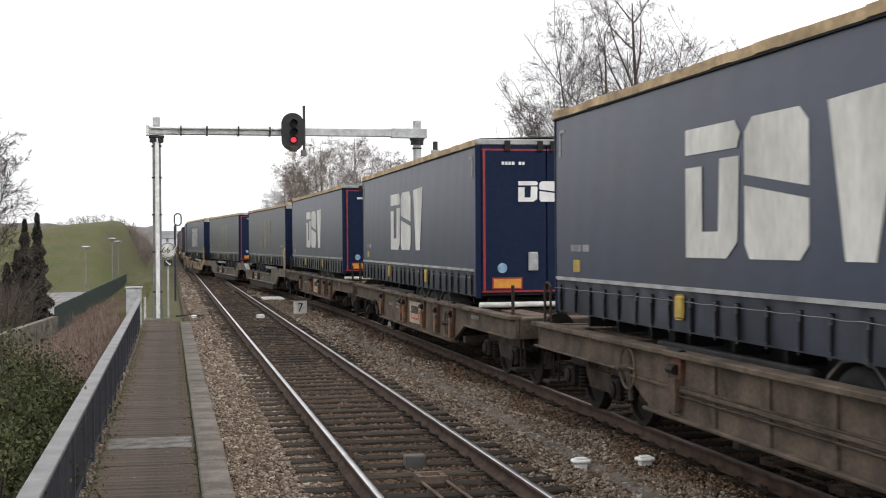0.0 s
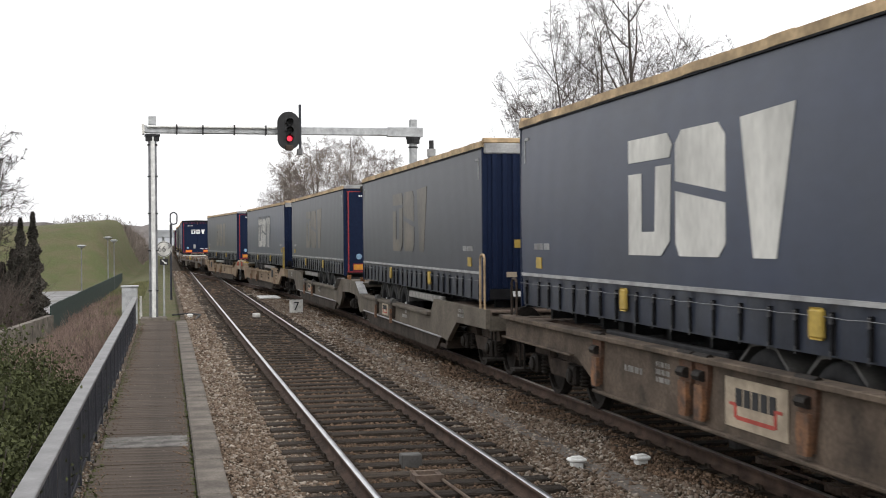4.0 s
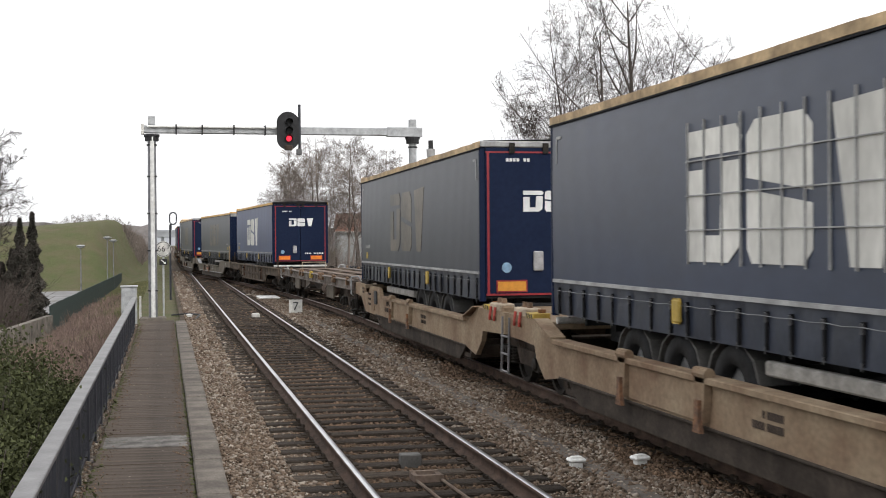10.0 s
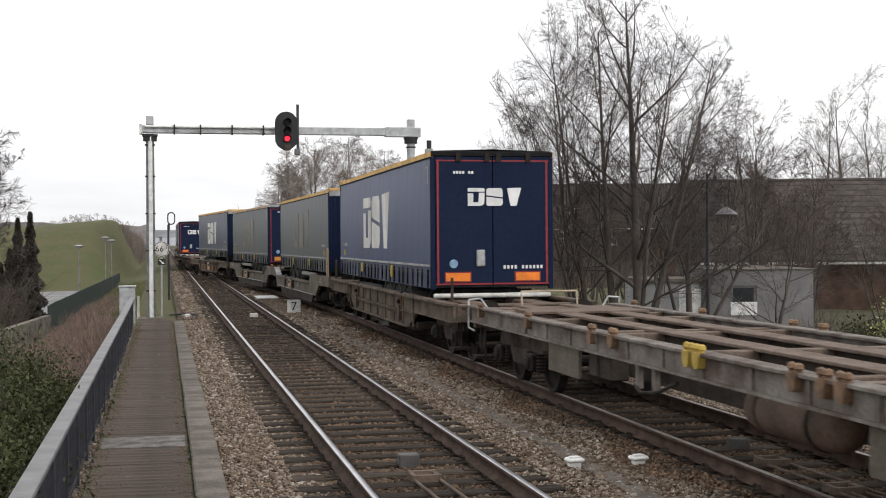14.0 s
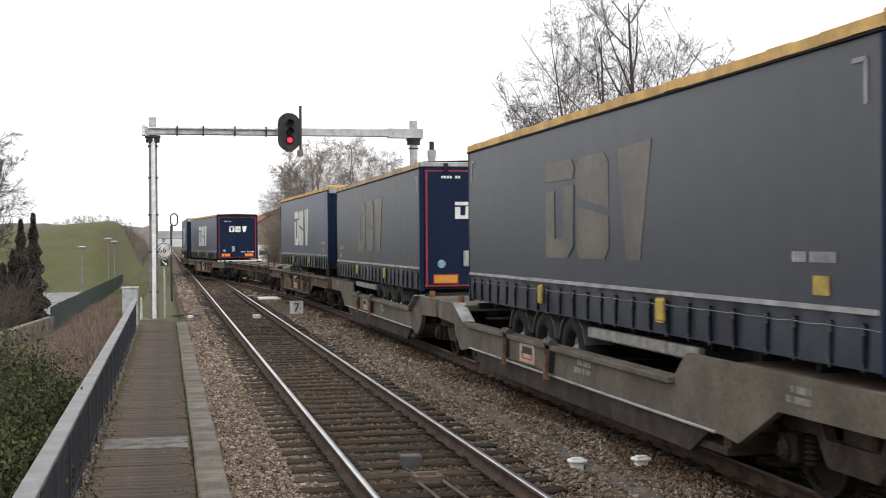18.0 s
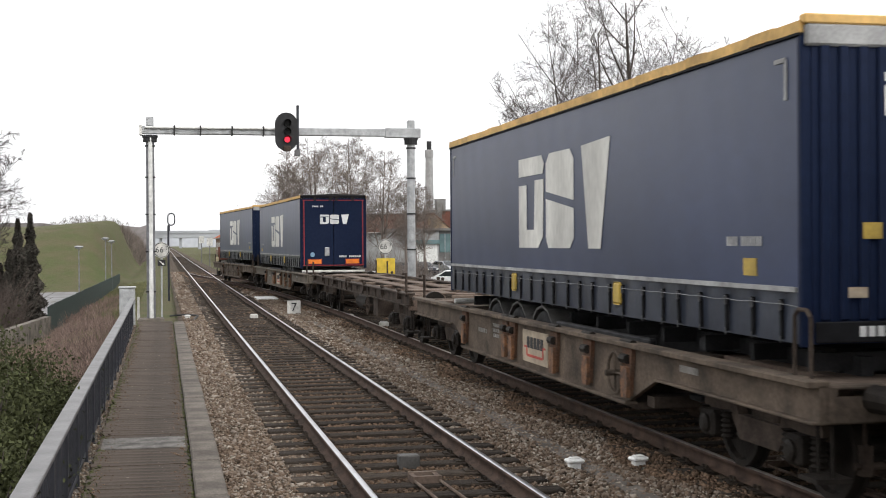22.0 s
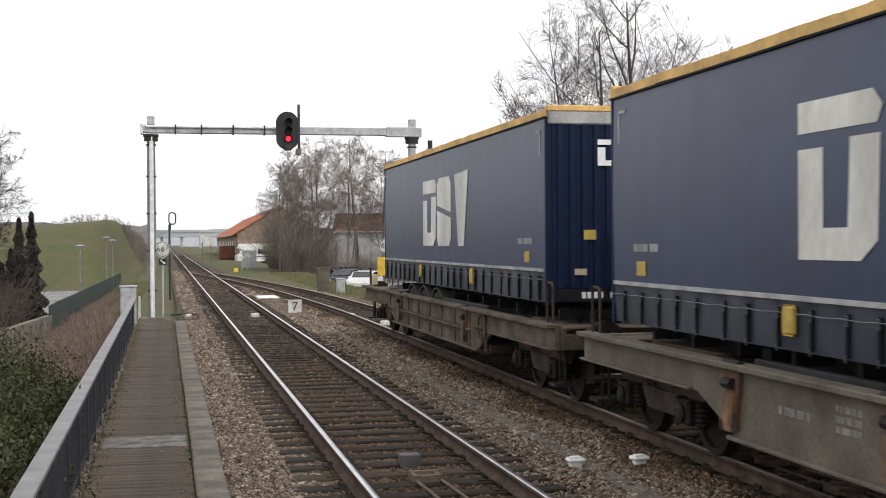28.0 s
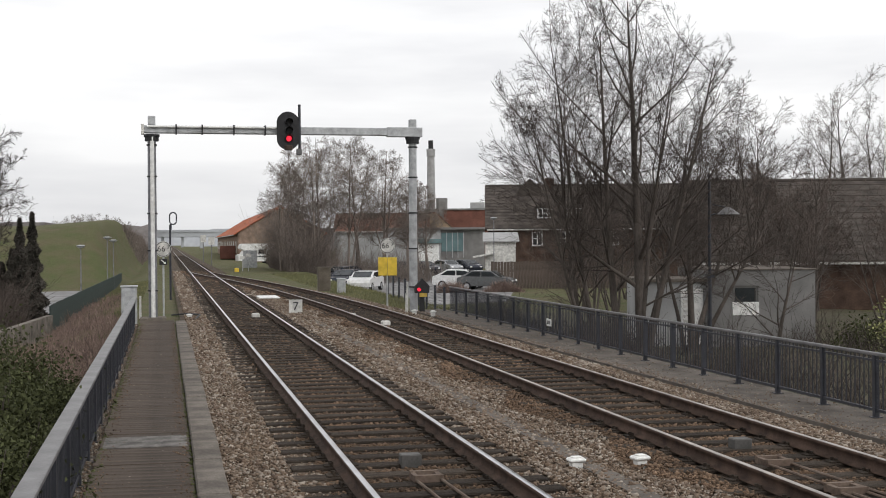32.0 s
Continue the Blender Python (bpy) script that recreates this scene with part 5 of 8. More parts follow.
    emblem(t, "y", b + 0.042, 0.006, -0.60, 0.53, 3.23 + lift, 3.60 + lift, M_LOGO_DOOR, mirror=True)
    for xa, xb, za, zb, mat_ in ((0.56, 0.74, 2.18, 2.32, M_YELLOW), (0.70, 0.88, 1.68, 1.77, M_PLATE)):
        part("paper_label", boxes((xa, xb, b + 0.041, b + 0.046, za + lift, zb + lift)), mat_, t)
    part("sill_board", boxes((-TW + 0.10, TW - 0.10, b + 0.012, b + 0.05, z0 + 0.01, z0 + 0.19), bevel=0.01), M_STRAP, t, "black board with pale code bars")
    bm = boxes(*[(0.72 - 0.085 * k, 0.78 - 0.085 * k, b + 0.050, b + 0.055, z0 + 0.06, z0 + 0.15) for k in range(12) if k not in (4, 10)])
    part("code_bars", bm, M_LOGO_DOOR, t)
    # pale steel shelves for the hose connections
    cp = part("coupling_panel", boxes((-0.62, 0.22, b + 0.04, b + 0.09, 1.45 + lift, 2.28 + lift), bevel=0.01), M_GREASE, t, "dark panel with pale steel shelves")
    for za, zb, d_ in ((2.12, 2.29, 0.24), (1.62, 1.85, 0.20), (1.44, 1.50, 0.26)):
        part("shelf", boxes((-0.64, 0.26, b + 0.09, b + 0.09 + d_, zb - 0.03 + lift, zb + lift), (-0.64, 0.26, b + 0.06 + d_, b + 0.09 + d_, za + lift, zb - 0.03 + lift), (0.235, 0.26, b + 0.09, b + 0.06 + d_, za + lift, zb - 0.03 + lift), bevel=0.006), M_ALU, cp, "pale dull steel shelf")
    for k, x in enumerate((-0.45, -0.25, -0.05, 0.12)):
        part("hose_coupling", rods(((x, b + 0.09, 1.57 + lift), (x, b + 0.2, 1.54 + lift), 0.035), n=10), (M_RED, M_YELLOW, M_BLACK, M_GALV)[k], cp)
    # underframe, axles, guards
    bm = bmesh.new()
    for s in (-1, 1):
        box(bm, s * 0.50 - 0.06, s * 0.50 + 0.06, a + 0.4, b - 0.3, 0.92, 1.27)
    for y in np.linspace(a + 0.5, b - 0.5, 12):
        box(bm, -0.95, 0.95, y - 0.04, y + 0.04, 1.14, 1.30)
    box(bm, -0.6, 0.6, b - 2.2, b - 0.6, 1.10, 1.26)
    part("underframe", bm, M_CHASSIS, t)
    for k, y in enumerate((a + 3.0, a + 4.31, a + 5.62)):
        for s in (-1, 1):
            bm = bmesh.new()
            ring = [(0.30, -0.19), (0.47, -0.19), (0.505, -0.14), (0.505, 0.14), (0.47, 0.19), (0.30, 0.19)]
            n = 24
            rows = [[bm.verts.new((s * 1.0 + dx, y + r * math.cos(2 * math.pi * i / n), 0.80 + r * math.sin(2 * math.pi * i / n))) for r, dx in ring] for i in range(n)]
            for i in range(n):
                p, q = rows[i], rows[(i + 1) % n]
                for m_ in range(len(ring)):
                    bm.faces.new((p[m_], p[(m_ + 1) % len(ring)], q[(m_ + 1) % len(ring)], q[m_]))
            wh = part("wheel", bm, M_TYRE, t, "black tyre on a steel rim", smooth=True)
            bm = bmesh.new()
            rod(bm, (s * 0.90, y, 0.80), (s * 1.07, y, 0.80), 0.30, 0.285, n=20)
            rod(bm, (s * 1.07, y, 0.80), (s * 1.16, y, 0.80), 0.13, 0.10, n=12)
            part("rim", bm, M_ALU, wh)
        part("axle", rods(((-1.0, y, 0.80), (1.0, y, 0.80), 0.07)), M_CHASSIS, t)
        for s in (-1, 1):
            bm = bmesh.new()
            arc = [(y + 0.62 * math.cos(radians(q)), 0.80 + 0.58 * math.sin(radians(q))) for q in (15, 40, 65, 90, 115, 140, 165)]
            arc2 = [(y + 0.59 * math.cos(radians(q)), 0.80 + 0.55 * math.sin(radians(q))) for q in (165, 140, 115, 90, 65, 40, 15)]
            xa, xb = sorted((s * 0.80, s * 1.20))
            prism(bm, [(p_, min(q_, z0 - 0.005)) for p_, q_ in arc + arc2], "x", xa, xb)
            part("mudguard", bm, M_STEEL_GREY, t)
    for s in (-1, 1):
        xa, xb = sorted((s * 1.12, s * 1.22))
        bm = boxes((xa, xb, -0.4, 3.1, 1.06, 1.20), bevel=0.02)
        part("side_guard", bm, M_STENCIL if worn or fold_lines else M_CHASSIS, t)
        bm = boxes((s * 0.75 - 0.07, s * 0.75 + 0.07, 3.55, 3.75, 0.62, 1.25), (s * 0.75 - 0.16, s * 0.75 + 0.16, 3.5, 3.8, 0.56, 0.62), bevel=0.01)
        part("landing_leg", bm, M_CHASSIS, t)
    return t


GREY_W = "dusty olive-grey articulated pocket wagon half with low side sills"
BEIGE_W = "stained beige articulated pocket wagon half with rusty lower sills"
BROWN_W = "grimy brown-grey pocket wagon with fish-bellied side sills"
# wagons: kind, near and far coupling plane along the train at the start
SINGLE = [(0.2, 18.3, M_WAGON_BROWN, False), (18.3, 36.5, M_WAGON_BROWN, True), (36.5, 54.4, M_WAGON_BROWN, True), (141.0, 159.1, M_WAGON_BROWN, False), (193.0, 211.0, M_WAGON_BROWN, True), (230.2, 248.0, M_WAGON_GREY, True), (248.0, 265.95, M_WAGON_BROWN, False)]
for ya, yb, paint, plates_ in SINGLE:
    tail = pocket_wagon(yb - ya, paint, "pocket wagons", BROWN_W if paint is M_WAGON_BROWN else "dusty grey pocket wagon with fish-bellied side sills", plates=plates_, front=-1 if ya in (193.0, 248.0) else 1)
    ride(tail, (ya + yb) / 2, (yb - ya) / 2 - 2.4)
for x in (-1.15, 1.15):
    part("tail_board", boxes((x - 0.10, x + 0.10, (265.95 - 248.0) / 2 - 0.66, (265.95 - 248.0) / 2 - 0.62, 1.16, 1.44), bevel=0.01), M_CREAM, tail, "cream tail marker board")
for ya, ym, yb, paint, beige in ((54.4, 71.1, 87.8, M_WAGON_GREY, False), (87.8, 104.6, 121.3, M_WAGON_BEIGE, True), (159.1, 176.15, 193.0, M_WAGON_GREY, False)):
    lab = BEIGE_W if beige else GREY_W
    ride(half_wagon(ym - ya, paint, -1, "articulated wagons", lab, beige), (ya + ym) / 2, (ym - ya) / 2 - 1.2)
    ride(half_wagon(yb - ym, paint, 1, "articulated wagons", lab, beige), (ym + yb) / 2, (yb - ym) / 2 - 1.2)
ride(container_flat(19.7, M_FLAT_SILL, "empty container wagons", "empty grey container flat with rusty spigots", True), (121.3 + 141.0) / 2, 7.1)
ride(container_flat(19.2, M_WAGON_RUST, "empty container wagons", "empty rust-brown container flat with folded spigots", False), (211.0 + 230.2) / 2, 6.9)

# trailers: far end along the train at the start, curtain, print, roof edge, front wall towards the walkway's near end
NAVY_L = "navy curtain-sided semi-trailer with large white emblem shapes"
FADED_L = "faded grey-navy curtain-sided semi-trailer with brownish worn emblem"
LOADS = [(17.13, M_NAVY, M_LOGO, M_TRIM_TAN, False, NAVY_L), (35.31, M_NAVY, M_LOGO, M_TRIM_TAN, False, NAVY_L), (53.22, M_NAVY, M_LOGO, M_TRIM_TAN, False, NAVY_L),
         (69.08, M_NAVY_GREY, M_LOGO_FADED, M_TRIM_TAN, True, FADED_L), (86.63, M_NAVY_GREY, M_LOGO_FADED, M_TRIM_TAN, False, FADED_L),
         (102.54, M_NAVY, M_LOGO, M_TRIM_TAN, True, "navy semi-trailer, white emblem crossed by a dark grid"), (120.16, M_NAVY_GREY, M_LOGO_FADED, M_TRIM_TAN, False, FADED_L),
         (157.5, M_NAVY_NEW, M_LOGO, M_TRIM_ORANGE, False, "bright blue curtain-sided semi-trailer with an orange roof edge"), (173.86, M_NAVY_GREY, M_LOGO_FADED, M_TRIM_ORANGE, True, "faded grey-navy semi-trailer with an orange roof edge"),
         (191.83, M_NAVY_GREY, M_LOGO_FADED, M_TRIM_TAN, False, FADED_L), (207.56, M_NAVY_DEEP, M_LOGO, M_TRIM_ORANGE, True, "navy semi-trailer with white emblem and orange roof edge"),
         (246.59, M_NAVY_DEEP, M_LOGO, M_TRIM_ORANGE, False, "navy semi-trailer with white emblem and orange roof edge"), (262.78, M_NAVY_DEEP, M_LOGO, M_TRIM_ORANGE, True, "navy semi-trailer with white emblem and orange roof edge")]
for k, (far, side, logo, trim, front_near, lab) in enumerate(LOADS):
    ride(semi_trailer(side, logo, trim, lab, seed=k + 5, fold_lines=(k == 5), lift=0.13 if k in (10, 12) else (0.05 if k in (0, 1, 2, 7, 11) else 0.0), low_print=(k in (4, 6, 9)), tall=0.055 if k in (0, 1, 2, 7, 11) else (0.03 if k in (10, 12) else 0.0)), far - TL / 2, 5.6, front_near)


# ---------------------------------------------------------------- fences
def fence(name, label, x, y0, y1, z0, z1, post_step, bar_step, thing_top, flat_top, group):
    """An iron railing: square posts, round upright bars, foot rail and hand rail."""
    f = tagged(empty(name), label, "fence", group)
    if flat_top:
        part("hand_rail", boxes((x - 0.075, x + 0.075, y0, y1, z1 - 0.045, z1), bevel=0.008), thing_top, f, "worn flat grey hand rail")
    else:
        bm = boxes((x - 0.03, x + 0.03, y0, y1, z1 - 0.05, z1), bevel=0.01)
        part("hand_rail", bm, thing_top, f)
    part("foot_rail", boxes((x - 0.02, x + 0.02, y0, y1, z0 + 0.09, z0 + 0.13)), M_FENCE, f)
    part("upper_rail", boxes((x - 0.018, x + 0.018, y0, y1, z1 - 0.13, z1 - 0.10)), M_FENCE, f)
    post = bar = None
    n = int((y1 - y0) / post_step)
    for i in range(n + 1):
        m = pose(x, y0 + i * post_step, 0, random.uniform(-0.4, 0.4), random.uniform(-0.4, 0.4))
        if post is None:
            post = part("post", boxes((-0.035, 0.035, -0.035, 0.035, z0 - 0.06, z1 - 0.04), (-0.07, 0.07, -0.07, 0.07, z0 - 0.06, z0 + 0.012)), M_FENCE, f)
            post.matrix_basis = m
        else:
            shared("post", post, f, m)
    k = 0
    y = y0 + bar_step
    while y < y1:
        m = pose(x, y, 0, random.uniform(-0.3, 0.3))
        if bar is None:
            bm = boxes((-0.012, 0.012, -0.012, 0.012, z0 + 0.1, z1 - 0.05)) if flat_top else rods(((0, 0, z0 + 0.1), (0, 0, z1 - 0.05), 0.011), n=6)
            bar = part("bar", bm, M_FENCE, f)
            bar.matrix_basis = m
        else:
            shared("bar", bar, f, m)
        y += bar_step
    return f


fence("iron_fence", "dark blue-grey iron fence with worn flat hand rail", -0.90, 4.6, 38.4, -0.19, 0.71, 1.5, 0.13, M_FENCE_TOP, True, "railings")
fence("iron_fence", "dark blue-grey iron fence beside the asphalt path", 9.86, 7.5, 44.3, -0.25, 0.68, 1.49, 0.125, M_FENCE_TOP, False, "railings")
f = tagged(empty("bollard_fence"), "row of short dark posts with wire mesh between", "fence")
for i in range(9):
    p_ = part("post", boxes((9.9 + i * 0.12 - 0.04, 9.9 + i * 0.12 + 0.04, 45.4 + i * 2.2 - 0.04, 45.4 + i * 2.2 + 0.04, -0.5, 0.62)), M_FENCE, f)
bm = bmesh.new()
for k in range(8):
    rod(bm, (9.9, 45.4, -0.25 + k * 0.11), (9.9 + 8 * 0.12, 45.4 + 8 * 2.2, -0.25 + k * 0.11), 0.008, n=4)
part("mesh_wires", bm, M_FENCE, f)

np_ = tagged(empty("fence_plate"), "small white plate tied to the iron fence", "sign")
pl_ = part("plate", boxes((9.80, 9.815, 31.92, 32.32, 0.05, 0.24), bevel=0.004), M_WHITE, np_)
part("dark_bars", boxes(*[(9.795, 9.80, 31.99 + 0.1 * q, 32.05 + 0.1 * q, 0.10, 0.19) for q in range(3)]), M_BLACK, pl_)
part("wire_tie", boxes((9.815, 9.85, 32.0, 32.02, 0.13, 0.15), (9.815, 9.85, 32.22, 32.24, 0.13, 0.15)), M_CORD, np_)
# ---------------------------------------------------------------- signal gantry
g = tagged(empty("signal_gantry"), "pale grey steel gantry spanning both tracks", "gantry")
GY = 45.9
for x, foot in ((-0.44, -0.42), (8.86, -0.42)):
    bm = rods(((x, GY, foot - 0.4), (x, GY, 6.05), 0.155, 0.145), n=16)
    post = part("post", bm, M_MAST if x < 0 else M_GALV, g, smooth=False)
    part("base_block", boxes((x - 0.45, x + 0.45, GY - 0.4, GY + 0.4, foot - 0.5, foot + 0.12), bevel=0.03), M_CONCRETE, post, "concrete foot")
    part("collar", rods(((x, GY, 5.86), (x, GY, 6.06), 0.24), ((x, GY, 6.02), (x, GY, 6.10), 0.27), n=16), M_BLACK, post)
    part("cap", boxes((x - 0.13, x + 0.13, GY - 0.13, GY + 0.13, 6.41, 6.74), bevel=0.02), M_GALV, post)
    bm = bmesh.new()
    for z in (0.6, 2.0, 3.3, 4.6, 5.7):
        rod(bm, (x, GY, z), (x, GY, z + 0.05), 0.18, n=16)
    part("cable_clamps", bm, M_BLACK, post)
bm = boxes((-0.72, 9.14, GY - 0.14, GY + 0.14, 6.14, 6.41), bevel=0.02)
part("beam", bm, M_GALV, g, "long pale steel box beam")
part("conduit", rods(((-0.6, GY - 0.20, 6.36), (3.9, GY - 0.20, 6.36), 0.04), ((-0.43, GY - 0.17, -0.45), (-0.43, GY - 0.17, 6.0), 0.072), n=12), M_WHITE, g, "white cable conduit")
bm = bmesh.new()
for x in (0.4, 1.3, 2.4, 3.5):
    box(bm, x - 0.025, x + 0.025, GY - 0.26, GY + 0.17, 6.11, 6.44)
part("beam_brackets", bm, M_BLACK, g)
part("end_flange", boxes((-0.80, -0.70, GY - 0.2, GY + 0.2, 6.10, 6.45), bevel=0.01), M_OFFWHITE, g)
part("end_flange", boxes((7.9, 9.2, GY - 0.165, GY + 0.165, 6.10, 6.44), bevel=0.01), M_GALV, g)

sg = tagged(empty("railway_signal"), "black oval signal head showing a red light", "signal")
SX, SY = 4.29, GY - 0.34
out = [(SX + 0.40 * math.cos(a) * (1.0), 6.25 + (0.28 if math.sin(a) > 0 else -0.28) + 0.40 * math.sin(a)) for a in [2 * math.pi * i / 32 for i in range(32)]]
bm = prism(bmesh.new(), out, "y", SY - 0.03, SY + 0.03)
part("backboard", bm, M_BLACK, sg)
for k, z in enumerate((6.55, 6.25, 5.97)):
    bm = bmesh.new()
    n = 20
    a0 = [bm.verts.new((SX + 0.03 + 0.13 * math.cos(2 * math.pi * i / n), SY - 0.03, z + 0.13 * math.sin(2 * math.pi * i / n))) for i in range(n)]
    a1 = [bm.verts.new((SX + 0.03 + 0.13 * math.cos(2 * math.pi * i / n), SY - (0.30 if math.sin(2 * math.pi * i / n) > -0.3 else 0.08), z + 0.13 * math.sin(2 * math.pi * i / n))) for i in range(n)]
    for i in range(n):
        bm.faces.new((a0[i], a0[(i + 1) % n], a1[(i + 1) % n], a1[i]))
    hood = part("hood", bm, M_BLACK, sg)
    bm = rods(((SX + 0.03, SY - 0.03, z), (SX + 0.03, SY - 0.06, z), 0.095), n=20)
    part("lens", bm, M_RED_LIGHT if k == 2 else M_BLACK, hood, "glowing red lens" if k == 2 else "")
part("route_box", boxes((SX - 0.13, SX + 0.15, SY - 0.12, SY + 0.05, 5.55, 5.74), bevel=0.02), M_WAGON_RUST, sg, "small box with a faint number")
part("signal_post", rods(((SX + 0.42, GY - 0.22, 5.55), (SX + 0.42, GY - 0.22, 7.2), 0.05), n=10), M_FENCE, sg)
part("cable_box", boxes((SX + 0.30, SX + 0.50, GY - 0.32, GY - 0.14, 5.40, 5.62), bevel=0.02), M_FENCE_TOP, sg)
part("hanger", boxes((SX - 0.1, SX + 0.1, SY + 0.03, GY - 0.1, 6.15, 6.4)), M_FENCE_TOP, sg)


def lettering(parent, text, at, size, mat, axis_turn=0):
    """Painted characters, drawn with the built-in font."""
    cu = bpy.data.curves.new("characters", "FONT")
    cu.body, cu.size, cu.extrude, cu.align_x, cu.align_y = text, size, 0.004, "CENTER", "CENTER"
    cu.resolution_u = 3
    tmp = bpy.data.objects.new("characters", cu)
    me = bpy.data.meshes.new_from_object(tmp)
    bpy.data.objects.remove(tmp)
    me.materials.append(mat)
    ob = new("characters", me)
    ob.parent, ob.matrix_basis = parent, pose(*at, 90, 0, axis_turn)
    return ob


def kilometre_disc(x, y, z, r, foot, label, extra=None):
    d = tagged(empty("kilometre_sign"), label, "sign", "kilometre signs")
    part("pole", rods(((x, y, foot), (x, y, z), 0.035), n=8), M_GALV, d)
    disc = part("disc", rods(((x, y - 0.04, z), (x, y - 0.06, z), r), n=28), M_OFFWHITE, d, "round white disc")
    n = 28
    bm = bmesh.new()
    pts = [(x + (r - 0.03) * math.cos(2 * math.pi * i / n), y - 0.062, z + (r - 0.03) * math.sin(2 * math.pi * i / n)) for i in range(n + 1)]
    bent(pts, 0.012, 4, bm)
    part("rim", bm, M_BLACK, disc)
    lettering(disc, "66", (x - 0.07, y - 0.064, z), r * 1.02, M_BLACK)
    lettering(disc, "3", (x + r * 0.62, y - 0.064, z + r * 0.22), r * 0.62, M_BLACK)
    return d


kilometre_disc(8.33, 48.5, 2.12, 0.30, -0.3, "white round kilometre sign above a yellow board")
kilometre_disc(-0.08, 47.4, 2.07, 0.29, -0.45, "white round kilometre sign with a small black panel")
b_ = tagged(empty("yellow_board"), "plain yellow board in two halves on a pole", "sign")
for s in (-1, 1):
    part("panel", boxes((8.33 + (0.005 if s > 0 else -0.36), 8.33 + (0.36 if s > 0 else -0.005), 48.38, 48.42, 0.98, 1.68), bevel=0.006), M_SIGN_YELLOW, b_)
part("clamp", boxes((8.25, 8.41, 48.42, 48.47, 1.1, 1.2), (8.25, 8.41, 48.42, 48.47, 1.45, 1.55)), M_GALV, b_)
b_ = tagged(empty("arrow_panel"), "small black panel with a white slanting arrow", "sign")
part("panel", boxes((-0.22, 0.06, 47.28, 47.32, 1.50, 1.72)), M_BLACK, b_)
bm = prism(bmesh.new(), [(-0.18, 1.68), (-0.14, 1.69), (-0.02, 1.58), (0.0, 1.62), (0.02, 1.53), (-0.08, 1.54), (-0.05, 1.56)], "y", 47.27, 47.28)
part("arrow", bm, M_WHITE, b_)
b_ = tagged(empty("repeater_sign"), "thin black ring sign on a slim pole", "sign")
bm = bmesh.new()
ring = [(0.16 * math.cos(a), 0.12 * (1 if math.sin(a) > 0 else -1) + 0.16 * math.sin(a)) for a in [2 * math.pi * i / 24 + 0.01 for i in range(25)]]
bent([(0.36 + u, 62.0, 3.45 + v) for u, v in ring], 0.035, 6, bm)
part("ring", bm, M_FENCE, b_)
part("pole", rods(((0.22, 62.0, -0.45), (0.22, 62.0, 3.15), 0.05), n=8), M_FENCE, b_)
part("bracket", boxes((0.2, 0.3, 61.95, 62.05, 2.9, 3.2)), M_FENCE, b_)

d_ = tagged(empty("dwarf_signal"), "low black shunting signal with a small red light", "signal")
bm = prism(bmesh.new(), [(8.80, 0.42), (9.30, 0.42), (9.32, 0.66), (9.05, 0.95), (8.80, 0.66)], "y", 45.2, 45.42)
part("head", bm, M_BLACK, d_)
part("lens", rods(((8.92, 45.2, 0.55), (8.92, 45.15, 0.55), 0.06), n=14), M_RED_LIGHT, d_, "glowing red lens")
part("number_plate", boxes((8.94, 9.22, 45.17, 45.2, 0.28, 0.42)), M_YELLOW, d_)
part("stand", boxes((8.96, 9.14, 45.24, 45.38, -0.4, 0.42)), M_BLACK, d_)

b_ = tagged(empty("seven_board"), "square white board with a black figure seven", "sign")
part("board", boxes((4.16, 4.62, 44.3, 44.34, -0.19, 0.30), bevel=0.006), M_OFFWHITE, b_)
lettering(b_, "7", (4.39, 44.295, 0.055), 0.42, M_BLACK)
part("stake", boxes((4.33, 4.43, 44.34, 44.38, -0.35, 0.1)), M_WAGON_RUST, b_)
w_ = link("white_cover_board", boxes((3.95, 4.85, 55.6, 57.8, -0.16, -0.10), bevel=0.02), M_WHITE)
tagged(w_, "flat white board lying between the tracks", "board")

# small track furniture
bm = boxes((-0.075, 0.075, -0.06, 0.06, -0.24, -0.06), bevel=0.01)
box(bm, -0.115, 0.115, -0.09, 0.09, -0.075, -0.02, bevel=0.02)
box(bm, -0.07, 0.07, -0.055, 0.055, -0.02, 0.0, bevel=0.015)
cap = None
for x, y in ((4.36, 13.3), (5.08, 13.25), (8.35, 43.1), (8.83, 42.3), (0.75, 43.0)):
    if cap is None:
        cap = tagged(link("track_marker", bm, M_WHITE), "small white marker cap on a short stub", "marker", "white marker caps")
        cap.matrix_basis = pose(x, y, -0.05) @ Matrix.Scale(0.85, 4)
    else:
        copy_thing(cap, pose(x, y, -0.05, 0, 0, 10))
bm = boxes((-0.115, 0.115, -0.09, 0.09, -0.20, -0.045), bevel=0.012)
for x, y in ((2.63, 13.9), (6.62, 14.0)):
    o = tagged(link("track_box", bm.copy() if x < 3 else bm, M_STEEL_GREY), "small grey metal box between the rails", "track box", "track boxes")
    o.location = (x, y, 0)
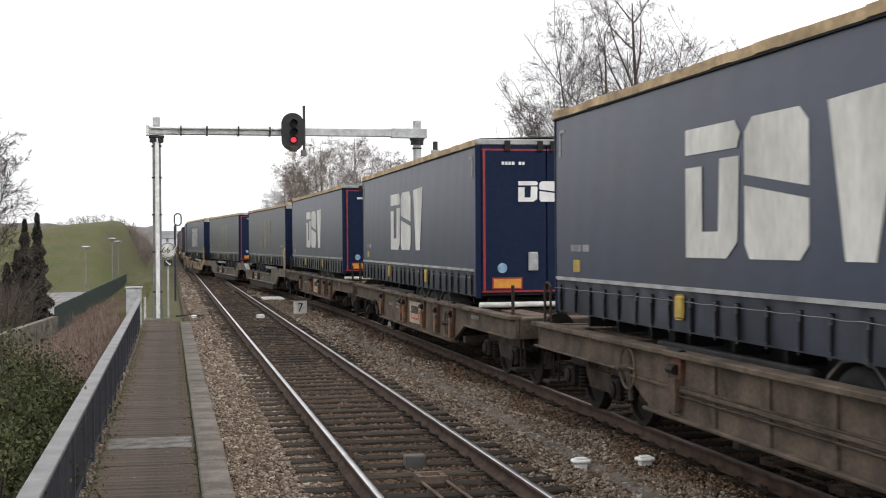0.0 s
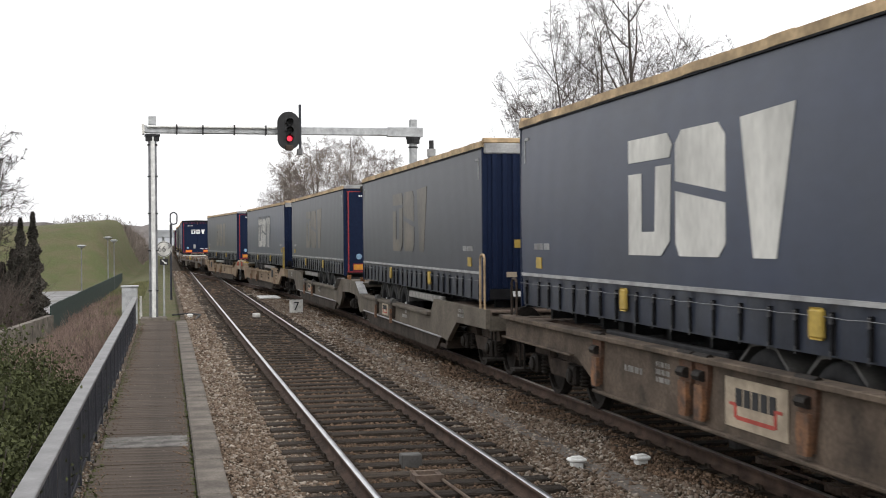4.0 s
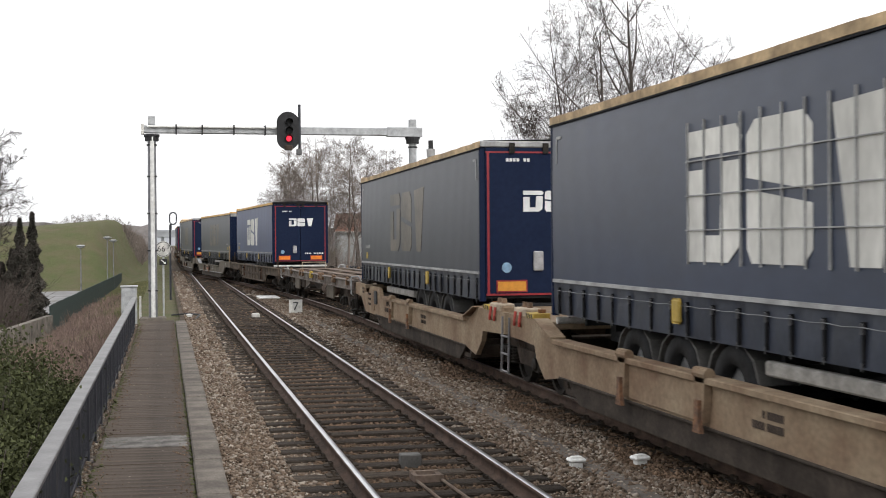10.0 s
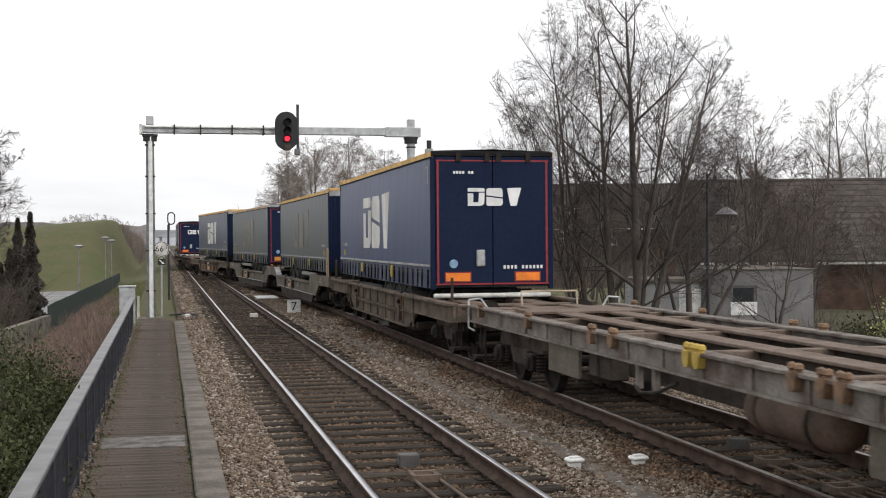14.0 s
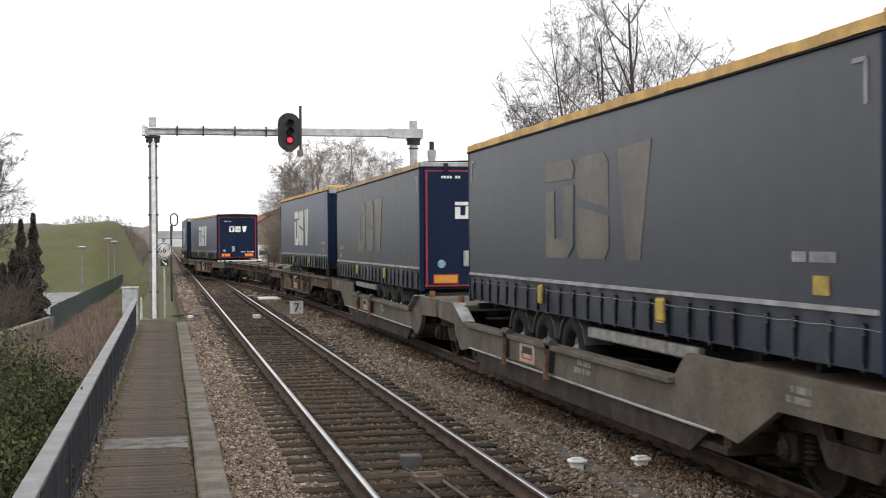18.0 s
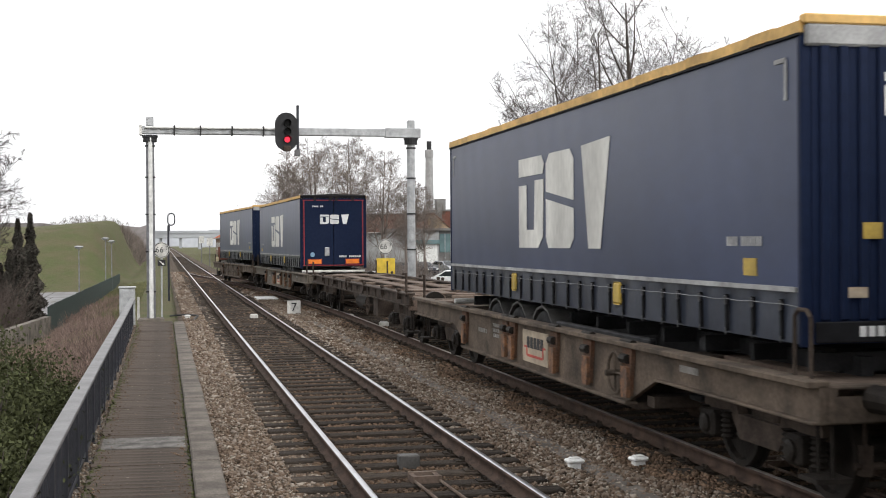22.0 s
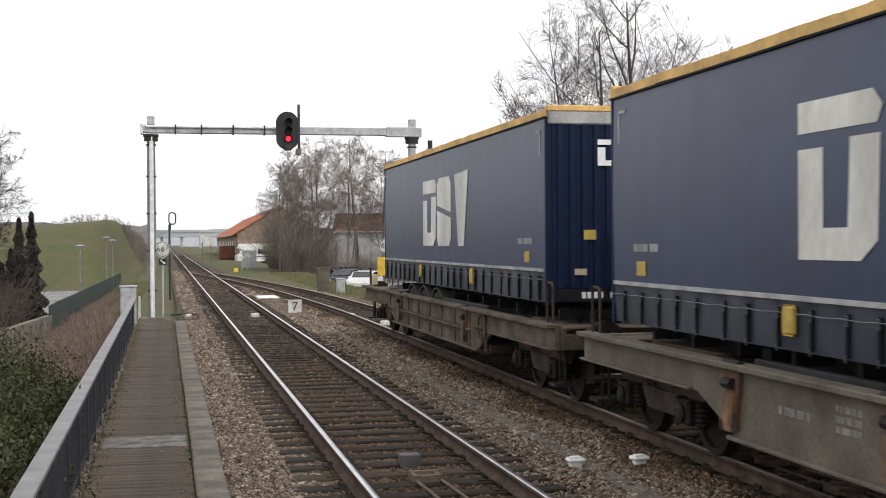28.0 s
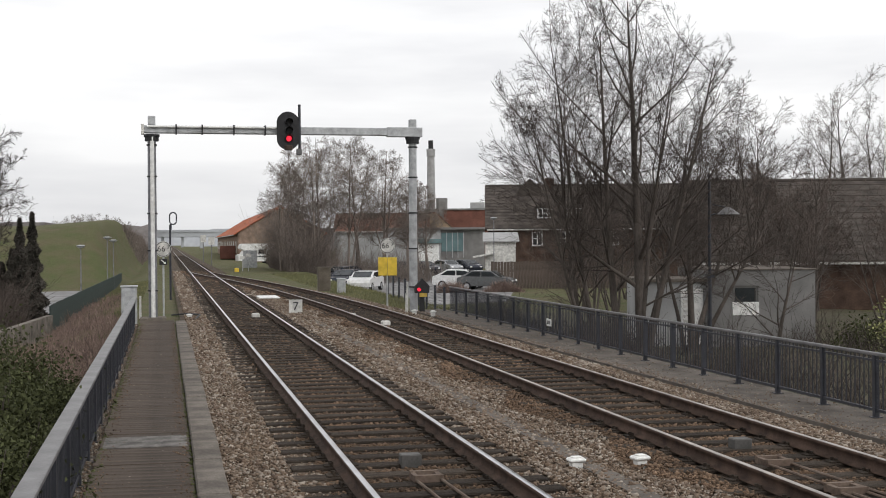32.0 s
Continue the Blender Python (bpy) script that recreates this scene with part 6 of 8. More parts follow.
for x, y in ((2.62, 12.95), (6.5, 12.9), (6.45, 11.3)):
    o = tagged(empty("track_magnet"), "flat rusty steel frame bolted between the rails", "track magnet", "track magnets")
    part("frame", boxes((x - 0.15, x + 0.15, y - 0.16, y - 0.10, -0.17, -0.09), (x - 0.15, x + 0.15, y + 0.10, y + 0.16, -0.17, -0.09), (x - 0.15, x - 0.10, y - 0.1, y + 0.1, -0.17, -0.10), (x + 0.10, x + 0.15, y - 0.1, y + 0.1, -0.17, -0.10)), M_DECK, o)
    part("cable", rods(((x - 0.13, y - 0.12, -0.14), (x + 0.02, y - 4.0, -0.15), 0.016), ((x + 0.13, y - 0.12, -0.14), (x + 0.3, y - 4.0, -0.15), 0.016), n=6), M_DECK, o)
for x, y in ((5.95, 41.6), (6.35, 37.3), (2.9, 42.6)):
    o = tagged(link("balise_block", boxes((x - 0.13, x + 0.13, y - 0.12, y + 0.12, -0.2, -0.05), bevel=0.03), M_OFFWHITE), "pale block lying on the sleepers", "track box", "pale blocks")
o = tagged(link("concrete_trough", boxes((4.42, 4.66, -10, 40, -0.3, -0.160)), M_PAVE), "flat grey cable trough lid between the tracks", "cable trough")
o = tagged(link("wire_cable", bent([(0.9, 41.5, -0.16), (1.1, 43.2, -0.1), (0.75, 44.4, -0.12), (0.2, 45.2, -0.2)], 0.03), M_BLACK), "black cable lying on the stones", "cable")
for x, y, w, h, lab in ((-1.18, 43.2, 0.5, 1.1, "narrow pale metal trackside cabinet"), (8.72, 136, 1.45, 1.6, "pale grey metal cabinet on the verge"), (8.5, 70, 0.68, 1.1, "grey-green metal cabinet beside the fence"), (9.05, 67, 0.4, 0.55, "low pale metal box beside the fence")):
    c_ = tagged(empty("trackside_cabinet"), lab, "cabinet", "trackside cabinets")
    part("body", boxes((x - w / 2, x + w / 2, y - 0.25, y + 0.25, -0.75, -0.25 + h), bevel=0.02), M_GALV if w != 0.68 else M_WAGON_GREY, c_)
    part("lid", boxes((x - w / 2 - 0.03, x + w / 2 + 0.03, y - 0.28, y + 0.28, -0.25 + h, -0.2 + h), bevel=0.01), M_GALV if w != 0.68 else M_WAGON_GREY, c_)
    part("door", boxes((x - w / 2 + 0.05, x + w / 2 - 0.05, y - 0.265, y - 0.25, -0.2, -0.32 + h)), M_GALV if w != 0.68 else M_WAGON_GREY, c_)
for x, y, z in ((8.9, 47.4, 0.75), (8.2, 43.8, 0.5), (-0.9, 47.0, 0.4)):
    s_ = tagged(link("marker_stake", rods(((x, y, -0.6), (x, y, z), 0.05, 0.04), n=8), M_OFFWHITE), "short white marker stake in the verge", "stake", "marker stakes")


def lamp_post(x, y, h, foot, label, hat=True):
    lp = tagged(empty("street_lamp"), label, "street lamp", "street lamps")
    part("pole", rods(((x, y, foot), (x, y, h), 0.06 if hat else 0.045, 0.045 if hat else 0.03), n=10), M_FENCE if hat else M_MAST, lp)
    if hat:
        part("arm", rods(((x, y, h - 1.25), (x + 0.5, y - 0.08, h - 1.1), 0.025), ((x, y, h - 0.9), (x + 0.45, y - 0.08, h - 1.0), 0.02), n=6), M_FENCE, lp)
        bm = rods(((x + 0.55, y - 0.1, h - 1.22), (x + 0.55, y - 0.1, h - 1.0), 0.36, 0.06), n=20)
        part("shade", bm, M_FENCE_TOP, lp)
        part("bracket", boxes((x - 0.12, x + 0.12, y - 0.1, y + 0.1, 1.15, 1.25)), M_FENCE, lp)
    else:
        part("head", rods(((x, y, h), (x, y, h + 0.14), 0.13, 0.30), ((x, y, h + 0.14), (x, y, h + 0.20), 0.30, 0.12), n=14), M_GALV, lp)
    return lp


lamp_post(15.82, 35.45, 4.25, -1.6, "dark slim street lamp with a flat cone shade")
lamp_post(-5.19, 83, 2.0, -1.6, "pale slim street lamp on the slope", False)
lamp_post(-4.01, 93, 2.55, -1.5, "pale slim street lamp on the slope", False)
lamp_post(-3.75, 97, 2.35, -1.2, "pale slim street lamp on the slope", False)
lamp_post(24.9, 96, 3.9, -1.4, "pale slim street lamp by the houses", False)
# ---------------------------------------------------------------- trees
def tubes(p0, p1, r0, r1, n):
    """Tapered tubes for many segments at once: vertices and quads."""
    p0, p1 = np.asarray(p0), np.asarray(p1)
    d = p1 - p0
    d /= np.maximum(np.linalg.norm(d, axis=1, keepdims=True), 1e-9)
    ref = np.where(np.abs(d[:, 2:3]) > 0.9, np.array([[1.0, 0, 0]]), np.array([[0, 0, 1.0]]))
    u = np.cross(d, ref)
    u /= np.linalg.norm(u, axis=1, keepdims=True)
    w = np.cross(d, u)
    a = 2 * np.pi * np.arange(n) / n
    ring = u[:, None] * np.cos(a)[None, :, None] + w[:, None] * np.sin(a)[None, :, None]
    v = np.concatenate([p0[:, None] + ring * np.asarray(r0)[:, None, None], p1[:, None] + ring * np.asarray(r1)[:, None, None]], 1)
    k = np.arange(n)
    q = np.stack([k, (k + 1) % n, n + (k + 1) % n, n + k], 1)
    f = (np.arange(len(p0))[:, None, None] * 2 * n + q[None]).reshape(-1, 4)
    return v.reshape(-1, 3), f


def unit(a):
    return a / np.maximum(np.linalg.norm(a, axis=-1, keepdims=True), 1e-9)


def room(p, d, env):
    """How far it is from p along d to the rounded outline of the crown: env is its middle and its three radii."""
    e = (p - np.array(env[:3])) / np.array(env[3:])
    g = d / np.array(env[3:])
    a, b, c = (g * g).sum(1), (e * g).sum(1), (e * e).sum(1) - 1
    q = b * b - a * c
    return np.where(c < 0, (-b + np.sqrt(np.maximum(q, 0))) / a, 0.0)


def grow(rng, p, d, length, r, plan, env=None):
    """All branches, level by level. plan: pieces, children, angle, length ratio, wander, lift of each level."""
    out = []
    for level, (pieces, children, angle, ratio, wander, lift) in enumerate(plan):
        pts, segs = [p], []
        for i in range(pieces):
            d = unit(d + rng.normal(0, wander, d.shape) + np.array([0, 0, lift]))
            q = pts[-1] + d * (length / pieces)[:, None]
            segs.append((pts[-1], q, r * (1 - 0.9 * i / pieces), r * (1 - 0.9 * (i + 1) / pieces)))
            pts.append(q)
        out.append([np.concatenate(c) for c in zip(*segs)])
        if not children:
            break
        pts = np.stack(pts)
        n = len(length)
        start = 0.22 if level == 0 else 0.14
        u = start + (1 - start) * (np.arange(children)[None] + rng.random((n, children))) / children
        k = np.minimum(pieces - 1, (u * pieces).astype(int))
        row = np.arange(n)[:, None]
        a, b = pts[k, row], pts[k + 1, row]
        at = (a + (b - a) * (u * pieces - k)[..., None]).reshape(-1, 3)
        along = unit((b - a).reshape(-1, 3))
        side = unit(np.cross(along, rng.normal(0, 1, along.shape)))
        t = np.radians(angle) * rng.uniform(0.65, 1.3, len(at))[:, None]
        d = along * np.cos(t) + side * np.sin(t)
        length = (np.repeat(length[:, None], children, 1) * ratio * rng.uniform(0.6, 1.25, u.shape) * (1.12 - 0.55 * u)).ravel()
        r = (np.repeat(r[:, None], children, 1) * (1 - 0.75 * u) * 0.48).ravel()
        p = at
        if env:
            fit = room(p, d, env) * rng.uniform(0.75, 1.12, len(p))
            keep = fit > 0.12
            p, d, length, r = p[keep], d[keep], np.minimum(length, fit)[keep], r[keep]
    return out


def bare_tree(label, base, stems, plan, seed, radius, bark=None, twig=None, thin=1.0, group="bare trees", env=None):
    """A leafless tree. stems: direction, length, offset and thickness of each trunk."""
    rng = np.random.default_rng(seed)
    t = tagged(empty("tree"), label, "tree", group)
    p = np.array([[base[0] + o[0], base[1] + o[1], base[2]] for d, l, o, k in stems], float)
    d = unit(np.array([d for d, l, o, k in stems], float))
    out = grow(rng, p, d, np.array([l for d_, l, o, k in stems], float), np.array([radius * k for d_, l, o, k in stems]), plan, env)
    for name, levels, n, mat, lo in (("trunk", out[:2], 6, bark or M_BARK, 0.01), ("crown", out[2:], 3, twig or M_TWIG, 0.006 * thin)):
        if not levels:
            continue
        a, b, ra, rb = [np.concatenate(c) for c in zip(*levels)]
        v, f = tubes(a, b, np.maximum(ra, lo), np.maximum(rb, lo * 0.7), n)
        ob = sheet(name, v, f, mat)
        ob.parent = t
    return t


def fan(rng, n, length, lean, spread):
    """n stems that open out from one root."""
    rows = []
    for i in range(n):
        a = 2 * math.pi * (i + rng.random() * 0.6) / n
        q = lean * (0.25 + 0.75 * (i % 3) / 2) * rng.uniform(0.8, 1.2)
        rows.append(((q * math.cos(a), q * math.sin(a), 1), length * rng.uniform(0.85, 1.05) * (1 - 0.35 * q), (spread * math.cos(a) * rng.random(), spread * math.sin(a) * rng.random()), rng.uniform(0.65, 1.0)))
    return rows


pick = random.Random(77)
# the large bare tree behind the fence: several stems from one root
PLAN_BIG = [(9, 14, 48, 0.56, 0.02, 0.006), (7, 10, 42, 0.44, 0.06, 0.045), (4, 7, 40, 0.54, 0.06, 0.02), (2, 3, 36, 0.62, 0.08, 0.0), (1, 0, 32, 0.5, 0.08, 0.0)]
bare_tree("tall many-stemmed bare tree with dense dark twigs", (12.65, 34.5, -1.5),
          [((0.0, 0, 1), 10.6, (0.65, 0), 1.15), ((-0.05, 0.1, 1), 9.8, (0.1, 0.2), 0.85), ((0.17, -0.05, 1), 9.2, (0.75, 0), 0.7), ((-0.15, 0, 1), 9.6, (-0.4, 0.5), 0.6), ((-0.10, 0.2, 1), 8.6, (-0.8, 0.6), 0.6), ((0.34, 0.1, 1), 8.2, (0.7, 0.4), 0.6), ((-0.38, -0.1, 1), 7.6, (-0.6, 0.3), 0.5), ((0.07, -0.2, 1), 8.8, (0.4, -0.3), 0.55)],
          PLAN_BIG, 11, 0.155, thin=0.62, env=(12.75, 34.6, 4.2, 4.3, 4.0, 5.5))
PLAN_SLIM = [(8, 11, 50, 0.5, 0.03, 0.0), (6, 8, 42, 0.5, 0.05, 0.0), (4, 6, 38, 0.56, 0.06, 0.0), (2, 3, 34, 0.6, 0.07, 0.0), (1, 0, 30, 0.5, 0.07, 0.0)]
bare_tree("broad bare tree with arching dark twigs beside the garage", (16.3, 38.0, -1.5), [((0.05, 0, 1), 6.8, (0, 0), 1), ((0.30, 0.05, 1), 6.4, (0.1, 0.2), 0.8), ((0.55, 0, 1), 5.6, (0.2, 0.1), 0.7), ((-0.2, 0.1, 1), 5.6, (-0.1, 0.1), 0.6)], PLAN_SLIM, 12, 0.13, thin=0.8, env=(17.7, 38.0, 3.2, 2.9, 2.6, 3.1))
bare_tree("small bare tree with spreading branches before the garage", (17.2, 34.1, -1.6), [((0.02, 0, 1), 3.6, (0, 0), 1)], [(5, 10, 50, 0.66, 0.05, 0.01), (5, 6, 38, 0.5, 0.07, 0.03), (3, 5, 38, 0.5, 0.1, 0.02), (1, 0, 40, 0.5, 0.12, 0)], 13, 0.085)
PLAN_MID = [(6, 11, 38, 0.42, 0.03, 0.015), (5, 7, 40, 0.5, 0.06, 0.02), (3, 6, 42, 0.58, 0.1, 0.015), (1, 3, 40, 0.6, 0.1, 0.0), (1, 0, 40, 0.5, 0.1, 0.0)]
for k, (x, y, h, r) in enumerate(((19.5, 45, 7.0, 0.12), (23.5, 48, 8.2, 0.14), (28, 56, 8.5, 0.15), (31.5, 58, 7.5, 0.13), (25.5, 52, 7.8, 0.12), (37.5, 68, 10.6, 0.17), (40.5, 70, 11.6, 0.18), (43.5, 72, 10.8, 0.17), (47, 74, 10.2, 0.17))):
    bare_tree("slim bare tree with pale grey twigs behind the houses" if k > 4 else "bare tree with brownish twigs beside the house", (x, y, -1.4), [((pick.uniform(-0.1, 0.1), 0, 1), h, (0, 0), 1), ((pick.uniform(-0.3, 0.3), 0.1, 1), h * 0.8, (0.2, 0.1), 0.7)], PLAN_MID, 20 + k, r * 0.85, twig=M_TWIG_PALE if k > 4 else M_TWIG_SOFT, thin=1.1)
PLAN_LOW = [(6, 9, 40, 0.45, 0.03, 0.015), (4, 7, 42, 0.5, 0.06, 0.02), (2, 6, 44, 0.58, 0.1, 0.01), (1, 0, 40, 0.6, 0.1, 0.0)]
for k, (x, y, h) in enumerate(((18.2, 43.5, 5.2), (21.3, 46.5, 6.2), (24.5, 45.5, 5.6), (27.0, 50.0, 6.6), (29.5, 48.5, 6.0), (16.0, 47.0, 5.0), (17.2, 50.0, 6.6), (19.2, 53.0, 6.8), (22.6, 43.0, 5.0), (20.5, 62.0, 6.2), (24.0, 66.0, 6.4), (27.5, 74.0, 6.4), (33.0, 52.0, 6.0))):
    bare_tree("low bare garden tree with dense brown twigs", (x, y, -1.5), fan(pick, 4, h, 0.45, 0.3), PLAN_LOW, 160 + k, 0.055, twig=M_TWIG_SOFT, thin=0.9, group="garden trees")
# row of trees along the far side of the line
PLAN_ROW = [(6, 13, 54, 0.52, 0.03, 0.01), (4, 8, 46, 0.55, 0.06, 0.01), (2, 7, 46, 0.62, 0.1, 0.0), (1, 3, 44, 0.62, 0.1, 0.0), (1, 0, 40, 0.5, 0.1, 0.0)]
k = 0
for x, y, h, r in ((10.4, 118, 8.6, 1.9), (11.6, 124, 10.6, 2.4), (12.6, 130, 12.2, 2.8), (13.6, 119, 12.0, 2.8), (15.0, 126, 13.4, 3.0), (16.6, 118, 12.9, 3.0), (18.4, 124, 12.8, 2.8), (19.6, 116, 11.4, 2.6), (21.0, 123, 10.6, 2.3), (14.0, 138, 12.6, 2.8), (22.4, 119, 9.0, 1.9), (23.8, 122, 8.8, 1.8), (25.3, 124, 8.2, 1.7)):
    k += 1
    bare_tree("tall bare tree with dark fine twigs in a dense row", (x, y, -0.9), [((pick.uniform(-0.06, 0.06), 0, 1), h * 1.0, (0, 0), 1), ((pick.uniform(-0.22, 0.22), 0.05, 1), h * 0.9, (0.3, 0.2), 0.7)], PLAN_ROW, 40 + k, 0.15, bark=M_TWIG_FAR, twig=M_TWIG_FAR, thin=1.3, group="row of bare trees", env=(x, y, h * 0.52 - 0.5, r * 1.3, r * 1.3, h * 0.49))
for k, (x, y, h) in enumerate(((-8.6, 57.8, 9.0), (-10.2, 62, 9.5), (-8.9, 50, 7.0))):
    bare_tree("bare tree with drooping grey twigs beside the lower road", (x, y, -1.4), [((0.05, 0, 1), h, (0, 0), 1), ((0.25, 0, 1), h * 0.8, (0.2, 0), 0.7)], PLAN_MID, 70 + k, 0.14, twig=M_TWIG, thin=1.5)


def scatter_leaves(name, n, where, size, mat, seed, parent=None, long=1.8):
    """Small bent leaves, each of two faces."""
    rng = np.random.default_rng(seed)
    c = where(rng, n)
    n = len(c)
    a = rng.normal(0, 1, (n, 3))
    a /= np.linalg.norm(a, axis=1, keepdims=True)
    b = np.cross(a, rng.normal(0, 1, (n, 3)))
    b /= np.linalg.norm(b, axis=1, keepdims=True)
    nrm = np.cross(a, b)
    s = size * rng.uniform(0.6, 1.3, (n, 1))
    v = np.stack([c - a * s * long * 0.5, c + b * s * 0.5 + nrm * s * 0.12, c + a * s * long * 0.5, c - b * s * 0.5 + nrm * s * 0.12], 1).reshape(-1, 3)
    f = (np.arange(n)[:, None, None] * 4 + np.array([[0, 1, 2], [0, 2, 3]])[None]).reshape(-1, 3)
    ob = sheet(name, v, f, mat)
    if parent:
        ob.parent = parent
    return ob


def bush(label, x, y, z, rx, ry, rz, n, size, mat, seed, stems=26, twig=None, cat="bush"):
    """A leafy bush: crooked stems and clumps of leaves with gaps between."""
    rng = np.random.default_rng(seed)
    t = tagged(empty("bush"), label, cat, "bushes")
    seg = []
    heads = []
    for _ in range(stems):
        a = rng.uniform(0, 2 * np.pi)
        q = rng.random() ** 0.5
        tip = np.array([x + rx * q * math.cos(a), y + ry * q * math.sin(a), z + rz * (1 - 0.55 * q * q) * rng.uniform(0.65, 1.1)])
        root = np.array([x + rx * 0.4 * q * math.cos(a), y + ry * 0.4 * q * math.sin(a), z])
        mid = (root + tip) / 2 + rng.normal(0, 0.12, 3)
        seg += [(root, mid, 0.03, 0.02), (mid, tip, 0.02, 0.008)]
        heads.append(tip)
        for _ in range(4):
            h = mid + (tip - mid) * rng.random() + rng.normal(0, 0.3, 3) * np.array([rx, ry, rz]) * 0.5
            seg.append((mid, h, 0.012, 0.005))
            heads.append(h)
    p0, p1, r0, r1 = zip(*seg)
    v, f = tubes(p0, p1, np.array(r0), np.array(r1), 4)
    st = sheet("branchwork", v, f, twig or M_BARK)
    st.parent = t
    heads = np.array(heads)

    def where(rng_, m):
        h = heads[rng_.integers(0, len(heads), m)]
        return h + rng_.normal(0, 1, (m, 3)) * np.array([0.22, 0.22, 0.16]) * (rx ** 0.5)
    scatter_leaves("leaves", n, where, size, mat, seed, t)
    return t


k = 0
for x, y, z, rx, ry, rz in ((-1.75, 9.5, -0.9, 0.7, 1.6, 1.15), (-1.9, 12.0, -0.95, 0.8, 1.8, 1.55), (-2.1, 14.5, -1.0, 0.9, 1.8, 1.75), (-2.4, 17.2, -1.0, 1.1, 1.9, 1.75), (-1.7, 16.0, -0.95, 0.5, 1.5, 1.2), (-3.0, 20.0, -1.1, 1.3, 2.0, 1.7), (-3.4, 13.5, -1.3, 1.0, 2.2, 2.1), (-4.0, 17.0, -1.3, 1.2, 2.2, 2.2), (-2.0, 20.5, -1.0, 0.8, 1.6, 1.2), (-4.4, 22.5, -1.4, 1.5, 2.2, 1.7), (-1.5, 19.0, -0.8, 0.4, 1.6, 0.8)):
    k += 1
    bush("dense dark green evergreen bush below the fence", x, y, z, rx, ry, rz * 1.12, 17000, 0.030, M_LEAF, 90 + k)
bush("pale yellow-green budding shrub beside the garage", 21.6, 33.5, -1.5, 1.3, 1.0, 2.6, 1600, 0.06, M_LEAF_FRESH, 120, stems=30)
bush("low dark green hedge clump behind the fence", 22.5, 37.0, -1.6, 1.6, 0.9, 1.1, 3500, 0.06, M_LEAF, 121)


def brush(label, x0, x1, y0, y1, n, h, mat, seed, name="dry_brush", thick=1.0):
    """A tangle of dry stalks and thin stems."""
    rng = np.random.default_rng(seed)
    x, y = rng.uniform(x0, x1, n), rng.uniform(y0, y1, n)
    z = np.array([ground_z(a, b) for a, b in zip(x, y)])
    d = rng.normal(0, 0.35, (n, 3))
    d[:, 2] = 1
    hh = h * rng.uniform(0.4, 1.1, n) * (0.7 + 0.5 * np.sin(x * 1.7) * np.sin(y * 0.6))
    p0 = np.stack([x, y, z - 0.05], 1)
    p1 = p0 + d * hh[:, None] * 0.55
    d2 = d + rng.normal(0, 0.4, (n, 3))
    p2 = p1 + d2 * hh[:, None] * 0.45
    side = rng.normal(0, 0.5, (n, 3))
    side[:, 2] = np.abs(side[:, 2]) + 0.3
    p3 = p1 + side * hh[:, None] * 0.4
    r = np.full(n, 0.008 * thick)
    v, f = tubes(np.concatenate([p0, p1, p1]), np.concatenate([p1, p2, p3]), np.concatenate([r * 1.3, r, r * 0.8]), np.concatenate([r, r * 0.5, r * 0.4]), 3)
    return tagged(sheet(name, v, f, mat, "stuff"), label, "brush")


brush("tangled reddish-brown dry stalks beside the fence", -5.4, -1.15, 21, 46, 6500, 0.62, M_DRY, 5)
brush("tangled reddish-brown dry stalks beside the fence", -4.3, -1.9, 44, 70, 2600, 0.5, M_DRY, 6, thick=0.9)
brush("low tangled grey-brown scrub behind the fence", 10.6, 14.5, 8, 46, 3000, 1.0, M_TWIG, 7)
brush("low tangled grey-brown scrub behind the fence", 14.5, 27, 18, 44, 2200, 1.3, M_TWIG, 8)
brush("dense brown undergrowth below the row of trees", 10.6, 14.8, 114, 135, 5200, 4.8, M_TWIG_FAR, 9, thick=1.6)
brush("thin brown undergrowth below the row of trees", 14.5, 24, 108, 132, 1500, 2.6, M_TWIG_FAR, 10, thick=2.0)
brush("bare grey-brown shrubs below the conifers", -10.5, -6.0, 48, 61, 3800, 2.2, M_TWIG_SOFT, 13, name="shrubs")
brush("brown thicket along the foot of the hill", -5.5, -3.0, 170, 300, 1800, 1.8, M_TWIG_FAR, 11, thick=3.0)


def grass_tufts(label, area, n, h, mat, seed):
    """Blades of grass: thin upright slips."""
    rng = np.random.default_rng(seed)
    x, y = area(rng, n)
    n = len(x)
    z = np.array([ground_z(a, b) for a, b in zip(x, y)])
    a = rng.uniform(0, np.pi, n)
    w = 0.012
    lean = rng.normal(0, 0.4, (n, 2))
    hh = h * rng.uniform(0.4, 1.2, n)
    v = np.stack([np.stack([x - w * np.cos(a), y - w * np.sin(a), z - 0.02], 1), np.stack([x + w * np.cos(a), y + w * np.sin(a), z - 0.02], 1), np.stack([x + lean[:, 0] * hh, y + lean[:, 1] * hh, z + hh], 1)], 1)
    f = np.arange(3 * n).reshape(-1, 3)
    return tagged(sheet("grass", v.reshape(-1, 3), f, mat, "stuff"), label, "grass")


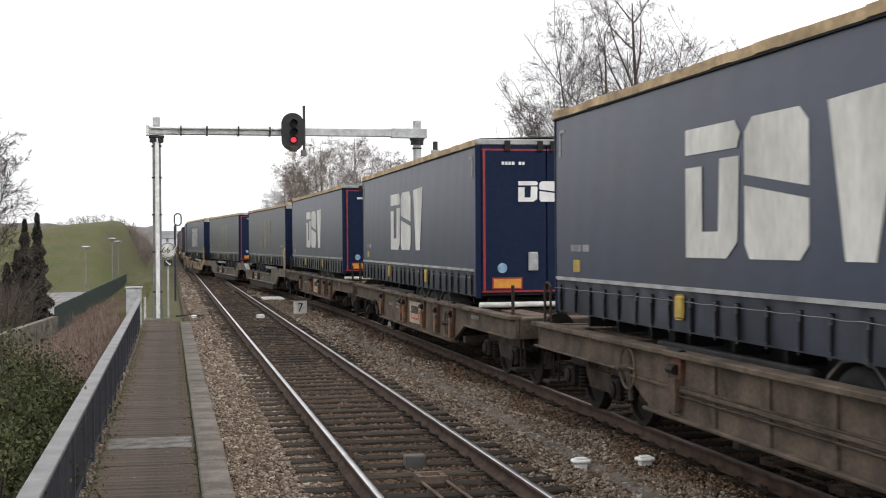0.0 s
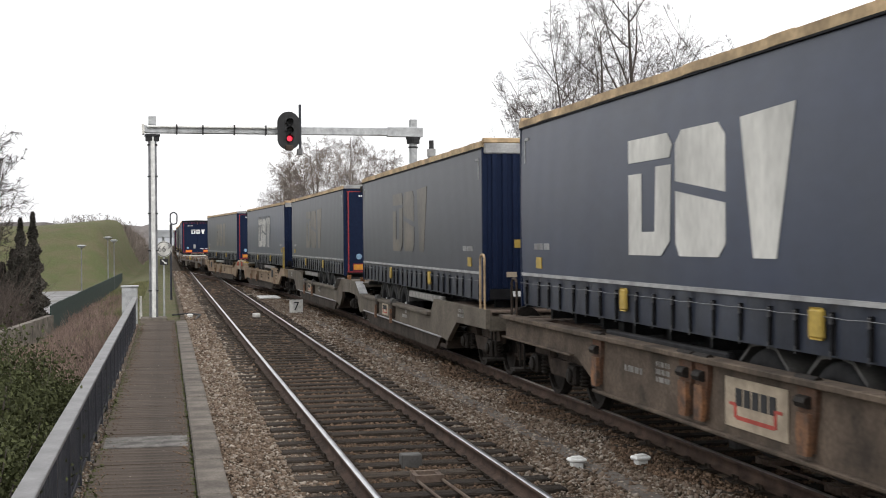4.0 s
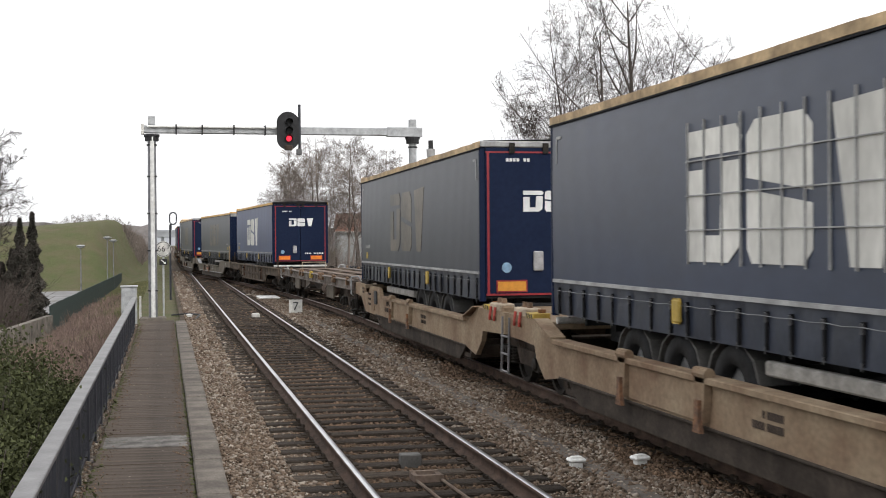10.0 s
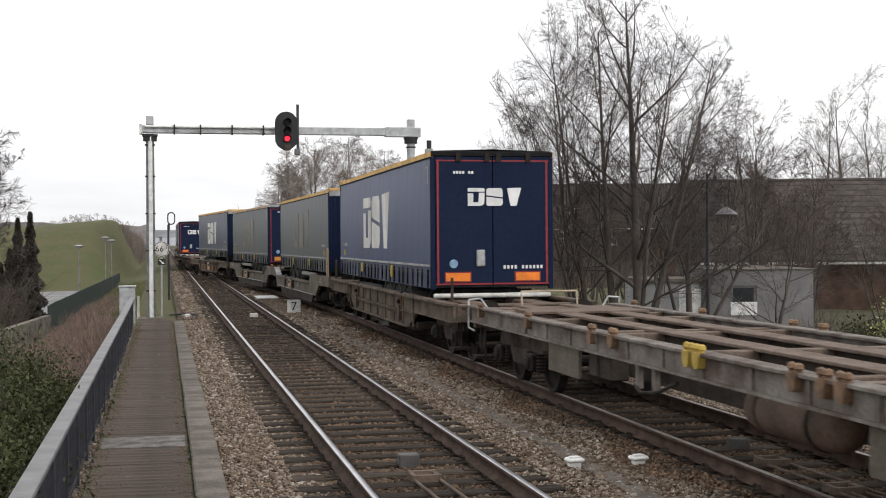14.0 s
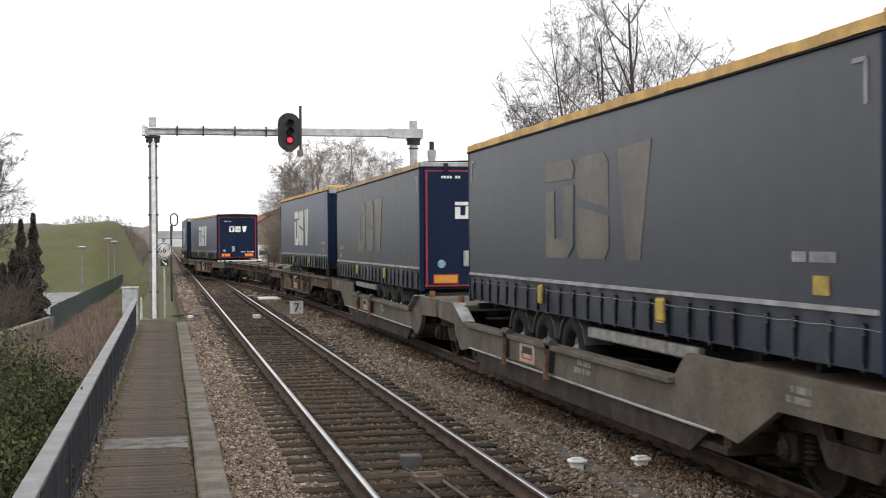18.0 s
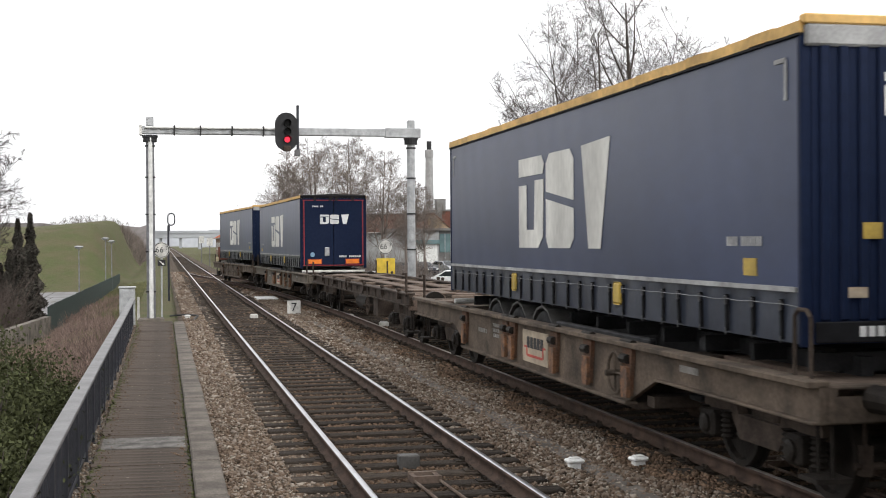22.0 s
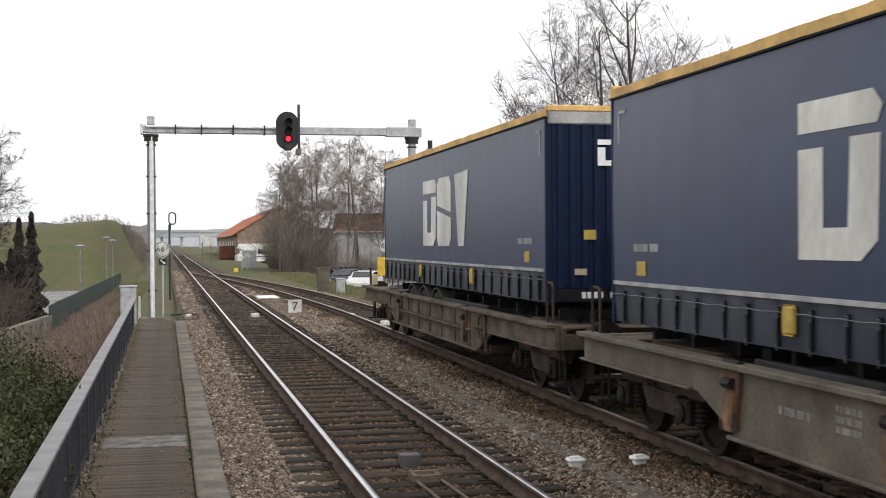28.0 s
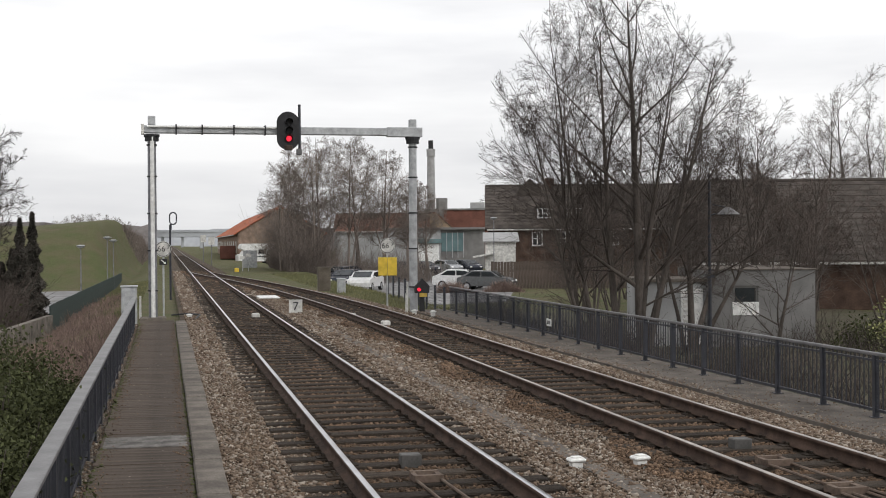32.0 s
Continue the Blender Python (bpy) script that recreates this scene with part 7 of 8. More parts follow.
M_BLADE = material("grass blades", (0.15, 0.15, 0.066), 0.8, vary=0.3, scale=0.4, fine=5, bump=0, island=0.4)
M_BLADE_DRY = material("straw-coloured blades", (0.27, 0.22, 0.12), 0.85, vary=0.3, scale=0.4, fine=5, bump=0, island=0.4)
grass_tufts("short green grass on the verge", lambda r, n: (r.uniform(-3.5, -1.1, n), r.uniform(37, 90, n)), 16000, 0.22, M_BLADE, 1)
grass_tufts("short green grass on the verge", lambda r, n: (r.uniform(8.6, 13, n), r.uniform(48, 108, n)), 18000, 0.2, M_BLADE, 2)
grass_tufts("dry straw-coloured grass by the stones", lambda r, n: (r.uniform(8.4, 9.2, n), r.uniform(14, 50, n)), 3500, 0.14, M_BLADE_DRY, 3)
grass_tufts("tufts of grass along the fence foot", lambda r, n: (r.normal(-0.98, 0.06, n), r.uniform(8, 40, n)), 5000, 0.16, M_BLADE, 4)
for k, (x, y, h) in enumerate(((-6.65, 62.5, 5.05), (-6.2, 63.6, 5.35), (-6.9, 61.5, 3.6), (-6.3, 61.0, 3.2), (-7.4, 62.0, 3.0))):
    c_ = tagged(empty("conifer"), "slim dark green conifer beside the lower road", "conifer", "conifers")
    v, f = tubes([(x, y, -1.6)], [(x, y, h - 1.9)], np.array([0.14]), np.array([0.02]), 7)
    o = sheet("trunk", v, f, M_BARK)
    o.parent = c_

    def cone(rng, m, x=x, y=y, h=h):
        u = rng.random(m)
        r = 0.95 * (1 - u) ** 0.9 * np.sqrt(rng.uniform(0.15, 1.1, m)) * (0.75 + 0.25 * np.sin(u * 40))
        a = rng.uniform(0, 2 * np.pi, m)
        return np.stack([x + r * np.cos(a), y + r * np.sin(a), -1.3 + (h - 0.3) * u - r * 0.25], 1)
    scatter_leaves("needles", 11000, cone, 0.075, M_CONIFER, 130 + k, c_, 3.0)
# ---------------------------------------------------------------- houses and sheds
def window(parent, x, y, z, w, h, turn=0, bars=(1, 1), sill=True):
    """A white-framed window set in a wall that faces -y before it is turned."""
    m = pose(x, y, z, 0, 0, turn)
    fr = boxes((-w / 2, w / 2, -0.06, 0.04, 0, 0.09), (-w / 2, w / 2, -0.06, 0.04, h - 0.09, h), (-w / 2, -w / 2 + 0.09, -0.06, 0.04, 0, h), (w / 2 - 0.09, w / 2, -0.06, 0.04, 0, h))
    for i in range(bars[0]):
        u = -w / 2 + w * (i + 1) / (bars[0] + 1)
        box(fr, u - 0.04, u + 0.04, -0.055, 0.035, 0.05, h - 0.05)
    for i in range(bars[1]):
        u = h * (i + 1) / (bars[1] + 1)
        box(fr, -w / 2, w / 2, -0.05, 0.03, u - 0.035, u + 0.035)
    o = part("window", fr, M_WHITE, parent, "white-framed window")
    o.matrix_basis = m
    part("pane", boxes((-w / 2 + 0.04, w / 2 - 0.04, -0.02, 0.02, 0.04, h - 0.04)), M_PANE, o)
    if sill:
        part("sill", boxes((-w / 2 - 0.06, w / 2 + 0.06, -0.14, 0.04, -0.08, -0.005)), M_CONCRETE, o)
    return o


def gabled(name, label, x, y, turn, length, depth, foot, eave, ridge, wall, roof, over=0.4, cat="house"):
    """A house with a ridge along its length; its long side faces -y before it is turned."""
    hs = tagged(empty(name, pose(x, y, 0, 0, 0, turn)), label, cat)
    L, D = length / 2, depth
    part("wall", boxes((-L, L, 0, 0.3, foot, eave), (-L, L, D - 0.3, D, foot, eave)), wall, hs)
    for s in (-1, 1):
        bm = prism(bmesh.new(), [(0, foot), (D, foot), (D, eave), (D / 2, ridge - 0.25), (0, eave)], "x", min(s * L, s * (L - 0.3)), max(s * L, s * (L - 0.3)))
        part("gable", bm, wall, hs)
    k = (ridge - eave) / (D / 2)
    n = 14
    for side in (0, 1):
        line = []
        for i in range(n):
            ya, yb = -over + (D / 2 + over) * i / n, -over + (D / 2 + over) * (i + 1) / n
            line += [(ya, eave + k * ya + 0.15), (yb, eave + k * yb + 0.12)]
        line += [(D / 2, ridge - 0.02), (-over, eave - k * over)]
        slope_ = prism(bmesh.new(), [(D - y_, z_) for y_, z_ in line] if side else line, "x", -L - over * 0.6, L + over * 0.6)
        rf = part("roof_slope", slope_, roof, hs, "tiled roof slope in courses")
    part("ridge_tiles", rods(((-L - 0.2, D / 2, ridge + 0.08), (L + 0.2, D / 2, ridge + 0.08), 0.13), n=8), roof, rf)
    part("gutter", boxes((-L - 0.1, L + 0.1, -over - 0.1, -over + 0.02, eave - k * over - 0.06, eave - k * over + 0.06)), M_OFFWHITE, hs)
    return hs


# brick house with dark roof and dormers
h = gabled("brick_house", "brown brick house with steep dark tiled roof and dormers", 38.15, 103.23, -14, 23, 9, -1.6, 3.5, 7.05, M_BRICK, M_ROOF_DARK)
for x in (-9.6, -7.3, -4.9, -0.8):
    window(h, x, -0.02, 1.8, 0.92, 1.2)
for x in (-6.6, -4.1):
    d = part("dormer", boxes((x - 0.72, x + 0.72, 0.5, 3.0, 4.1, 5.1), bevel=0.02), M_ROOF_DARK, h, "dark tile-hung dormer")
    window(h, x, 0.46, 4.16, 1.3, 0.86, bars=(2, 1), sill=False)
    part("dormer_roof", boxes((x - 0.85, x + 0.85, 0.35, 3.2, 5.1, 5.22)), M_ROOF_DARK, h)
part("chimney_stack", boxes((-6.4, -5.6, 4.1, 4.9, 6.2, 7.8), bevel=0.03), M_BRICK, h)
part("gable_peak", prism(bmesh.new(), [(-9.6, 4.2), (-6.4, 4.2), (-6.9, 6.9), (-7.8, 7.7), (-8.7, 6.9)], "y", 3.2, 5.6), M_ROOF_DARK, h)
# long low house with a big dark roof
h = gabled("long_house", "long brick house with a very large dark roof", 37.6, 57.6, -17, 23, 10, -1.7, 1.35, 5.35, M_BRICK, M_ROOF_DARK)
for x in (-6.2, 0.0, 3.1):
    part("brick_pier", boxes((x - 0.14, x + 0.14, -0.12, 0.0, -1.7, 1.3)), M_RUST_ORANGE, h, "orange brick pier")
# grey garage
gr = tagged(empty("grey_garage", pose(19.62, 39.75, 0, 0, 0, -12)), "flat-roofed grey rendered garage with a white-framed window", "garage")
bm = boxes((-1.8, -0.98, 0, 0.25, -1.75, 1.24), (-0.12, 1.8, 0, 0.25, -1.75, 1.24), (-0.98, -0.12, 0, 0.25, 0.72, 1.24), (-0.98, -0.12, 0, 0.25, -1.75, -0.28))
part("wall", bm, M_RENDER, gr)
part("wall", boxes((-1.8, -1.55, 0.25, 5.5, -1.75, 1.24), (1.55, 1.8, 0.25, 5.5, -1.75, 1.24), (-1.55, 1.55, 5.25, 5.5, -1.75, 1.24)), M_RENDER, gr)
part("roof", boxes((-1.83, 1.83, -0.04, 5.55, 1.24, 1.285), bevel=0.008), M_CONCRETE, gr)
wn = part("window", boxes((-0.98, -0.12, 0.05, 0.12, 0.64, 0.72), (-0.98, -0.90, 0.05, 0.12, 0.2, 0.64), (-0.20, -0.12, 0.05, 0.12, 0.2, 0.64)), M_RENDER, gr, "window with its lower half boarded white")
part("pane", boxes((-0.92, -0.18, 0.07, 0.10, 0.16, 0.68)), M_PANE, wn)
part("white_board", boxes((-1.0, -0.10, -0.02, 0.05, -0.28, 0.17), bevel=0.008), M_WHITE, wn)
g2 = tagged(empty("pale_shed", pose(17.0, 40.6, 0, 0, 0, -12)), "low pale shed with a louvred door", "shed")
part("wall", boxes((-1.25, 0.95, 0, 0.2, -1.75, 0.85), (-1.25, -1.05, 0.2, 3.5, -1.75, 0.85), (0.75, 0.95, 0.2, 3.5, -1.75, 0.85)), M_RENDER_LIGHT, g2)
part("roof", boxes((-1.3, 1.0, -0.08, 3.6, 0.85, 0.95)), M_CONCRETE, g2)
dr = part("door", boxes((0.05, 0.80, -0.04, 0.0, -1.7, 0.62), bevel=0.01), M_WHITE, g2, "white louvred door")
for i in range(12):
    part("slat", boxes((0.13, 0.40, -0.07, -0.035, -1.5 + i * 0.165, -1.42 + i * 0.165)), M_OFFWHITE, dr)
# long red-roofed shed beside the line
h = gabled("long_shed", "long brick shed with orange-red tiled roof beside the line", 11.8, 262, -91.0, 136, 13, -1.2, 3.7, 7.6, M_BRICK_PALE, M_ROOF_RED, 0.6, "shed")
for i in range(12):
    window(h, -60 + i * 11, -0.02, 0.6, 3.2, 1.8, bars=(3, 1), sill=False)
# industry: teal glazed hall, brick block, chimney
h = tagged(empty("glazed_hall", pose(35.4, 161, 0, 0, 0, -12)), "flat-roofed hall with teal glazing and white panels", "hall")
part("wall", boxes((-8.0, -0.7, 0, 8, -1.5, 3.7), bevel=0.02), M_RENDER_LIGHT, h)
part("roof", boxes((-8.3, 5.2, -0.4, 8.4, 3.7, 4.0), bevel=0.02), M_RENDER, h)
part("wing", boxes((-0.7, 5.0, 0.3, 8, -1.5, 3.7)), M_RENDER, h)
for i in range(4):
    part("pane", boxes((-0.6 + i * 0.72, 0.04 + i * 0.72, 0.2, 0.26, 0.9, 3.3)), M_TEAL, h, "teal glass pane")
    part("mullion", boxes((0.04 + i * 0.72, 0.12 + i * 0.72, 0.16, 0.28, 0.1, 3.4)), M_GALV, h)
part("gate", boxes((-4.2, -0.9, -0.06, 0, -1.5, 1.9)), M_WHITE, h, "white roller gate")
part("canopy", boxes((-4.6, -0.6, -0.5, 0, 2.0, 2.5)), M_TEAL, h, "teal band over the gate")
h = tagged(empty("works_block", pose(48.8, 206, 0, 0, 0, -14)), "dull maroon works building with a flat roof", "works building")
part("wall", boxes((-3.8, 7, 0, 12, -1.5, 7.3)), M_MAROON, h)
part("roof", boxes((-4.0, 7.2, -0.2, 12.2, 7.3, 7.6), bevel=0.02), M_RENDER, h)
part("roof_unit", boxes((0.6, 3.0, 0.3, 3, 7.6, 8.6), bevel=0.03), M_RENDER_LIGHT, h)
h = gabled("brick_block", "pale works building with dull red tiled roof behind the trees", 29.5, 176, -12, 13, 9, -1.5, 3.8, 6.1, M_RENDER_LIGHT, M_ROOF_DULL)
h = tagged(empty("tan_block", pose(38.2, 178, 0, 0, 0, -12)), "pale tan brick works building with a low gable", "works building")
part("wall", prism(bmesh.new(), [(-3.3, -1.5), (2.0, -1.5), (2.0, 3.9), (-0.6, 6.2), (-3.3, 5.8)], "y", 0, 9), M_TAN_WALL, h)
part("roof", prism(bmesh.new(), [(2.3, 3.75), (2.3, 3.95), (-0.6, 6.45), (-3.5, 6.0), (-3.5, 5.8), (-0.6, 6.2)], "y", -0.2, 9.2), M_ROOF_DULL, h)
c_ = tagged(empty("works_chimney"), "tall pale concrete works chimney", "chimney")
part("shaft", rods(((53, 255, -1.5), (53, 255, 21.0), 1.05, 0.72), n=18), M_RENDER_LIGHT, c_)
part("collar", rods(((53, 255, 19.4), (53, 255, 20.9), 0.86, 0.9), n=18), M_RENDER_LIGHT, c_)
part("flue", rods(((53, 255, 20.9), (53, 255, 22.7), 0.5), n=14), M_BLACK, c_)
bm = boxes((51.6, 55.6, 250, 256, -1.5, 8.6))
box(bm, 53.4, 55.2, 249.6, 252, -1.5, 10.8)
part("boiler_house", bm, M_RENDER, c_, "grey blocky boiler house")
# white lean-to, board fence
h = tagged(empty("white_annex", pose(25.7, 98.6, 1.25, 0, 0, -14)), "low white annex with a pale sloping roof", "annex")
part("wall", boxes((-0.8, 1.6, 0, 3.5, -2.75, 0.9)), M_OFFWHITE, h)
part("porch_roof", prism(bmesh.new(), [(-1.8, -0.35), (0.0, 0.0), (0.0, 0.1), (-1.8, -0.22)], "y", -1.0, 0.0), M_OFFWHITE, h, "pale sloping porch roof")
part("roof", prism(bmesh.new(), [(-0.3, 0.9), (3.8, 0.9), (3.8, 1.7), (-0.3, 1.0)], "x", -1.0, 1.9), M_RENDER_LIGHT, h)
bf = tagged(empty("board_fence"), "brown vertical board fence before the house", "fence")
bd = None
for i in range(56):
    x, y = 24.1 + i * 0.235, 93.4 - i * 0.052
    m = pose(x, y, random.uniform(-0.03, 0.03), 0, 0, -12)
    bd = shared("board", bd, bf, m) if bd else part("board", boxes((-0.11, 0.11, -0.015, 0.015, -1.7, 0.68)), M_BOARD, bf)
    bd.matrix_basis = m
part("rail", boxes((24.1, 37.2, 93.46, 93.5, -0.1, 0.0)), M_BOARD, bf).matrix_basis = Matrix.Translation((24.1, 93.4, 0)) @ pose(0, 0, 0, 0, 0, -12.5) @ Matrix.Translation((-24.1, -93.4, 0))
# green slatted fence and low wall beside the lower road
gf = tagged(empty("green_fence"), "dark green board fence along the lower road", "fence")
bd = None
for i in range(150):
    u = i / 149
    x, y = -4.5 + 0.95 * u, 53 + 55 * u
    m = pose(x, y, random.uniform(-0.02, 0.02), 0, 0, 89)
    bd = shared("board", bd, gf, m) if bd else part("board", boxes((-0.185, 0.185, -0.02, 0.02, -1.75, -0.16)), M_GREEN_BOARD, gf)
    bd.matrix_basis = m
wl = tagged(link("low_wall", prism(bmesh.new(), [(-6.6, 30), (-6.35, 30), (-4.4, 53), (-4.65, 53)], "z", -1.9, -0.55), M_CONCRETE), "low dirty concrete wall along the lower road", "wall")
rd = link("road_lower", prism(bmesh.new(), [(-7.2, 30), (-5.2, 54), (-4.5, 100), (-9, 104), (-14, 60), (-24, 30)], "z", -2.2, -1.34), M_ROAD, kind="structure")
tagged(rd, "pale asphalt lower road", "road")
pk = link("road_car_park", prism(bmesh.new(), [(12.9, 70), (20, 74), (25.5, 92), (37, 160), (22, 160), (14.4, 100), (12.3, 84)], "z", -1.9, -1.33), M_ROAD, kind="structure")
tagged(pk, "pale grey asphalt car park", "car park")


# ---------------------------------------------------------------- cars
CAR_SIDE = [(-2.05, 0.32), (-2.1, 0.62), (-1.95, 0.86), (-1.15, 0.98), (-0.55, 1.40), (0.95, 1.44), (1.75, 1.02), (2.05, 0.92), (2.1, 0.45), (2.0, 0.30)]


def car(label, x, y, z, turn, paint):
    c = tagged(empty("parked_car", pose(x, y, z, 0, 0, turn)), label, "car", "parked cars")
    bm = bmesh.new()
    secs = [(-0.86, 0.0, 0.93), (-0.82, 1, 1.0), (0.82, 1, 1.0), (0.86, 0.0, 0.93)]
    rows = [[bm.verts.new((px * (1 if k else 0.985), w * (1 - 0.16 * max(0, pz - 0.95) / 0.5), pz if k or pz < 1.0 else pz)) for px, pz in CAR_SIDE] for w, k, s in secs]
    n = len(CAR_SIDE)
    for a, b in zip(rows[:-1], rows[1:]):
        for i in range(n):
            bm.faces.new((a[i], a[(i + 1) % n], b[(i + 1) % n], b[i]))
    bm.faces.new(rows[0][::-1])
    bm.faces.new(rows[-1])
    bmesh.ops.recalc_face_normals(bm, faces=bm.faces[:])
    body = part("body", bm, paint, c, smooth=False)
    for s in (-1, 1):
        bm = prism(bmesh.new(), [(-1.0, 1.0), (-0.5, 1.34), (0.2, 1.38), (0.2, 1.0)], "y", min(s * 0.79, s * 0.845), max(s * 0.79, s * 0.845))
        part("side_window", bm, M_PANE, c)
        bm = prism(bmesh.new(), [(0.28, 1.0), (0.28, 1.38), (0.92, 1.37), (1.45, 1.03)], "y", min(s * 0.79, s * 0.845), max(s * 0.79, s * 0.845))
        part("side_window", bm, M_PANE, c)
        for px in (-1.3, 1.3):
            wh = part("wheel", rods(((px, s * 0.68, 0.31), (px, s * 0.88, 0.31), 0.31), n=18), M_TYRE, c)
            part("rim", rods(((px, s * 0.88, 0.31), (px, s * 0.895, 0.31), 0.20), n=14), M_ALU, wh)
        part("headlight", boxes((-2.09, -1.9, s * 0.62 - 0.14, s * 0.62 + 0.14, 0.62, 0.76), bevel=0.02), M_WHITE, c)
        part("tail_light", boxes((1.95, 2.08, s * 0.66 - 0.12, s * 0.66 + 0.12, 0.66, 0.88), bevel=0.02), M_RED, c)
        part("mirror", boxes((-0.95, -0.8, min(s * 0.86, s * 1.0), max(s * 0.86, s * 1.0), 0.95, 1.08), bevel=0.02), paint, c)
    bm = prism(bmesh.new(), [(-1.12, 1.0), (-0.58, 1.385), (-0.55, 1.40), (-1.14, 1.02)], "y", -0.68, 0.68)
    bmesh.ops.translate(bm, verts=bm.verts[:], vec=(-0.02, 0, 0.012))
    part("windscreen", bm, M_PANE, c)
    bm = prism(bmesh.new(), [(1.0, 1.42), (1.7, 1.06), (1.73, 1.07), (1.03, 1.44)], "y", -0.68, 0.68)
    bmesh.ops.translate(bm, verts=bm.verts[:], vec=(0.015, 0, 0.012))
    part("rear_window", bm, M_PANE, c)
    return c


car("dark silver hatchback parked beside a brown hedge", 22.9, 90.4, -1.33, 152, M_CAR_GREY)
car("white hatchback parked beside another one", 21.9, 94.4, -1.33, 156, M_CAR_WHITE)
car("white hatchback parked beside the verge", 14.4, 93.2, -1.33, 66, M_CAR_WHITE)
car("dark car parked behind a white one", 13.7, 98.2, -1.33, 62, M_CAR_DARK)
car("dark estate car parked below the trees", 15.3, 112.0, -1.33, 30, M_CAR_DARK)
car("dark hatchback in the car park", 24.6, 135.0, -1.33, 108, M_CAR_DARK)
car("dark hatchback in the car park", 27.0, 134.5, -1.33, 115, M_CAR_DARK)
car("silver-blue car in the car park", 31.0, 140.5, -1.33, 110, M_CAR_SILVER)
car("dark car beside a silver one", 33.2, 140.0, -1.33, 105, M_CAR_DARK)

cv = tagged(empty("camper_van", pose(12.6, 186, -0.9, 0, 0, 8)), "white camper van parked by the long shed", "camper")
part("body", prism(bmesh.new(), [(-2.6, 0.4), (-2.6, 1.3), (-2.0, 1.5), (-1.7, 2.0), (-2.3, 2.3), (-2.1, 2.85), (-1.7, 2.95), (2.6, 2.95), (2.7, 2.7), (2.7, 0.4)], "y", -1.1, 1.1), M_WHITE, cv)
part("side_window", boxes((0.3, 1.4, -1.13, -1.09, 1.5, 2.1)), M_PANE, cv)
part("side_window", boxes((-1.6, -0.7, -1.13, -1.09, 1.4, 2.0)), M_PANE, cv)
part("stripe", boxes((-1.9, 2.38, -1.12, -1.1, 1.0, 1.12)), M_DOOR, cv)
for px in (-1.3, 1.6):
    part("wheel", rods(((px, -1.12, 0.34), (px, 1.12, 0.34), 0.34), n=16), M_TYRE, cv)
rb = tagged(empty("red_trailer", pose(9.8, 205, -0.9, 0, 0, 85)), "dark red covered trailer beside the shed", "trailer")
part("body", boxes((-4, 4, -1.2, 1.2, 0.6, 2.6), bevel=0.05), M_MAROON, rb)
for px in (-2.5, 2.5):
    part("wheel", rods(((px, -1.15, 0.4), (px, 1.15, 0.4), 0.4), n=14), M_TYRE, rb)
yb_ = tagged(link("yellow_grit_box", boxes((6.1, 6.5, 117, 117.4, -0.6, -0.05), bevel=0.04), M_SIGN_YELLOW), "yellow grit box on the verge", "box")
for x, y, z in ((7.0, 120, 1.0), (7.6, 121, 1.2)):
    st_ = tagged(empty("verge_post"), "thin pale posts with a small plate on the verge", "post", "verge posts")
    part("pole", rods(((x, y, -0.6), (x, y, z), 0.04), n=6), M_GALV, st_)
    part("plate", boxes((x - 0.25, x + 0.25, y - 0.06, y - 0.03, z - 0.3, z)), M_OFFWHITE, st_)
for x, y, h_ in ((5.2, 150, 2.9), (4.7, 165, 3.2)):
    st_ = tagged(empty("track_sign"), "slim grey post with a small board beside the line", "sign", "track signs")
    part("pole", rods(((x, y, -0.5), (x, y, h_), 0.06), n=6), M_FENCE_TOP, st_)
    part("board", boxes((x - 0.35, x + 0.35, y - 0.08, y - 0.04, h_ - 0.9, h_)), M_OFFWHITE, st_)


# ---------------------------------------------------------------- distance
def far_ridge(name, label, y, x0, x1, z0, low, high, step, mat, seed, kind="structure"):
    """A far uneven line of woods, several metres deep."""
    rng = random.Random(seed)
    n = int((x1 - x0) / step)
    v, f = [], []
    for i in range(n + 1):
        x = x0 + i * step
        h_ = low + (high - low) * (0.5 + 0.5 * noise.noise((x * 0.012 + seed, 0.3, 0))) + rng.uniform(-0.10, 0.10) * (high - low)
        v += [(x, y, z0), (x, y + 4, z0 + h_), (x, y + 40, z0 + h_ * 0.7)]
    for i in range(n):
        for k in range(2):
            f.append((i * 3 + k, (i + 1) * 3 + k, (i + 1) * 3 + k + 1, i * 3 + k + 1))
    o = sheet(name, v, f, mat, kind)
    return tagged(o, label, "backdrop")


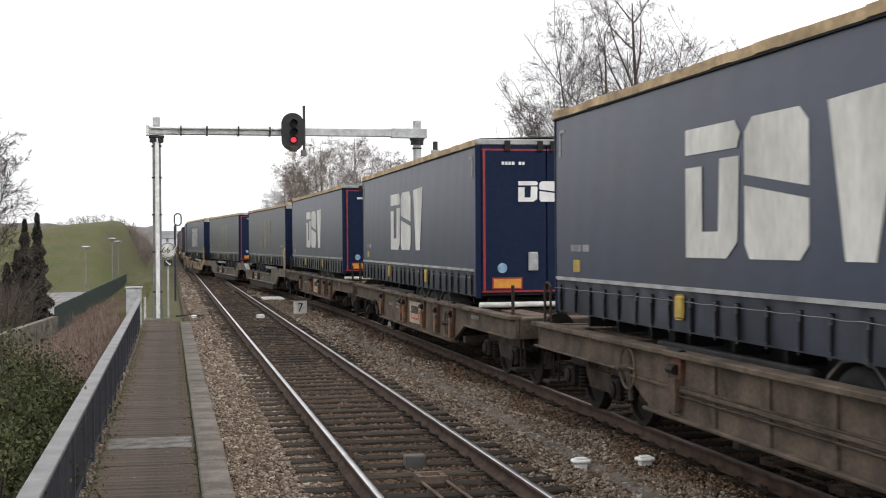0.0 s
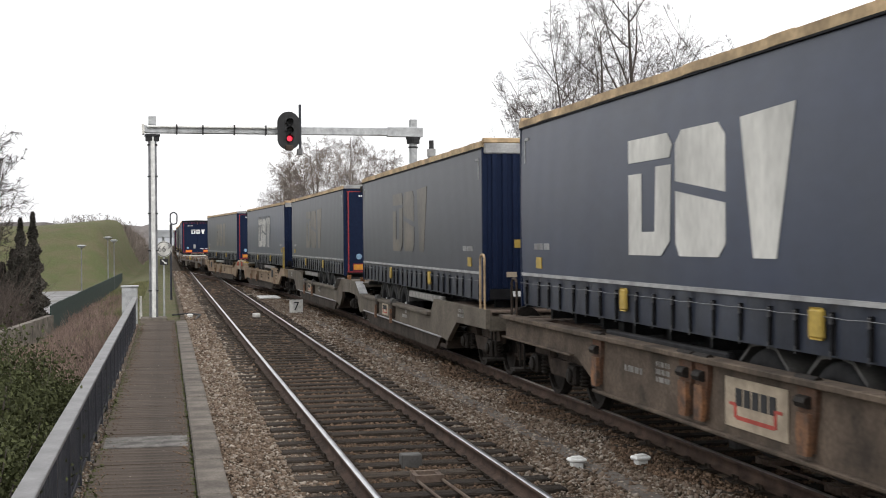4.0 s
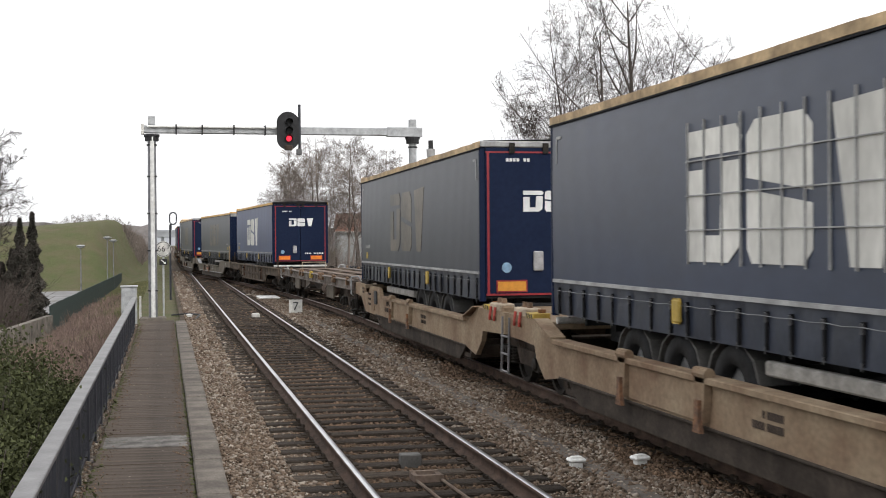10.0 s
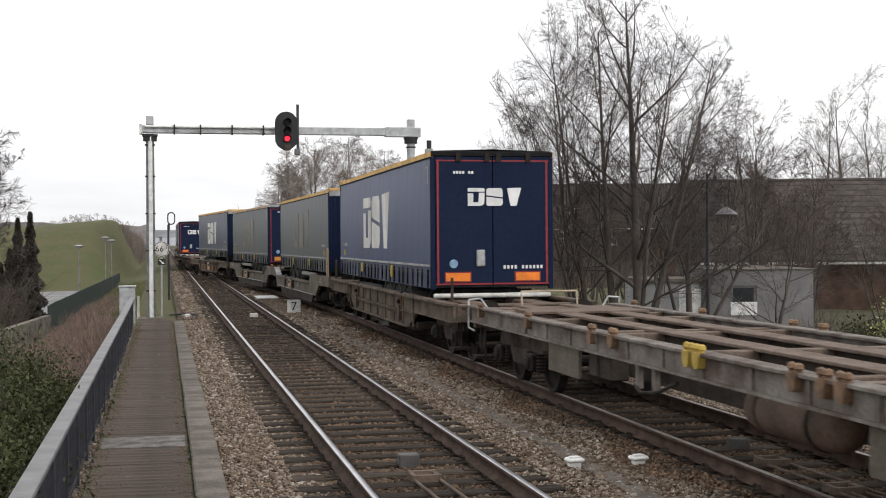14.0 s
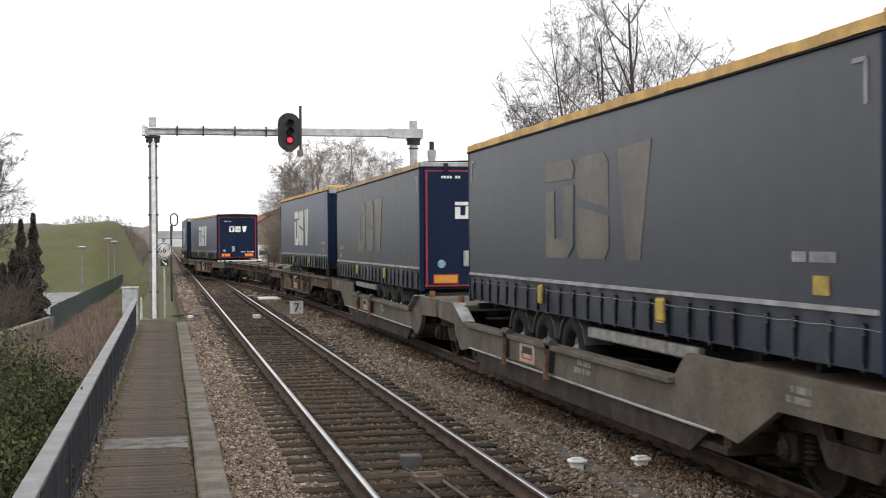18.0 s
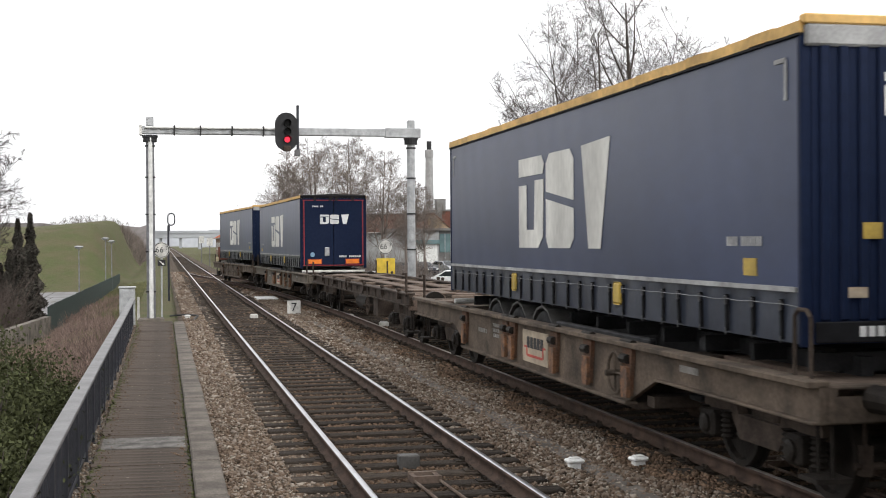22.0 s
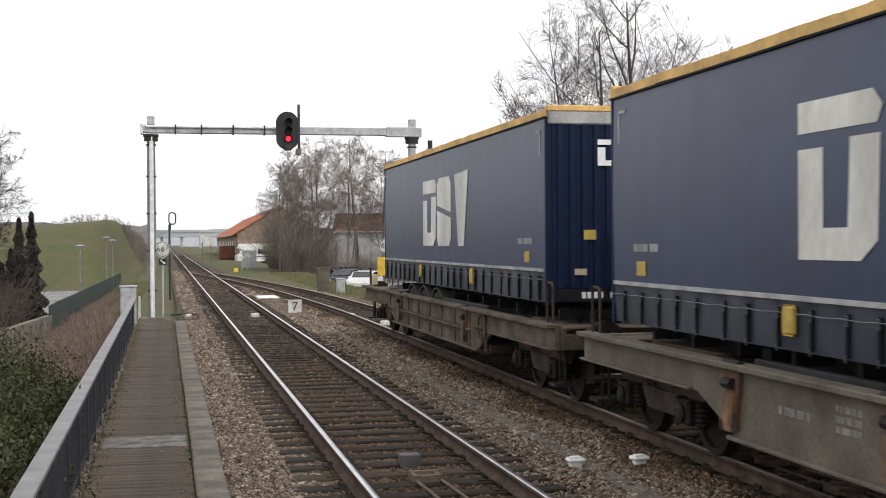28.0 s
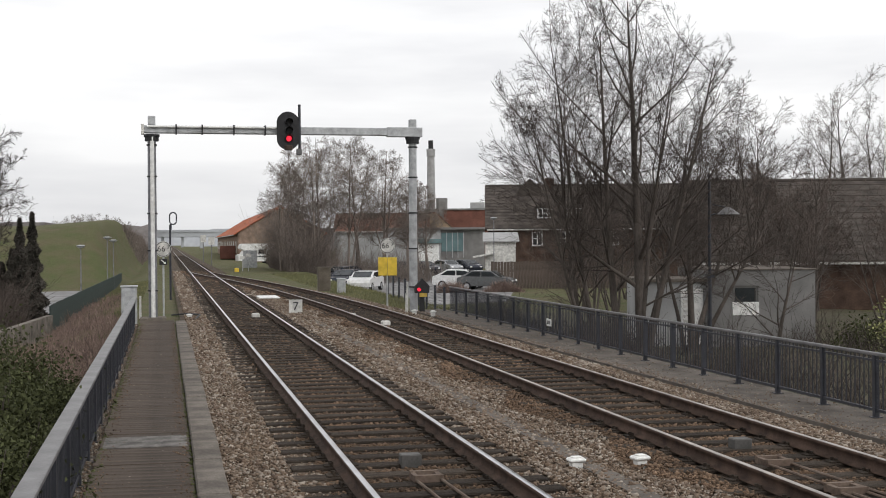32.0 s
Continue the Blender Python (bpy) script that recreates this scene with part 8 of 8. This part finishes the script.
far_ridge("backdrop_hills", "far hazy blue-grey woods on the horizon", 2300, -2200, 2600, -2, 18, 34, 14, M_HAZE, 1)
far_ridge("backdrop_woods", "far grey woods in haze", 1100, -900, 1200, -2, 6, 12, 6, M_HAZE, 2)
far_ridge("backdrop_woods_left", "grey-brown far woods behind the hill", 420, -170, -3, -2, 8.0, 13.0, 2.5, M_FAR_WOOD, 3)
far_ridge("backdrop_woods_right", "grey-brown far woods behind the sheds", 480, 26, 420, -2, 7, 12, 3, M_FAR_WOOD, 4)
k = 0
for x, y in ((-27, 400), (-24.5, 405), (-22, 410), (-19.5, 402), (-17, 405), (-30, 415), (-14, 412), (-33, 408)):
    k += 1
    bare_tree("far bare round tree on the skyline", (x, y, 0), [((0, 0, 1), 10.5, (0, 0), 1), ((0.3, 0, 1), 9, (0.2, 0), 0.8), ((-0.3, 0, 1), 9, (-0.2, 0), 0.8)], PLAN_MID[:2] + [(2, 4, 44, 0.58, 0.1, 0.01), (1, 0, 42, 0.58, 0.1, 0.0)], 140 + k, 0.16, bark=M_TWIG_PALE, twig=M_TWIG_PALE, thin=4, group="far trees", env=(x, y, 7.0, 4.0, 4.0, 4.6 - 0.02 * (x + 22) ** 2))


vd = tagged(empty("far_viaduct"), "far viaduct across the line, haze in its pale colour", "viaduct")
# viaduct paled by the same painted haze
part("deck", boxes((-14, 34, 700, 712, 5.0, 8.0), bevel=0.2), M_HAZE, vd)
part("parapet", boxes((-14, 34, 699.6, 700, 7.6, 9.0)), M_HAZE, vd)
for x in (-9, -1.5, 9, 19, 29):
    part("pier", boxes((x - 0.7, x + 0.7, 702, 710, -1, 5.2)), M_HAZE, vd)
hd = brush("brown clipped hedge before the parked car", 18.4, 24.6, 86.2, 87.0, 2600, 0.72, M_DRY, 12, name="hedge")
# ---------------------------------------------------------------- what moves
def motions():
    for ob, start, half, flip in MOVERS:
        rows = []
        for i in range(65):
            t = i * 0.5
            y = start - travelled(t)
            a, b = lateral(y - half), lateral(y + half)
            turn = -math.degrees(math.atan2(b - a, 2 * half))
            rows.append((t, pose((a + b) / 2, y, 0, 0, 0, turn + (180 if flip else 0))))
        walk(ob, rows)
    # wheels roll: a turn of 72 degrees or so from row to row
    spin = [(i / 13, -math.degrees(travelled(i / 13) / 0.46)) for i in range(417)]
    for w in [o for o in bpy.data.objects if o.name.startswith("wheelset")]:
        x, y, z = w.matrix_basis.translation
        walk(w, [(t, pose(x, y, z, -a, 0, 0)) for t, a in spin])


motions()
